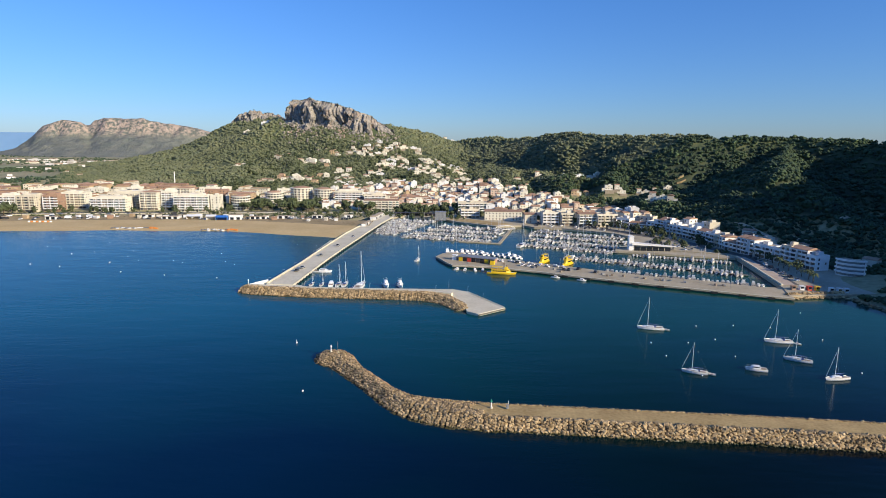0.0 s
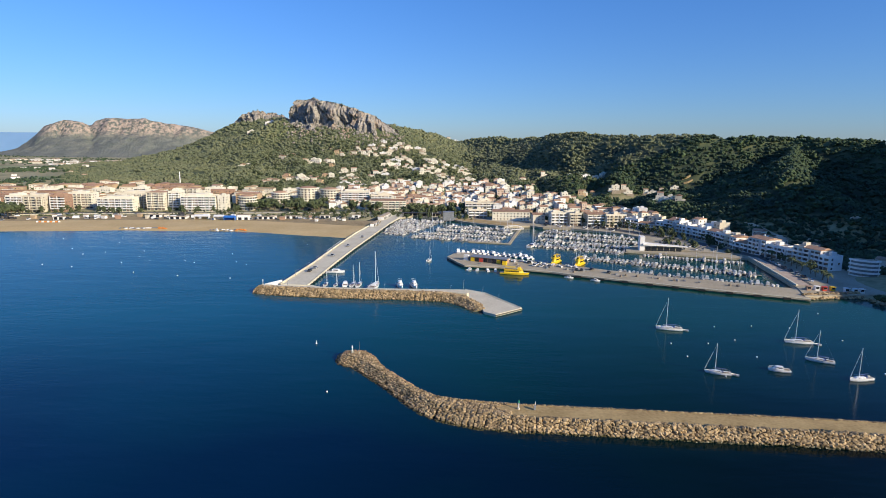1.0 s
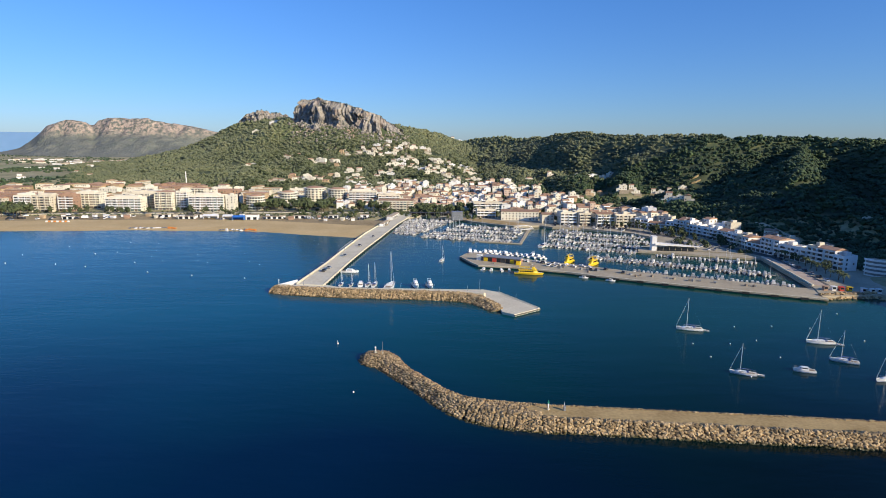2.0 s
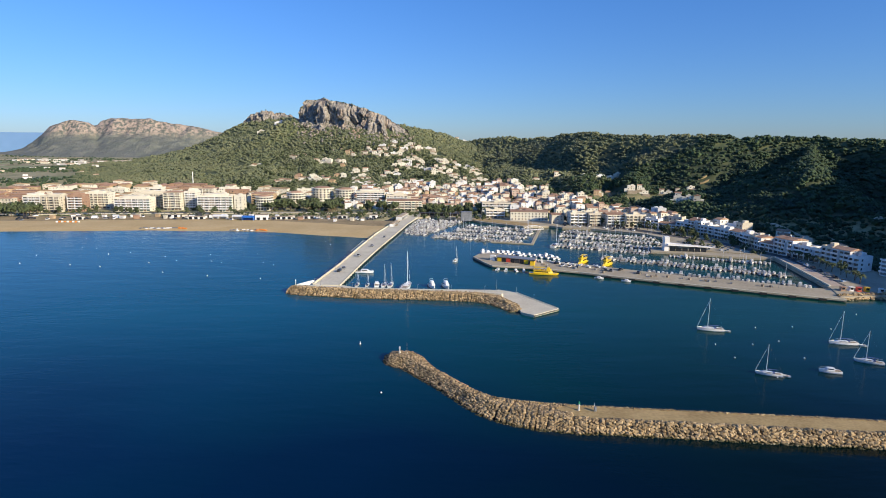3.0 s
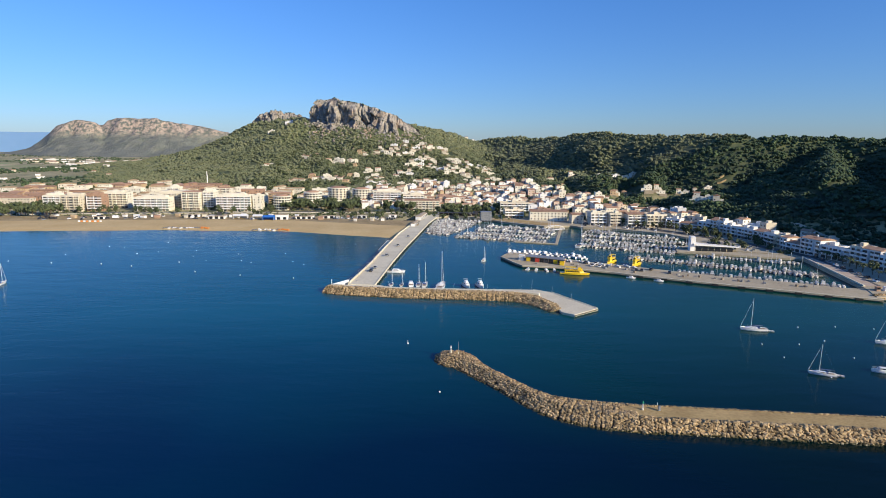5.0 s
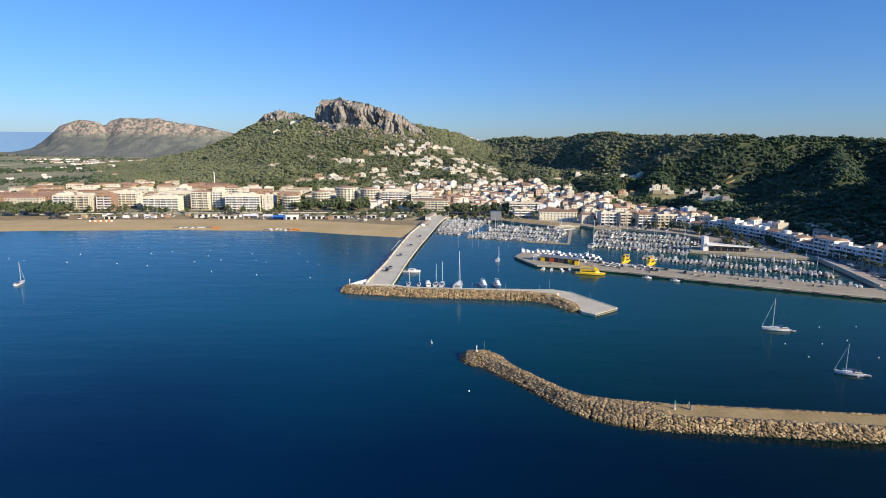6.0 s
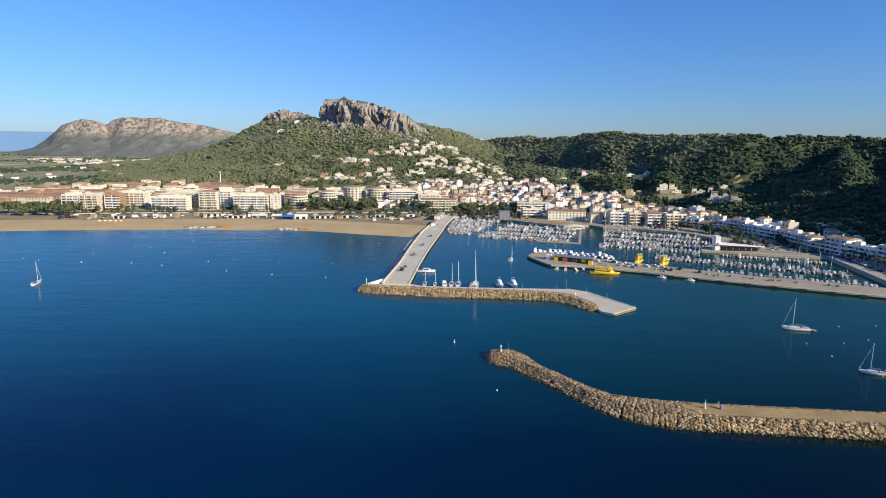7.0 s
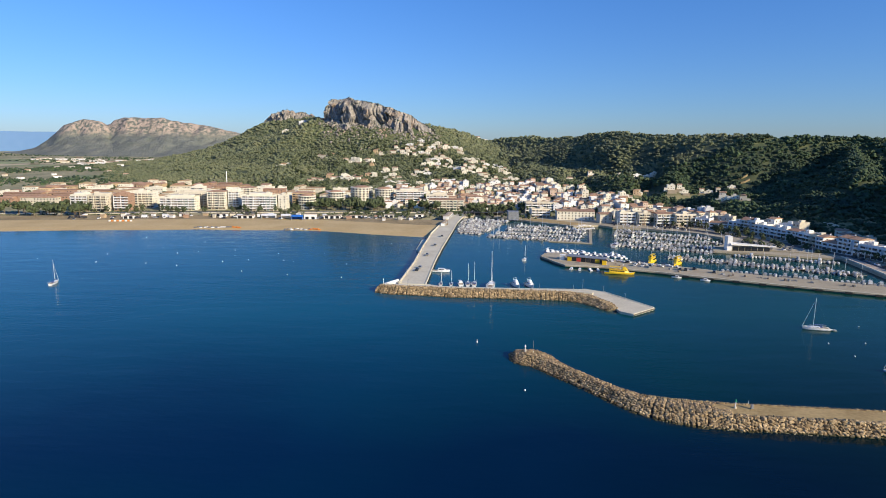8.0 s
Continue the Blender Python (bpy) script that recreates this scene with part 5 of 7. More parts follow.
def ferry(m, L, label, group=""):
    """A yellow excursion boat with two decks."""
    b = base("excursion_boat", m, label, "excursion boat", group)
    part("hull", hull_mesh(L, L * 0.28, 1.5, 0.7, 0.85, 2.6, 0.8), (YELLOW, DECK, DARK), b, "yellow hull")
    cab = part("saloon", cabin_mesh(L * 0.66, L * 0.23, 2.2, -L * 0.02, 1.45, 0.5, 0.6), YELLOW, b, "yellow enclosed saloon")
    for sy in (-1, 1):
        for k in range(8):
            part("window", box(bmesh.new(), -L * 0.28 + k * L * 0.058, sy * L * 0.107, 2.3, L * 0.042, 0.10, 0.8), GLASS, cab)
    part("upper_deck", box(bmesh.new(), -L * 0.05, 0, 3.6, L * 0.62, L * 0.22, 0.15), YELLOW, b)
    rail = bmesh.new()
    for sy in (-1, 1):
        tube(rail, (-L * 0.35, sy * L * 0.105, 4.7), (L * 0.24, sy * L * 0.105, 4.7), 0.06, n=4)
        for k in range(9):
            x = -L * 0.35 + k * L * 0.0735
            tube(rail, (x, sy * L * 0.105, 3.7), (x, sy * L * 0.105, 4.7), 0.05, n=4)
    part("railing", rail, YELLOW, b)
    wh = part("wheelhouse", cabin_mesh(L * 0.15, L * 0.15, 2.1, L * 0.16, 3.7, 0.45), YELLOW, b, "yellow wheelhouse")
    part("window", box(bmesh.new(), L * 0.205, 0, 4.75, 0.12, L * 0.09, 0.7), GLASS, wh)
    part("awning", box(bmesh.new(), -L * 0.16, 0, 5.7, L * 0.36, L * 0.2, 0.12), YELLOW, b, "sun awning on posts")
    for sx in (-0.33, -0.16, 0.01):
        for sy in (-1, 1):
            part("post", tube(bmesh.new(), (L * sx, sy * L * 0.095, 3.7), (L * sx, sy * L * 0.095, 5.7), 0.06, n=4), MAST, b)
    part("mast", tube(bmesh.new(), (L * 0.12, 0, 5.8), (L * 0.10, 0, 8.4), 0.07), MAST, b)
    return b


# boats swinging at anchor off the breakwater
for x, y, L, rz in ((100, 238, 11.0, 170), (98.1, 189.4, 8.6, 160), (146, 222, 10.8, 172), (141.5, 201.5, 9.4, 152), (144.5, 184.5, 9.0, 190)):
    sailing_yacht(pose(x, y, 0, 0, 0, rz), L, "white sailing yacht at anchor with furled sails", "yachts at anchor")
motor_boat(pose(121, 192, 0, 0, 0, 165), 7.2, "small white motor boat at anchor", detail=True)
sailing_yacht(pose(-275, 306, 0, 0, 0, 100), 9.5, "white sailing yacht drifting off the beach")
sailing_yacht(pose(-6, 384, 0, 0, 0, 70), 8.0, "white yacht motoring inside the harbour", cover=GELCOAT)
sailing_yacht(pose(73, 444, 0, 0, 0, 62), 16.5, "large white sailing yacht at the pontoon end", detail=True)
for x, y, rz in ((106.6, 236.6, 160), (103.4, 187.9, 150), (152.6, 219.8, 165)):
    d = base("dinghy", pose(x, y, 0, 0, 0, rz), "small pale dinghy tied astern of a yacht", "dinghy", "dinghies astern of the yachts")
    part("hull", hull_mesh(2.7, 1.35, 0.42, 0.2, 0.85), (GELCOAT, DECK, GREY_METAL), d)
    part("thwart", box(bmesh.new(), -0.2, 0, 0.36, 0.3, 1.0, 0.06), WOOD, d)
# along the mole
sailing_yacht(pose(-34.5, 309, 0, 0, 0, 80), 15.5, "large white ketch moored behind the mole", cover=GELCOAT)
for x, y, L in ((-62.1, 313.0, 7.0), (-47.1, 313.0, 9.3), (-43.6, 313.0, 10.2), (-56.4, 312.5, 6.5)):
    sailing_yacht(pose(x, y, 0, 0, 0, 85), L, "white sailing yacht moored behind the mole", "yachts behind the mole")
motor_boat(pose(-51.4, 313, 0, 0, 0, 95), 8.8, "white cabin cruiser moored behind the mole", detail=True)
for x in (-20.7, -12.9):
    motor_boat(pose(x, 310.4, 0, 0, 0, -75), 10.4, "white flybridge cruiser moored behind the mole", "flybridge cruisers", fly=True, detail=True)
motor_boat(pose(-62.6, 345.3, 0, 0, 0, -4) @ Matrix.Diagonal((1, 1, 0.74, 1)), 11.6, "large white motor yacht beside the pier", fly=False, detail=True)
# yellow excursion boats
ferry(pose(47, 344.5, 0, 0, 0, -12) @ Matrix.Diagonal((1, 1, 0.78, 1)), 18.0, "yellow excursion boat moored at the quay", "excursion boats")
ferry(pose(78.5, 379, 0, 0, 0, -126), 13.5, "yellow excursion boat on the marina side of the quay", "excursion boats")
ferry(pose(93, 372.5, 0, 0, 0, -128), 13, "yellow excursion boat on the marina side of the quay", "excursion boats")

# marina
def hull_first(b):
    """Makes the hull the boat itself, with the other parts under it."""
    hull = b.children[0]
    rest = list(b.children)[1:]
    for key in ("label", "category"):
        hull[key] = b[key]
    hull.parent = None
    name = b.name.split(".")[0]
    bpy.data.objects.remove(b)
    hull.name = name
    for o in rest:
        o.parent = hull
    return hull


KINDS = [sailing_yacht(pose(0, 0, -300), L, lb, "", cv, False) for L, lb, cv in ((10.0, "white sailing yacht with blue sail cover in a berth", CANVAS), (8.5, "small white sailing yacht in a berth", GELCOAT), (11.5, "long white sailing yacht in a berth", CANVAS))]
MOTORS = [motor_boat(pose(0, 0, -300), L, lb, "", fl) for L, lb, fl in ((7.5, "white cabin motor boat in a berth", False), (6.2, "small white motor boat in a berth", False), (9.8, "white flybridge motor boat in a berth", True))]


def pontoon(a, b, width=2.2, boats=(1, 1), gap=3.9, sails=0.45, fill=0.9, seed=0, skip_deck=False, crowd=None):
    """A floating walkway from a to b with berths on its sides."""
    rnd = random.Random(seed)
    a, b = Vector(a), Vector(b)
    d = (b - a).normalized()
    n = Vector((-d.y, d.x))
    ang = math.atan2(d.y, d.x)
    mid, length = (a + b) / 2, (b - a).length
    if not skip_deck:
        p = base("pontoon", pose(mid.x, mid.y, 0, 0, 0, math.degrees(ang)), "floating grey plank walkway between moored boats", "pontoon", "marina pontoons")
        part("deck", bevelled_box(length, width, 0.25, 0.05, 0, 0, 0.35), WOOD, p)
        for k in range(int(length / 24)):
            part("float", box(bmesh.new(), -length / 2 + 12 + k * 24, 0, -0.4, 3.0, width * 0.9, 0.75), CONCRETE, p)
    for side, want in zip((1, -1), boats):
        if not want:
            continue
        for k in range(int(length / gap)):
            if rnd.random() > fill:
                continue
            kind = rnd.choice(KINDS if rnd.random() < sails else MOTORS[:2] * 2 + MOTORS[2:])
            half = kind.dimensions.x / 2
            q = a + d * ((k + 0.5) * gap + rnd.uniform(-0.3, 0.3)) + n * side * (width / 2 + 0.6 + half)
            out = math.degrees(ang) + 90 * side + rnd.choice((0, 0, 180)) + rnd.uniform(-4, 4)
            k3 = rnd.uniform(0.78, 1.0)
            if crowd is not None:
                crowd.append((kind, pose(q.x, q.y, 0, 0, 0, out) @ Matrix.Diagonal((k3, k3, k3 * 0.9, 1))))
                continue
            tagged(copy_thing(kind, pose(q.x, q.y, 0, 0, 0, out) @ Matrix.Diagonal((k3, k3, k3 * 0.9, 1))), group="boats in the marina berths")


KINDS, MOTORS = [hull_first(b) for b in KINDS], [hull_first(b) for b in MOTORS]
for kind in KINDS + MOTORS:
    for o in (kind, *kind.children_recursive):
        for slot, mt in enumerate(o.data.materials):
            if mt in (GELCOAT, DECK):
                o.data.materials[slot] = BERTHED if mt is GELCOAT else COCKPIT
bpy.context.view_layer.update()
pontoon((97, 399), (198, 344), seed=1, sails=0.2, gap=2.75, fill=0.97)
pontoon((76, 447), (140, 417), seed=2, sails=0.25, gap=3.1, fill=0.97)
pontoon((148, 410), (208, 384), seed=3, sails=0.2, boats=(0, 1), gap=2.6, fill=0.97)
pontoon((82, 475), (154, 435), seed=4, sails=0.15, gap=3.2, fill=0.97)
pontoon((112, 351), (193, 312), seed=7, sails=0.05, boats=(1, 0), fill=0.95, gap=2.6, skip_deck=True)
FAR_BOATS = []          # kind and pose of the boats too far off to tell apart
pontoon((88, 500), (164, 457), seed=5, sails=0.15, gap=3.1, fill=0.97, crowd=FAR_BOATS)
pontoon((96, 524), (166, 482), seed=6, sails=0.15, gap=3.1, fill=0.97, crowd=FAR_BOATS)


def joined_boats(rows):
    verts, faces, slots, mats, count = [], [], [], [], 0

    def gather(o, m):
        nonlocal count
        if o.type == "MESH":
            for mt in o.data.materials:
                if mt not in mats:
                    mats.append(mt)
            verts.extend(tuple(m @ v.co) for v in o.data.vertices)
            for q in o.data.polygons:
                faces.append(tuple(v + count for v in q.vertices))
                slots.append(mats.index(o.data.materials[q.material_index]))
            count += len(o.data.vertices)
        for c in o.children:
            gather(c, m @ c.matrix_parent_inverse @ c.matrix_basis)

    for kind, m in rows:
        gather(kind, m @ Matrix.Diagonal((*kind.scale, 1)))
    ob = mesh_object("moored_boats", verts, faces, [BERTHED_FAR if mt is BERTHED else mt for mt in mats])
    ob.data.polygons.foreach_set("material_index", slots)
    return tagged(ob, "crowded small white motor boats in the far berths", "boats", kind="stuff")


for k, (x0, x1) in enumerate(((-50, -26), (-49, -18), (-47, -10), (-45, -2), (-42, 5))):
    y = 507 + 21.5 * k
    pontoon((x0, y), (x1, y - (x1 - x0) * 0.27), seed=20 + k, sails=0.1, gap=2.8, width=1.8, crowd=FAR_BOATS, fill=0.97)
    if k:
        pontoon((x0 - 1, y - 10.5), (x1 - 4, y - 10.5 - (x1 - x0 - 3) * 0.27), seed=60 + k, sails=0.05, gap=2.9, width=1.2, crowd=FAR_BOATS, boats=(1, 0), skip_deck=True)
for k, (x0, x1) in enumerate(((-24, 51), (-15, 58), (-4, 64), (8, 69))):
    y = 489 + 20.5 * k
    pontoon((x0, y), (x1, y - (x1 - x0) * 0.37), seed=30 + k, sails=0.15, gap=2.9, width=1.8, fill=0.97, crowd=FAR_BOATS if k > 0 else None)
joined_boats(FAR_BOATS)
for kind in KINDS + MOTORS:
    for o in (*kind.children_recursive, kind):
        bpy.data.objects.remove(o)

# outer concrete pontoon and the jetty with the white canopy
tagged(part("pavement", prism([(24, 461), (57, 452), (78, 540), (75.5, 541), (55.5, 455), (25, 463.5)], -1, 0.7), PAVING, None), "narrow concrete wave-screen jetty round the berths", "jetty", kind="structure")
tagged(part("pavement", prism([(139, 420), (222, 392), (225, 404), (143, 433)], -3, 1.3), PAVING, None), "paved jetty between two basins", "jetty", kind="structure")

# ---- things on land ----
def ribbon(name, line, width, mat, label, category, lift=0.15, step=6.0, thick=0.0):
    """A strip of road or wall that follows the ground."""
    pts = along(line, step)
    rows, faces = [], []
    for p, d in pts:
        n = Vector((-d.y, d.x)) * width / 2
        z = max(height_at(p.x, p.y), 1.2) + lift
        rows += [(p.x - n.x, p.y - n.y, z - (thick or 0.6)), (p.x - n.x, p.y - n.y, z), (p.x + n.x, p.y + n.y, z), (p.x + n.x, p.y + n.y, z - (thick or 0.6))]
    for k in range(len(pts) - 1):
        a, b = k * 4, k * 4 + 4
        faces += [(a, b, b + 1, a + 1), (a + 1, b + 1, b + 2, a + 2), (a + 2, b + 2, b + 3, a + 3)]
    return tagged(mesh_object(name, rows, faces, mat), label, category, kind="structure")


ribbon("road", [(-640, 600), (-470, 606), (-380, 624), (-280, 634), (-200, 642), (-110, 652), (-55, 660)], 7, ASPHALT, "grey asphalt seafront road", "road", 0.55)
ribbon("pavement", [(-640, 593), (-470, 600), (-380, 618), (-280, 628), (-200, 636), (-110, 645), (-60, 652)], 4.5, CONCRETE, "pale concrete seafront promenade", "promenade", 0.6)
tagged(part("road", prism([(96, 568), (150, 536), (202, 458), (220, 402), (204, 316), (211, 314), (228, 402), (211, 462), (157, 543), (100, 576)], 1.5, 1.84), ASPHALT, None), "worn asphalt harbour road", "road", kind="structure")
tagged(part("wall", prism([(200.2, 313), (201.2, 313.2), (219, 398), (218, 398.2)], 1.8, 2.5), CONCRETE, None), "low pale wall beside the harbour road", "wall", kind="structure")


def car(paint, label, wheels=True):
    c = base("car", pose(0, 0, -200), label, "car")
    body = bevelled_box(4.3, 1.75, 0.72, 0.14, 0, 0, 0.32) if wheels else bevelled_box(4.3, 1.75, 0.94, 0.14, 0, 0, 0.1)
    if not wheels:
        box(body, -0.35, 0, 1.6, 1.35, 1.25, 0.06)
    part("body", body, paint, c)
    cab = cabin_mesh(2.5, 1.6, 0.62, -0.2, 1.02, 0.45)
    part("glasshouse", cab, GLASS, c, "dark car windows")
    if wheels:
        part("roof", box(bmesh.new(), -0.35, 0, 1.6, 1.35, 1.25, 0.06), paint, c)
    for sx in (-1.35, 1.35):
        for sy in (-0.8, 0.8) if wheels else ():
            w = bmesh.new()
            tube(w, (sx, sy - 0.1, 0.32), (sx, sy + 0.1, 0.32), 0.32, n=10)
            part("wheel", w, RUBBER, c)
    return c


def van(label):
    c = base("van", pose(0, 0, -200), label, "van")
    part("body", bevelled_box(5.4, 2.0, 1.9, 0.2, -0.3, 0, 0.4), GELCOAT, c)
    part("cab", cabin_mesh(1.6, 1.9, 1.3, 2.6, 0.4, 0.4), GELCOAT, c)
    part("windscreen", box(bmesh.new(), 2.75, 0, 1.15, 0.5, 1.6, 0.5), GLASS, c)
    for sx in (-1.8, 2.0):
        for sy in (-0.9, 0.9):
            part("wheel", tube(bmesh.new(), (sx, sy - 0.1, 0.36), (sx, sy + 0.1, 0.36), 0.36, n=10), RUBBER, c)
    return c


WHITE_PAINT = material("white_car_paint", (0.70, 0.70, 0.70), (0.78, 0.78, 0.78), 0.5, 0.3, 0.0)
DARK_PAINT = material("dark_car_paint", (0.03, 0.035, 0.045), (0.06, 0.065, 0.075), 0.5, 0.3, 0.0)
SILVER_PAINT = material("silver_car_paint", (0.36, 0.37, 0.38), (0.46, 0.47, 0.48), 0.5, 0.3, 0.0, metal=0.5)
NEAR_CARS = [car(p, lb) for p, lb in ((WHITE_PAINT, "white hatchback car parked on the pier"), (DARK_PAINT, "dark car parked on the quay"), (SILVER_PAINT, "silver estate car parked on the quay"), (DARK_PAINT, "dark hatchback car parked on the quay"))]
CARS = [car(WHITE_PAINT, "white parked hatchback car", False), car(DARK_PAINT, "dark parked saloon car", False), car(SILVER_PAINT, "silver parked estate car", False), car(DARK_PAINT, "dark parked hatchback car", False), car(RED, "small red parked hatchback car", False)]
VAN = van("white parked delivery van")


def park(x, y, z, rz, kind, group):
    tagged(copy_thing(kind, pose(x, y, z, 0, 0, rz)), group=group)


rnd = random.Random(21)
for x, y in ((-77, 339), (-75.5, 347), (-72.5, 388), (-68, 427), (-63, 470)):
    park(x, y, 2.0, 82, NEAR_CARS[2 if y > 345 else 1], "cars on the pier")
for row, y0 in enumerate((578, 584, 590, 597)):
    for k in range(22):
        if rnd.random() < 0.62:
            x = -190 + k * 4.9 + row * 2
            y = y0 + (x + 190) * 0.10
            park(x, y, shore_ground(x, y), 88 + rnd.uniform(-6, 6), rnd.choice(CARS[:4]), "cars behind the beach")
for k in range(58):
    x = rnd.uniform(-440, -200)
    y = float(coast_y(x)) + rnd.uniform(62, 104)
    park(x, y, shore_ground(x, y), rnd.choice((5, 95)) + rnd.uniform(-10, 10), rnd.choice(CARS[:4] + [VAN]), "cars along the seafront")
for row in range(3):
    for k in range(20):
        if rnd.random() < 0.42:
            t = k / 20
            x, y = 100 + 62 * t + row * 3, 553 - 34 * t + row * 6.0
            if not -0.5 < (x - 150) / 8 < 1 or row:
                park(x, y, 1.84, 62 + rnd.uniform(-5, 5), rnd.choice(CARS[:4]), "cars on the north quay")
for k in range(14):
    y = 325 + k * 9.0
    park(211 + (y - 325) * 0.15 + 5, y, 1.8, 80 + rnd.uniform(-5, 5), rnd.choice(CARS[:4]), "cars along the harbour road")
for k in range(26):
    x, y = 172 + (k % 9) * 4.2 + rnd.uniform(-0.4, 0.4), 428 + (k // 9) * 13 + (k % 9) * -0.8
    if rnd.random() < 0.8:
        park(x, y, 1.8, 70 + rnd.uniform(-5, 5), rnd.choice(CARS[:4]), "cars of the harbour car park")
for x, y in ((62, 362), (66, 360), (70, 358), (60, 371), (66, 369), (86, 350), (89, 349), (104, 343), (96, 352)):
    park(x, y, 1.5, rnd.uniform(40, 80), rnd.choice(NEAR_CARS), "cars on the quay")
for kind in CARS + NEAR_CARS + [VAN]:
    for o in (*kind.children_recursive, kind):
        bpy.data.objects.remove(o)


def shed(m, w, d, h, wall, roof_mat, label, category, name="shed", pitch=0.8):
    b = base(name, m, label, category)
    part("wall", box(bmesh.new(), 0, 0, -0.3, w, d, h + 0.3), wall, b)
    part("roof", gable_roof(w, d, h, pitch, 0.3), roof_mat, b)
    for k in range(max(1, int(w / 5))):
        put_window(SHOP, b, (k + 0.5) / max(1, int(w / 5)) * w - w / 2, -d / 2 - 0.04, 0.1, 0)
    return b


shed(pose(-61.5, 545, 2.0, 0, 0, 82), 22, 3.6, 2.6, WHITE_WALL, FLAT_ROOF, "long white store on the pier", "store")
shed(pose(-57.5, 600, 2.0, 0, 0, 82), 34, 6, 3.2, WHITE_WALL, FLAT_ROOF, "long white store on the pier", "store")
hall = base("boat_shed", pose(9, 588, 1.8, 0, 0, 2), "tall grey metal boat shed", "boat shed")
part("wall", box(bmesh.new(), 0, 0, 0, 11, 9, 8.5), GREY_METAL, hall)
for k in range(8):
    part("rib", box(bmesh.new(), -4.9 + k * 1.4, -4.6, 0, 0.12, 0.14, 8.4), GREY_METAL, hall)
part("roof", box(bmesh.new(), 0, 0, 8.5, 11.4, 9.4, 0.3), GREY_METAL, hall)
pergola = base("pergola", pose(-19, 622, 1.8, 0, 0, -6), "long low dark-roofed open pavilion", "pavilion")
part("roof", box(bmesh.new(), 0, 0, 3.0, 44, 7, 0.35), DARK, pergola)
for k in range(9):
    part("post", box(bmesh.new(), -20 + k * 5, -3, 0, 0.3, 0.3, 3.0), CONCRETE, pergola)
part("back_wall", box(bmesh.new(), 0, 3, 0, 44, 0.3, 3.0), DARK, pergola)

PROMENADE = material("pinkish_paving", (0.38, 0.30, 0.235), (0.50, 0.41, 0.33), 0.08, 0.9, 0.1, 9, 0.45)
tagged(part("pavement", prism([(201.6, 314), (208, 312.5), (216, 345), (223, 395), (219.5, 398)], 1.5, 1.95), PROMENADE, None), "pinkish paved promenade beside the harbour wall", "promenade", kind="structure")

# white club house with the rising roof
club = base("club_house", pose(165, 424, 1.3, 0, 0, -6), "white club house with a sail-like rising roof", "club house")
part("pylon", prism([(-15, -3), (-11.5, -3), (-11.5, 3), (-15, 3)], 0, 10.5), WHITE_WALL, club, "tall white pylon wall")
roof = bmesh.new()
pts = [(-13, -4.5, 5.6), (20, -2.0, 3.3), (20, 2.0, 3.3), (-13, 4.5, 5.6), (-13, -4.5, 4.3), (20, -2.0, 3.0), (20, 2.0, 3.0), (-13, 4.5, 4.3)]
vs = [roof.verts.new(p) for p in pts]
for q in ((0, 1, 2, 3), (7, 6, 5, 4), (4, 5, 1, 0), (5, 6, 2, 1), (6, 7, 3, 2), (7, 4, 0, 3)):
    roof.faces.new([vs[k] for k in q])
part("roof", roof, WHITE_WALL, club, "tapering white roof slab")
for k in range(6):
    part("window", box(bmesh.new(), -9 + k * 4.4, -3.2, 0, 4.0, 0.12, 2.9), GLASS, club)
part("wall", box(bmesh.new(), 2, 1.5, 0, 26, 3.5, 2.9), CREAM_WALL, club)

# arched white truss over the jetty
arch = base("arched_truss", pose(69, 529, 0.9, 0, 0, 28) @ Matrix.Scale(0.82, 4), "white arched steel truss over the jetty", "truss")
for side in (-2.2, 2.2):
    rib = bmesh.new()
    prev = None
    for k in range(13):
        a = math.pi * k / 12
        p = Vector((-math.cos(a) * 12.5, side, math.sin(a) * 4.8))
        if prev:
            tube(rib, prev, p, 0.22)
            if k % 2 == 0:
                tube(rib, p, (p.x, side, 0), 0.09, n=4)
        prev = p
    part("arch_rib", rib, WHITE_WALL, arch)
part("walkway", box(bmesh.new(), 0, 0, 0.0, 25, 4.6, 0.4), WHITE_WALL, arch)
for k in range(1, 12, 2):
    a = math.pi * k / 12
    part("cross_bar", tube(bmesh.new(), (-math.cos(a) * 12.5, -2.2, math.sin(a) * 4.8), (-math.cos(a) * 12.5, 2.2, math.sin(a) * 4.8), 0.15, n=5), WHITE_WALL, arch)

# low building on the quay with coloured bays
quay_hall = base("quay_building", pose(34, 375, 1.5, 0, 0, -25), "long low quay building with coloured bays", "quay building")
part("wall", box(bmesh.new(), 0, 0, 0, 25, 7, 3.0), BRICK_WALL, quay_hall)
part("roof", box(bmesh.new(), 0, 0, 3.0, 26, 8, 0.35), GREY_METAL, quay_hall)
for k, mt in enumerate((YELLOW, GLASS, RED, GLASS, DARK, GLASS, YELLOW, GLASS)):
    part("bay", box(bmesh.new(), -10.7 + k * 3.05, -3.55, 0.1, 2.7, 0.12, 2.6), mt, quay_hall)
kiosk_w = base("kiosk", pose(19, 381, 1.5, 0, 0, -20), "small white flat-roofed harbour kiosk", "kiosk")
part("wall", box(bmesh.new(), 0, 0, 0, 3.2, 3.2, 3.2), WHITE_WALL, kiosk_w)
part("roof", box(bmesh.new(), 0, 0, 3.2, 3.6, 3.6, 0.2), WHITE_WALL, kiosk_w)
kiosk_y = base("kiosk", pose(43, 365, 1.5, 0, 0, -20), "small yellow ticket kiosk on the quay", "kiosk")
part("wall", box(bmesh.new(), 0, 0, 0, 2.6, 2.6, 3.0), YELLOW, kiosk_y)
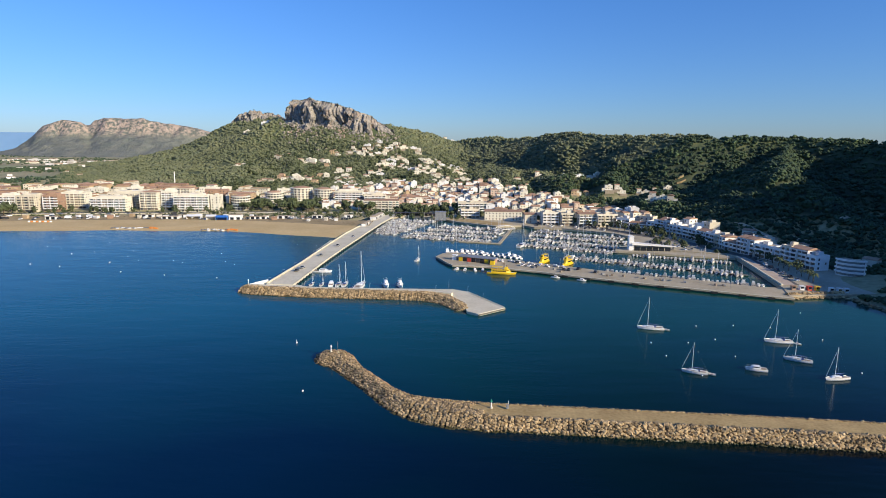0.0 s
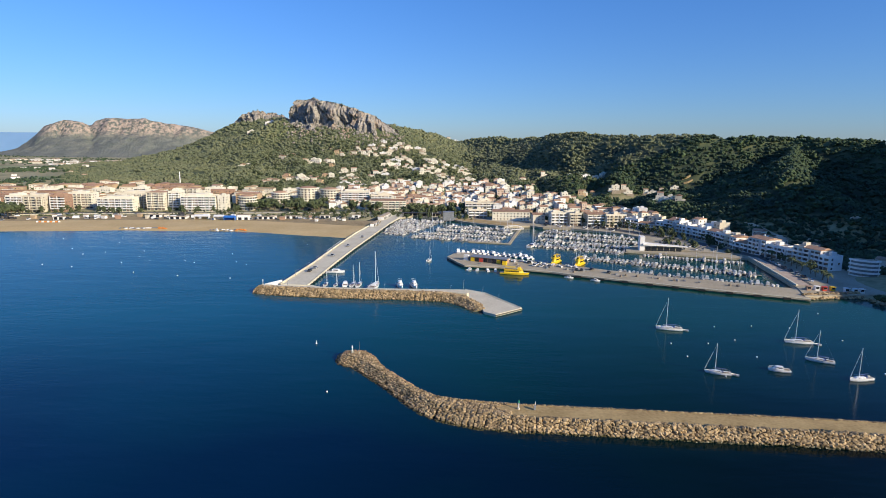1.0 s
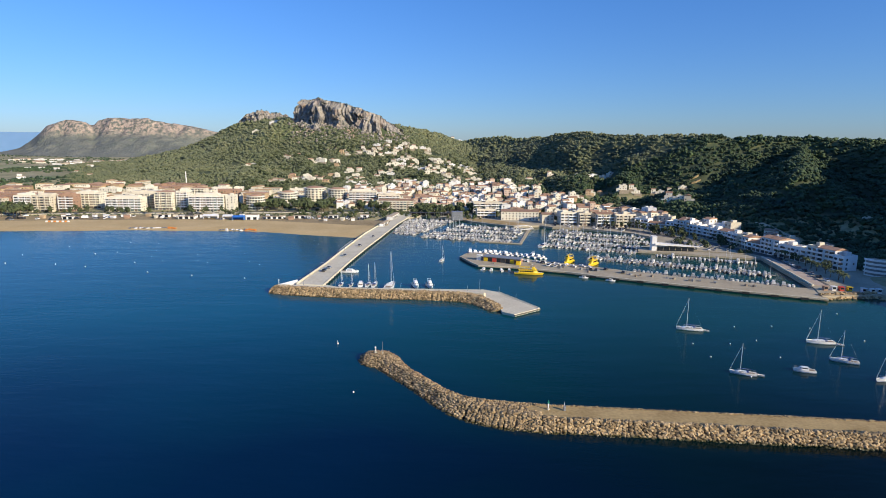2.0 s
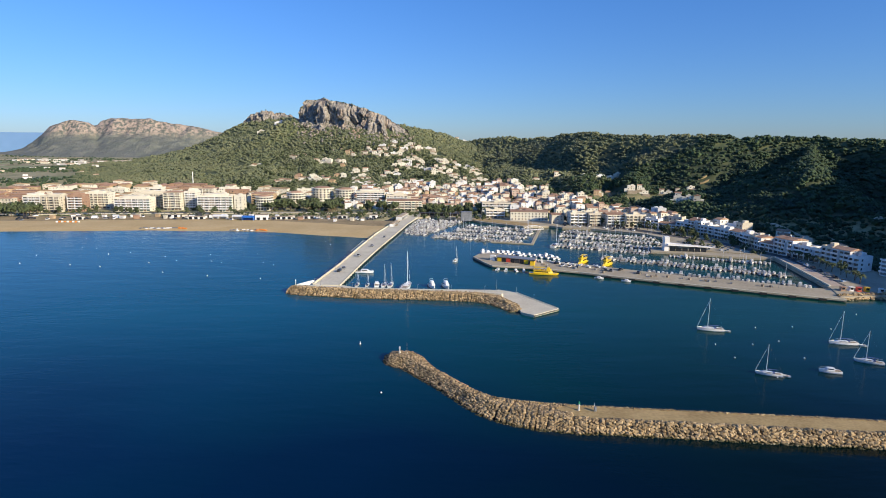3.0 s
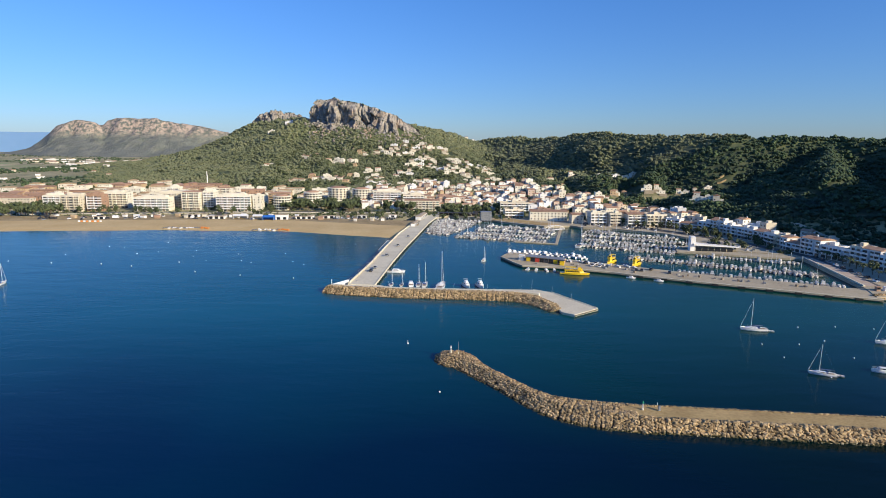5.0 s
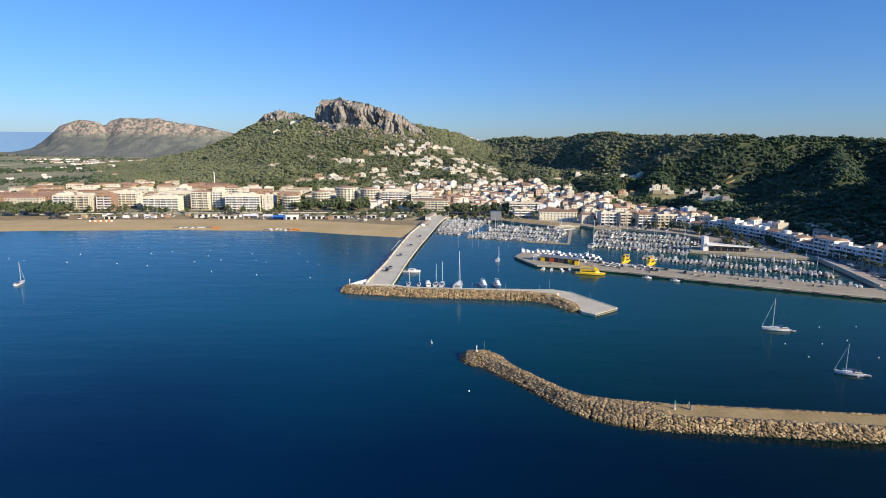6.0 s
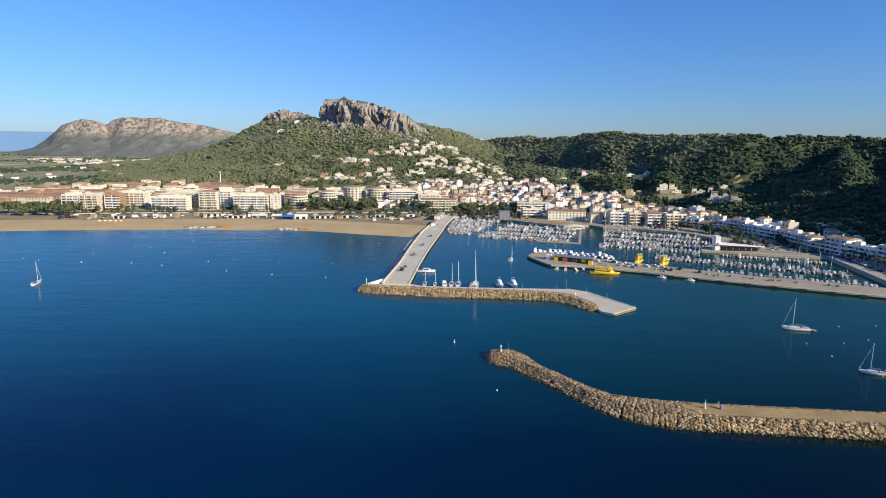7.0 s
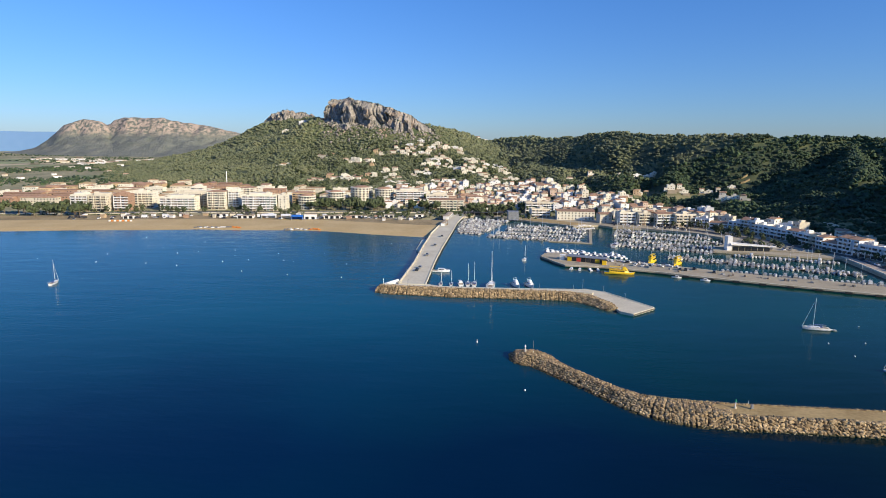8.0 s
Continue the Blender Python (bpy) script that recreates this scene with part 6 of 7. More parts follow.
part("roof", box(bmesh.new(), 0, 0, 3.0, 3.2, 3.2, 0.2), DARK, kiosk_y)
for k, (x, y, mt, word) in enumerate(((200.7, 303, BRICK_WALL, "brown"), (205.2, 303, WHITE_WALL, "white"), (208.7, 302, RED, "red"), (213, 302, YELLOW, "yellow"), (218.6, 299, WHITE_WALL, "white"), (222.4, 298, WHITE_WALL, "white"), (225.6, 297.5, WHITE_WALL, "white"))):
    o = base("sales_kiosk", pose(x, y, 1.8, 0, 0, -4) @ Matrix.Diagonal((0.72, 0.8, 0.9, 1)), f"small {word} boat-trip sales kiosk on the quay", "kiosk", "boat-trip kiosks")
    part("wall", box(bmesh.new(), 0, 0, 0, 3.0, 2.4, 2.5), mt, o)
    part("roof", box(bmesh.new(), 0, -0.3, 2.5, 3.4, 3.2, 0.18), mt, o)
    part("counter", box(bmesh.new(), 0, -1.35, 0.9, 2.4, 0.4, 0.12), WOOD, o)
    part("hatch", box(bmesh.new(), 0, -1.23, 1.1, 2.2, 0.1, 1.0), GLASS, o)
revet = base("rock_revetment", Matrix.Identity(4), "heap of pale armour rocks below the kiosks", "rocks", kind="structure")
rr = random.Random(4)
rock_heap("rock", revet, [(x + rr.uniform(-0.5, 0.5), 289.5 + (x - 192) * 0.11 + k * 1.0 + rr.uniform(-0.4, 0.4), -0.1 + k * 0.55, rr.uniform(0.7, 1.25)) for x in np.arange(192, 224, 1.35) for k in range(5)]
          + [(222 + (289 - y) * 0.12 + k * 1.1 + rr.uniform(-1, 1), y + rr.uniform(-0.7, 0.7), -0.2 + k * 0.4, rr.uniform(0.5, 1.2)) for y in np.arange(232, 290, 1.9) for k in range(3)], 0, "heap of pale armour rocks")

tagged(part("ground", prism([(14, 597), (30, 576), (60, 551), (80, 559), (62, 574), (42, 592), (22, 602)], 1.5, 2.0), PATH_EARTH, None), "bare orange earth patch beside the marina", "bare earth", kind="structure")

# tents and stores behind the beach
def marquee(x, y, w, d, h, mat, label):
    o = base("marquee", pose(x, y, shore_ground(x, y), 0, 0, 6), label, "tent")
    part("canopy", gable_roof(w, d, h, 1.6, 0.2), mat, o)
    for sx in (-1, 1):
        part("side_sheet", box(bmesh.new(), sx * (w / 2 - 0.1), 0, 0, 0.1, d - 0.4, h), mat, o)
        for sy in (-1, 1):
            part("pole", box(bmesh.new(), sx * (w / 2 - 0.2), sy * (d / 2 - 0.2), 0, 0.15, 0.15, h), MAST, o)
    part("back_sheet", box(bmesh.new(), 0, d / 2 - 0.3, 0, w - 0.5, 0.1, h), mat, o)


marquee(-209, 572, 11, 7, 3.0, BLUE, "bright blue tarpaulin tent behind the beach")
marquee(-221, 575, 9, 7, 3.4, GELCOAT, "white peaked marquee behind the beach")
marquee(-240, 580, 14, 7, 2.8, GELCOAT, "long white marquee behind the beach")
for x, y, w, d, h in ((-197, 577, 12, 7, 5.0), (-176, 582, 16, 5, 2.6), (-152, 588, 12, 4, 2.6), (-263, 578, 16, 6, 2.6), (-250, 590, 9, 5, 3), (-120, 600, 10, 5, 3), (-88, 606, 9, 5, 3), (-292, 590, 12, 5, 2.6), (-330, 588, 8, 5, 2.6), (-375, 566, 10, 4, 2.6)):
    shed(pose(x, y, shore_ground(x, y), 0, 0, 6), w, d, h, WHITE_WALL, FLAT_ROOF, "white flat-roofed beach store", "store", "beach_store", 0.4)


def pedal_boat(mat):
    o = base("pedal_boat", pose(0, 0, -100), "small pedal boat drawn up on the sand", "pedal boat")
    for sy in (-0.5, 0.5):
        part("float", hull_mesh(3.4, 0.6, 0.5, 0.1, 0.8), (mat, mat, mat), o).matrix_basis = pose(0, sy, 0)
    part("seat", box(bmesh.new(), -0.4, 0, 0.5, 0.5, 1.3, 0.5), mat, o)
    return o


ORANGE = material("orange_plastic", (0.62, 0.22, 0.04), (0.72, 0.30, 0.08), 1.0, 0.5, 0.0)
PEDALS = [pedal_boat(GELCOAT), pedal_boat(ORANGE), pedal_boat(GREY_METAL)]
for k in range(40):
    first = k < 24
    x = -288 + k * 1.75 if first else -205 + (k - 24) * 2.1
    y = (519 if first else 514) + rnd.uniform(-2.5, 2.5)
    kind = PEDALS[1] if (first and k > 18) or (not first and k > 34) else PEDALS[rnd.choice((0, 2))]
    v = y - float(coast_y(x))
    tagged(copy_thing(kind, pose(x, y, float(beach_height(np.array([x]), np.array([v]))[0]) + 0.1, 0, 0, 80 + rnd.uniform(-20, 20))), group="pedal boats on the beach")
for kind in PEDALS:
    for o in (*kind.children_recursive, kind):
        bpy.data.objects.remove(o)
rack = base("sunbed_rack", pose(-372, 545, 1.9, 0, 0, 4), "long low orange rack of stacked sunbeds", "rack")
for k in range(9):
    part("stack", bevelled_box(1.6, 1.2, 1.5, 0.1, -10 + k * 2.5, 0, 0), ORANGE if k % 2 else WHITE_WALL, rack)


# trees
def tree(name, h, r, seed, label, lumps=46, flat=0.75, mat=LEAF_TREE):
    t = base(name, pose(0, 0, -150), label, "tree")
    rn = random.Random(seed)
    stem = tube(bmesh.new(), (0, 0, -0.5), (0.15, 0.1, h * 0.55), 0.05 * h * 0.6, 0.03 * h * 0.6, 7)
    for k in range(6):
        a = k * 1.05 + rn.uniform(-0.3, 0.3)
        tube(stem, (0.1, 0.05, h * (0.35 + 0.03 * k)), (math.cos(a) * r * 0.6, math.sin(a) * r * 0.6, h * (0.6 + 0.05 * k)), 0.10, 0.04, 5)
    part("trunk", stem, BARK, t)
    crown = bmesh.new()
    for k in range(lumps):
        a, rad, up = rn.uniform(0, 6.28), r * math.sqrt(rn.random()) * 0.9, rn.uniform(-1, 1)
        c = Vector((math.cos(a) * rad, math.sin(a) * rad, h * 0.72 + up * r * flat * math.sqrt(max(0.05, 1 - (rad / r) ** 2))))
        ret = bmesh.ops.create_icosphere(crown, subdivisions=1, radius=r * rn.uniform(0.16, 0.32), matrix=Matrix.Translation(c))
        for v in ret["verts"]:
            v.co = c + (v.co - c) * rn.uniform(0.6, 1.35)
    part("crown", crown, mat, t, "uneven dense green crown")
    return t


def palm(h, seed):
    t = base("palm_tree", pose(0, 0, -150), "palm tree with arching green fronds", "palm")
    part("trunk", tube(bmesh.new(), (0, 0, -0.3), (0.1, 0, h), 0.26, 0.2, 7), BARK, t)
    rn = random.Random(seed)
    fr = bmesh.new()
    for k in range(18):
        a, tilt = k * math.tau / 18 + rn.uniform(-0.15, 0.15), rn.uniform(-0.2, 0.9)
        prev = None
        for j in range(6):
            s = j / 5
            d, z = s * 2.6, h + 0.9 * tilt * s - 1.9 * s * s * (1.2 - tilt * 0.6) + 0.5 * s
            w = 0.42 * math.sin(math.pi * (0.12 + 0.85 * s))
            c = Vector((math.cos(a) * d, math.sin(a) * d, z))
            n = Vector((-math.sin(a), math.cos(a), 0)) * w
            row = [fr.verts.new(c - n - Vector((0, 0, w * 0.5))), fr.verts.new(c), fr.verts.new(c + n - Vector((0, 0, w * 0.5)))]
            if prev:
                fr.faces.new((prev[0], row[0], row[1], prev[1])), fr.faces.new((prev[1], row[1], row[2], prev[2]))
            prev = row
    part("fronds", fr, LEAF_TREE, t)
    return t


TREES = [tree("pine_tree", 9, 3.6, 1, "broad umbrella pine with dark green crown", 40, 0.5), tree("pine_tree", 11, 4.2, 2, "tall umbrella pine with dark green crown", 44, 0.7), tree("street_tree", 6, 2.3, 3, "rounded green street tree", 26, 0.9)]
PALM = palm(4.6, 4)


def plant(kind, x, y, rn, group, z=None):
    HOMES.append((x, y, 2))
    k = rn.uniform(0.85, 1.35)
    o = copy_thing(kind, pose(x, y, (height_at(x, y) if z is None else z), 0, 0, rn.uniform(0, 360)) @ Matrix.Scale(k, 4))
    o.scale = (k, k, k)
    tagged(o, group=group)


tr = random.Random(9)
for n, (x0, x1, y0, y1), kinds, grp in ((46, (-216, -132, 648, 692), TREES[:2], "pines behind the seafront"), (8, (-100, -70, 655, 668), TREES[:2], "pines behind the seafront"), (20, (-42, 6, 632, 655), TREES[:2], "trees by the marina"),
                                        (34, (-540, -430, 575, 606), TREES[:2], "pines by the beach"), (12, (-300, -220, 660, 680), TREES[1:], "trees among the blocks"), (8, (14, 40, 590, 606), TREES[2:], "trees by the marina"), (16, (-200, 0, 690, 760), TREES[1:], "trees in the town"), (34, (-440, -215, 606, 634), TREES[2:], "street trees along the seafront"), (14, (6, 40, 640, 668), TREES[:2], "trees by the marina"),
                                        (16, (182, 206, 470, 515), TREES[2:], "trees of the harbour car park"), (12, (208, 219, 412, 466), TREES[2:], "trees of the harbour car park"), (12, (168, 206, 432, 470), TREES[2:], "trees of the harbour car park")):
    for _ in range(n):
        plant(tr.choice(kinds), tr.uniform(x0, x1), tr.uniform(y0, y1), tr, grp)
for p, d in along([(100, 578), (150, 546), (172, 528), (206, 468)], 7.5):
    plant(TREES[2], p.x + tr.uniform(-1, 1), p.y + tr.uniform(-1, 1), tr, "street trees on the north quay", 1.8)
for p, d in along([(214, 470), (226, 410), (228, 380), (222, 330), (218, 316)], 8.0):
    plant(TREES[2] if tr.random() < 0.35 else PALM, p.x + 3 + tr.uniform(-1, 1), p.y, tr, "palms along the harbour road", 1.8)
for kind in TREES + [PALM]:
    for o in (*kind.children_recursive, kind):
        bpy.data.objects.remove(o)

# fields of the far plain
FIELD_GREEN = material("field_green", (0.20, 0.24, 0.10), (0.31, 0.33, 0.155), 0.02, 0.95, 0.2, 12, 0.5, vary=0.25)
FIELD_STUBBLE = material("field_stubble", (0.37, 0.31, 0.18), (0.50, 0.42, 0.26), 0.02, 0.95, 0.2, 12, 0.5, vary=0.2)
fr = random.Random(44)
for k in range(40):
    fx, fy = fr.uniform(-1750, -560), fr.uniform(930, 2300)
    fw, fd = fr.uniform(90, 260), fr.uniform(60, 150)
    if fx > -420 - (fy - 900) * 0.35:
        continue
    sheet("field", np.linspace(fx, fx + fw, 5), np.linspace(fy, fy + fd, 5), lambda x, y: land_height(x, y) + 0.35 + 0.05 * (k % 9), FIELD_STUBBLE if k % 4 == 0 else FIELD_GREEN, "dry stubble field on the plain" if k % 4 == 0 else "green field on the plain")

# hedges and sheds of the far plain
pr = np.random.default_rng(12)
hx, hy = np.concatenate([pr.uniform(-2300, -420, 5200), pr.uniform(-1050, -420, 2600)]), np.concatenate([pr.uniform(940, 2900, 5200), pr.uniform(900, 1500, 2600)])
hz = noise2(hx, hy, 160, 61, 3)
sel = (hz > np.where(np.arange(hx.size) < 5200, -0.04, -0.2)) & (crest_height(hx, hy) < 10)
grove("hedgerow", "dark hedges and copses on the far plain", np.stack([hx, hy, land_height(hx, hy) - 0.5, pr.uniform(2, 4.5, hx.size)], -1)[sel], LEAF, 5, 3)
for k in range(70):
    x = -1560 + tr.uniform(0, 760)
    y = 2150 - (x + 1560) * 0.85 + tr.uniform(-130, 130)
    w, d = tr.uniform(12, 34), tr.uniform(10, 16)
    if k > 46:
        x, y, w, d = tr.uniform(-1000, -480), tr.uniform(930, 1420), tr.uniform(6, 12), tr.uniform(6, 8)
        if crest_height(np.array([x]), np.array([y]))[0] > 14:
            continue
    o = base("farm_shed", pose(x, y, height_at(x, y), 0, 0, tr.uniform(-10, 25)), "white low shed on the far plain", "shed", "sheds on the far plain")
    part("wall", box(bmesh.new(), 0, 0, -1, w, d, 5.4 if k < 47 else 4.6), WHITE_WALL if k % 3 else CREAM_WALL, o)
    part("roof", gable_roof(w, d, 4.4 if k < 47 else 3.6, 1.2, 0.3), FLAT_ROOF if k % 3 else TILE_ROOF, o)

# bushes along the seafront and garden trees between the houses
def green_spots(n, x0, x1, y0, y1, r0, r1, seed, gap=0.85):
    g = np.random.default_rng(seed)
    x, y, r = g.uniform(x0, x1, n), g.uniform(y0, y1, n), g.uniform(r0, r1, n)
    ok = np.ones(n, bool)
    for ox, oy, orad in HOMES:
        ok &= np.hypot(x - ox, y - oy) > orad * gap
    return np.stack([x, y, np.maximum(1.6, land_height(x, y)) - 0.3, r], -1)[ok]


grove("bushes", "low dusty bushes along the seafront road", np.concatenate([green_spots(420, -500, -190, 590, 640, 0.5, 1.4, 31), green_spots(160, -190, -60, 600, 660, 0.5, 1.3, 32), green_spots(260, -520, -150, 574, 602, 0.25, 0.7, 38)]), LEAF_TREE, 33, 6, 0.9)
shore_scrub = green_spots(900, 224, 275, 226, 300, 0.9, 2.4, 39)
grove("scrub", "dark scrub on the shaded shore below the wooded hill", shore_scrub[(land_height(shore_scrub[:, 0], shore_scrub[:, 1]) > 0.3) & ((shore_scrub[:, 1] < 287) | (shore_scrub[:, 0] > 246))], LEAF, 40, 7, 0.8)
grove("garden_trees", "green garden trees between the town houses", np.concatenate([green_spots(900, -170, 215, 600, 900, 1.4, 3.2, 34), green_spots(700, -330, 80, 860, 1110, 1.6, 4.2, 35, 0.6), green_spots(900, -640, -180, 650, 900, 1.6, 4.4, 36)]), LEAF_TREE, 37, 9, 1.1)

# scrub on the ledges, tops and feet of the crags, and broken rock on the slope below
grove("scrub", "low scrub on the ledges of the crag", np.array(LEDGES) - np.array((0, 0, 0.4, 0)), LEAF, 6, 5, 0.8)
sr = random.Random(15)
boulders_v, boulders_f, count = [], [], 0
for _ in range(380):
    x = sr.uniform(-340, -70)
    y = float(np.interp(x, (-338, -316, -272, -200, -136, -84), (1300, 1236, 1200, 1170, 1142, 1146))) - abs(sr.gauss(0, 34)) + 6
    r = sr.uniform(0.9, 2.8)
    vs, fs = sr.choice(ROCKS)
    boulders_v.append(vs * np.array((r, r, r * sr.uniform(1.0, 1.9))) @ turned(sr).T + np.array((x, y, height_at(x, y) + r * 0.4)))
    boulders_f.append(fs + count)
    count += len(vs)
tagged(mesh_object("outcrops", np.concatenate(boulders_v), np.concatenate(boulders_f), CLIFF), "broken grey limestone outcrops below the crag", "rocks", kind="stuff")

# ---- small things on the water and quays ----
def buoy(x, y, r=0.32, mat=GELCOAT, label="small white mooring buoy floating on the water"):
    o = base("buoy", pose(x, y, 0), label, "buoy", "mooring buoys")
    bm = bmesh.new()
    bmesh.ops.create_uvsphere(bm, u_segments=12, v_segments=8, radius=r, matrix=Matrix.Translation((0, 0, r * 0.4)))
    part("float", bm, mat, o, smooth=True)
    part("eye", tube(bmesh.new(), (0, 0, r * 1.3), (0, 0, r * 1.8), 0.07), GREY_METAL, o)


for x, y in ((-287, 364), (-253.4, 362), (-230.7, 356), (-184.3, 341.5), (-154.1, 333.5), (-120.8, 327.5), (-206.8, 369.7), (-249.2, 397.6), (-34, 172)):
    buoy(x, y)
for x, y in ((121.7, 242.5), (138.7, 243.7), (121.8, 224.7), (94.5, 205.7), (94, 220.2), (120.5, 205.6), (109, 220.5), (153.8, 241.1), (181, 264), (166, 225), (157, 190), (99.7, 186.8)):
    buoy(x, y, 0.3)
for k in range(22):
    buoy(-330 + k * 11.5 + tr.uniform(-3, 3), 410 + tr.uniform(-45, 60), 0.2)
mark = base("channel_buoy", pose(-47, 217, 0), "white pillar buoy off the breakwater", "buoy")
part("float", tube(bmesh.new(), (0, 0, -0.3), (0, 0, 0.4), 0.4, 0.35, 12), GELCOAT, mark)
part("pillar", tube(bmesh.new(), (0, 0, 0.4), (0, 0, 1.4), 0.14, 0.1, 8), GELCOAT, mark)


def beacon(x, y, z, h, top, label):
    o = base("harbour_light", pose(x, y, z), label, "harbour light")
    part("plinth", tube(bmesh.new(), (0, 0, -0.5), (0, 0, 0.3), 0.42, 0.36, 12), CONCRETE, o)
    part("column", tube(bmesh.new(), (0, 0, 0.4), (0, 0, h), 0.17, 0.14, 10), GELCOAT, o)
    part("gallery", tube(bmesh.new(), (0, 0, h), (0, 0, h + 0.15), 0.36, 0.36, 10), top, o)
    part("lantern", tube(bmesh.new(), (0, 0, h + 0.15), (0, 0, h + 0.7), 0.22, 0.17, 10), top, o)


beacon(-30.2, 200.2, 3.2, 1.4, GELCOAT, "slim white light post on the breakwater head")
pole = base("signal_pole", pose(-27.5, 199, 3.1), "slender dark signal pole on the breakwater head", "pole")
part("mast", tube(bmesh.new(), (0, 0, -0.6), (0, 0, 4.2), 0.07, 0.05, 7), GREY_METAL, pole)
part("foot", tube(bmesh.new(), (0, 0, -0.6), (0, 0, 0.25), 0.2, 0.16, 8), CONCRETE, pole)
beacon(24.4, 155.0, 3.0, 1.9, GREEN, "white harbour light with green lantern")
marker = base("marker_post", pose(29.6, 157.6, 2.9), "short pale marker post at the track's edge", "post")
part("post", tube(bmesh.new(), (0, 0, -0.3), (0, 0, 1.0), 0.1, 0.08, 8), GELCOAT, marker)
part("cap", tube(bmesh.new(), (0, 0, 1.0), (0, 0, 1.12), 0.12, 0.1, 8), GREY_METAL, marker)
beacon(-93, 299.5, 3.4, 2.2, GELCOAT, "small white light post on the mole's end")
cabinet = base("cabinet", pose(29, 154.5, 2.9), "small grey service cabinet on the track", "cabinet")
part("body", bevelled_box(0.7, 0.6, 1.3, 0.05), GREY_METAL, cabinet)


def lamp_post(x, y, z, h=7.0, rz=0):
    o = base("street_lamp", pose(x, y, z, 0, 0, rz), "tall slim grey metal lamp post", "lamp post", "quay lamp posts")
    part("column", tube(bmesh.new(), (0, 0, 0), (0, 0, h), 0.11, 0.07, 7), GREY_METAL, o)
    part("arm", tube(bmesh.new(), (0, 0, h), (1.2, 0, h + 0.15), 0.06, 0.05, 5), GREY_METAL, o)
    part("head", box(bmesh.new(), 1.4, 0, h + 0.06, 0.8, 0.3, 0.14), GREY_METAL, o)


for p, d in along(west[:4], 21.0):
    lamp_post(p.x + 1.0, p.y, 2.0, 3.4)
for p, d in along([(-80, 300), (-50, 296), (10, 291)], 17.5):
    lamp_post(p.x, p.y, 1.5, 3.6, 80)
for x, y, h in ((14, 300, 5), (24, 295.5, 2.4), (31, 281, 2.4)):
    lamp_post(x, y, 1.15, h, 80)
for p, d in along([(84, 352), (120, 334), (180, 303)], 24.0):
    lamp_post(p.x, p.y, 1.5, 6.5, 60)
for x, y, rz in ((20, 356, 60), (25, 354.5, 75), (31, 354, 100), (36, 354, 85), (78, 334.5, -25), (92, 327.5, -27)):
    motor_boat(pose(x, y, 0, 0, 0, rz), 5.6, "small white launch moored to the quay", "launches at the quay")
for k in range(15):
    x = 14 + k * 3.6
    motor_boat(pose(x, 412 - max(0, k - 5) * 1.9, 0, 0, 0, 110 + tr.uniform(-8, 8)), tr.choice((7.0, 8.5, 10.0)), "white motor boat moored behind the quay building", "motor boats behind the quay", fly=k % 3 == 0)
# boats laid up, crates and nets on the quay
qr = random.Random(51)
for k in range(16):
    t = k / 15
    x, y = 22 + 64 * t + qr.uniform(-1.5, 1.5), 387 - 22 * t - 8 * t * t + qr.uniform(-2, 2)
    laid = base("small_boat", pose(x, y, 1.85, 0, 0, qr.uniform(40, 140)), "small white open boat laid up on the quay", "boat", "boats laid up on the quay")
    part("hull", hull_mesh(qr.uniform(4.2, 6.0), 1.9, 0.7, 0.35, 0.85), (GELCOAT, DECK, CANVAS if k % 3 else RED), laid)
    part("console", box(bmesh.new(), -0.3, 0, 0.5, 0.7, 0.7, 0.7), GELCOAT, laid)
for k in range(22):
    t = qr.random()
    x, y = 20 + 150 * t, 372 - 62 * t + qr.uniform(-4, 10) * (1 - t)
    crate = base("crate", pose(x, y, 1.5, 0, 0, qr.uniform(0, 90)), "weathered wooden fish crate on the quay", "crate", "crates on the quay")
    part("body", bevelled_box(qr.uniform(1.2, 2.2), 1.1, qr.uniform(0.7, 1.3), 0.06), WOOD if k % 2 else GREY_METAL, crate)
    part("lid", box(bmesh.new(), 0, 0, 0.68, 1.0, 0.9, 0.08), WOOD, crate)
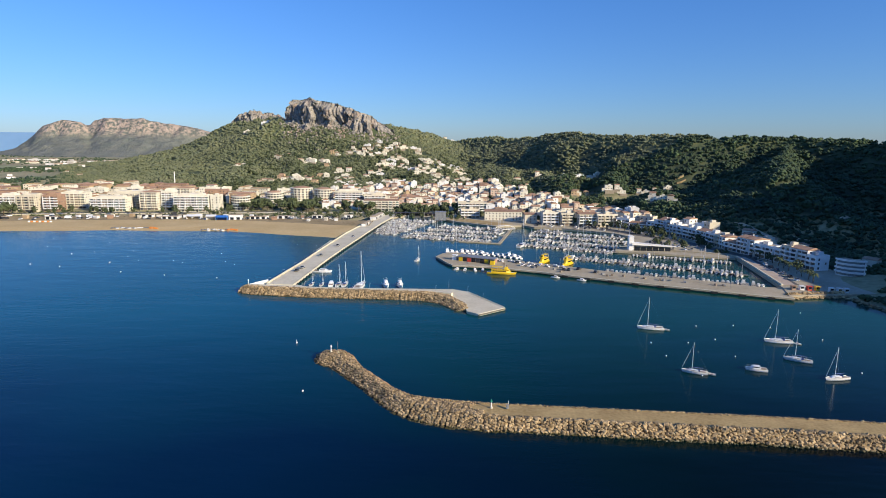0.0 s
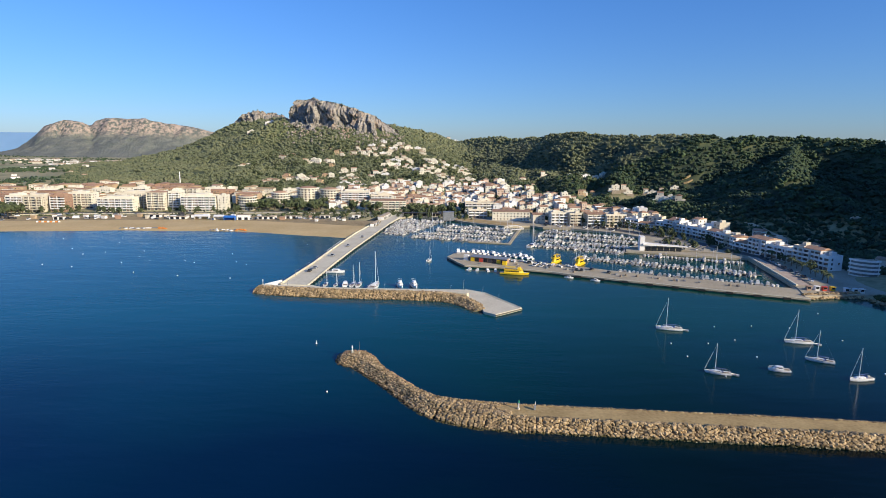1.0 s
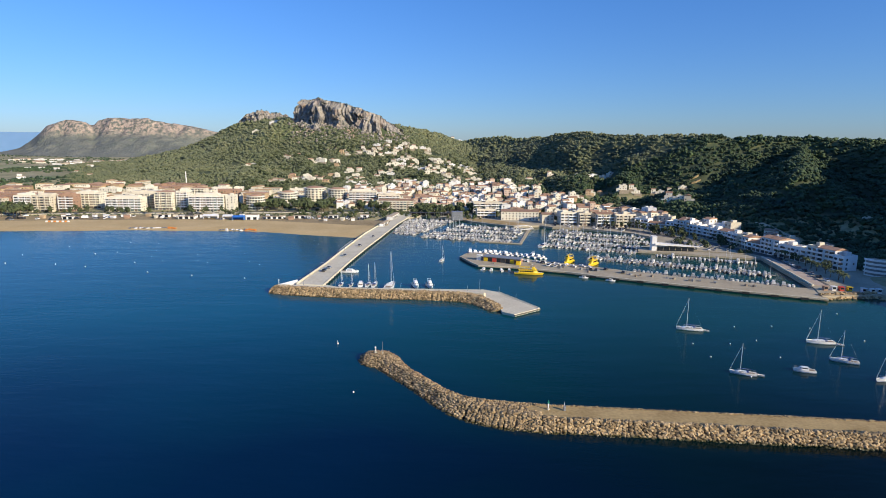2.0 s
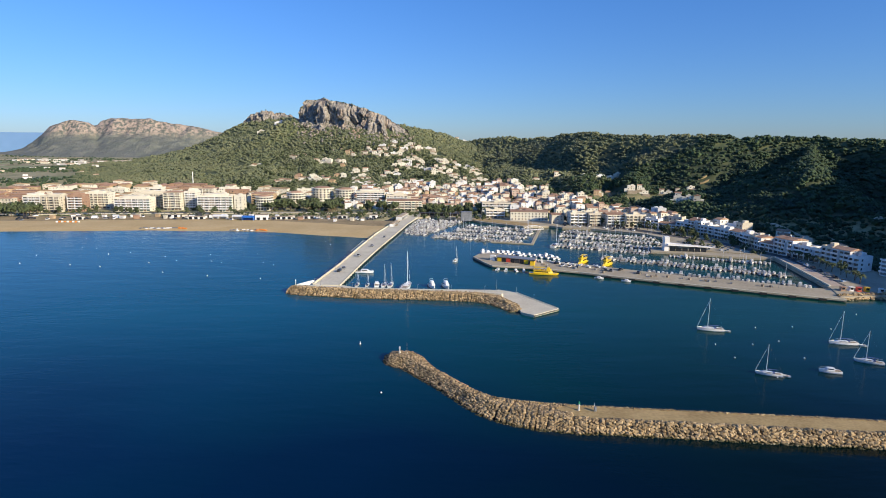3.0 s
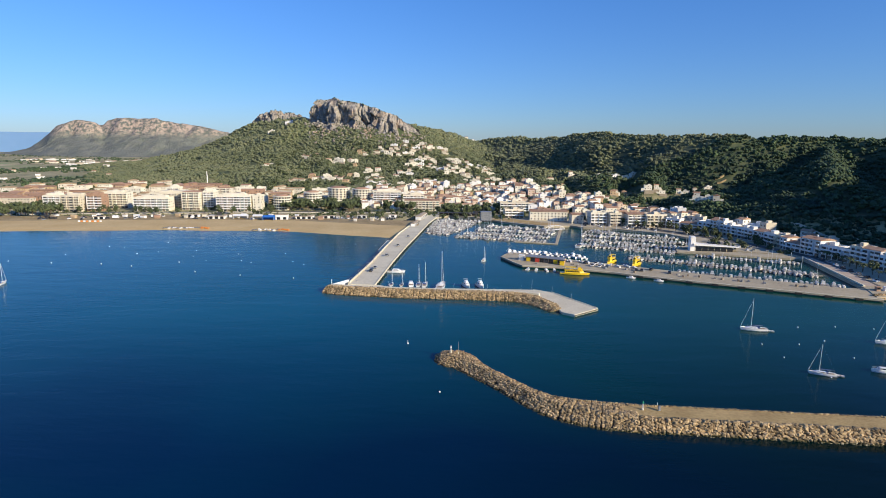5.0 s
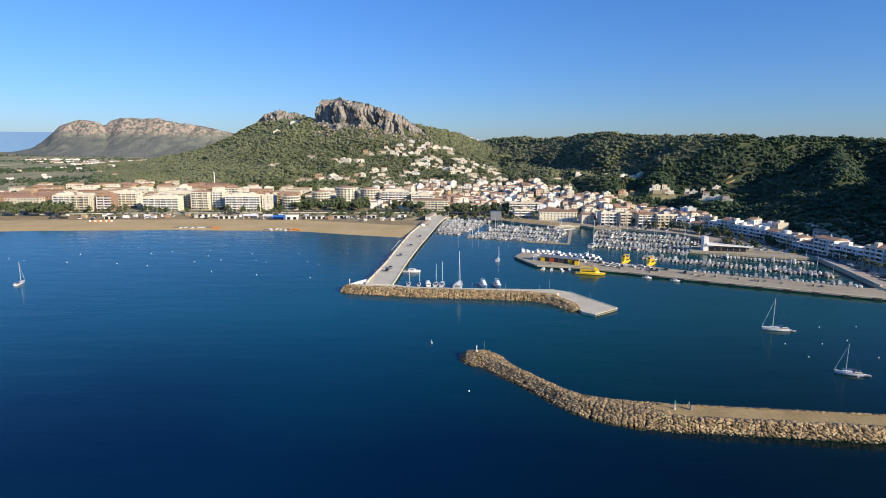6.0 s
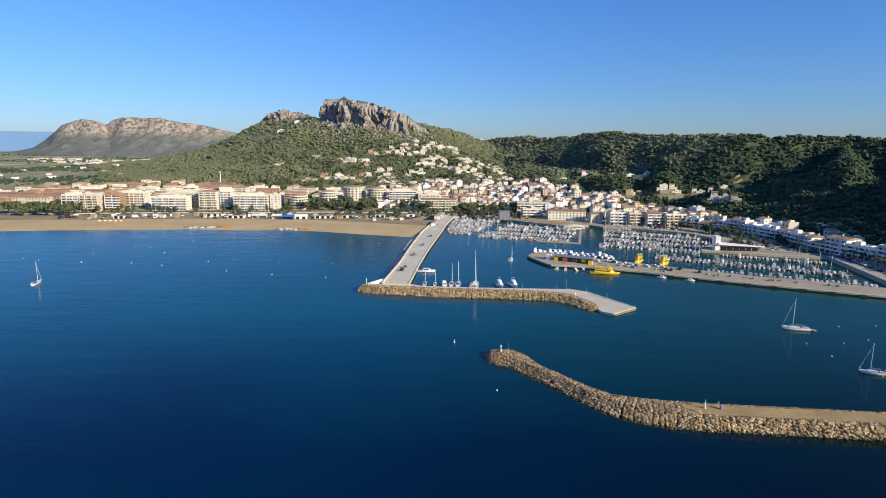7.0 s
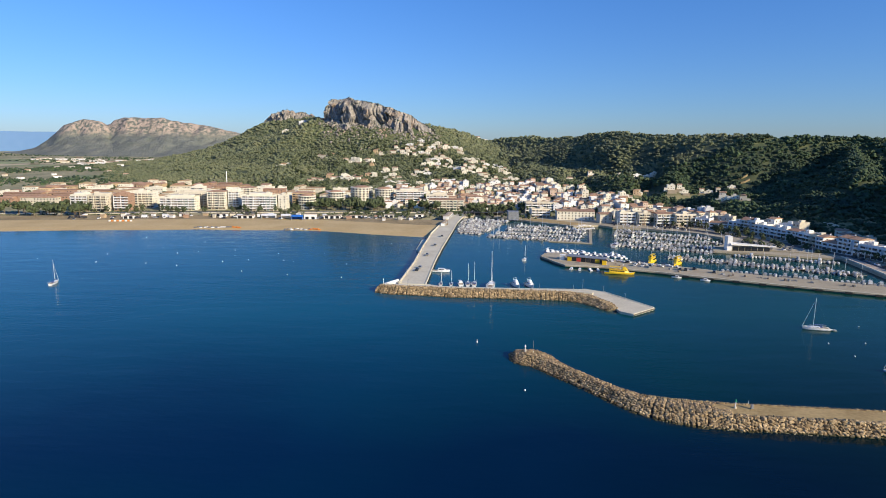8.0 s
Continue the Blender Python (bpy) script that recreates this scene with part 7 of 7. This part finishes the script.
# stalls and booths behind the beach
for k in range(26):
    x = -430 + k * 13.5 + qr.uniform(-4, 4)
    y = float(coast_y(x)) + qr.uniform(70, 98)
    mt, word = qr.choice(((GELCOAT, "white"), (GELCOAT, "white"), (CREAM_WALL, "cream"), (OCHRE_WALL, "ochre"), (DARK, "dark"), (BRICK_WALL, "brown")))
    stall = base("stall", pose(x, y, shore_ground(x, y) - 0.05, 0, 0, qr.uniform(-12, 18)), f"{word} closed market booth behind the beach", "booth", "booths behind the beach")
    w = qr.uniform(2.6, 6)
    part("body", bevelled_box(w, 3.2, 2.5, 0.08), mt, stall)
    part("roof", gable_roof(w, 3.2, 2.5, 0.9, 0.3), FLAT_ROOF if k % 2 else mt, stall)
    part("counter", box(bmesh.new(), 0, -1.75, 0.9, w * 0.7, 0.5, 0.12), WOOD, stall)
# terraces of bare earth cut into the slopes
for ex, ey, ew, n in ((291, 692, 10, 2), (-118, 1092, 40, 3), (-150, 948, 30, 2)):
    for k in range(n):
        ribbon("ground", [(ex, ey + 6 * k), (ex + ew * 0.5, ey + 6 * k - 1), (ex + ew, ey + 6 * k)], 3.6, BACKSHORE, "terrace of bare brown earth on the slope", "bare earth", 0.9, step=2.5, thick=2.4)
# retaining walls on the hill
ribbon("wall", [(293, 459), (300, 456), (308, 454), (318, 454)], 1.0, CONCRETE, "pale retaining wall of the hill road", "wall", 2.4, thick=3.2)
ribbon("wall", [(198, 560), (212, 548), (226, 533), (236, 520)], 1.0, CONCRETE, "long pale retaining wall of the upper road", "wall", 2.2, thick=2.8)
ribbon("wall", [(256, 480), (270, 468), (280, 458)], 1.0, CONCRETE, "long pale wall of the road above the houses", "wall", 2.0, thick=2.6)
ribbon("wall", [(330, 463), (342, 462), (355, 468)], 1.0, CONCRETE, "pale retaining wall on the wooded slope", "wall", 2.2, thick=3.0)
chimney = base("chimney", pose(-395, 880, height_at(-395, 880)), "thin tall pale chimney behind the town", "chimney")
part("shaft", tube(bmesh.new(), (0, 0, -1), (0, 0, 22), 0.9, 0.6, 10), WHITE_WALL, chimney)
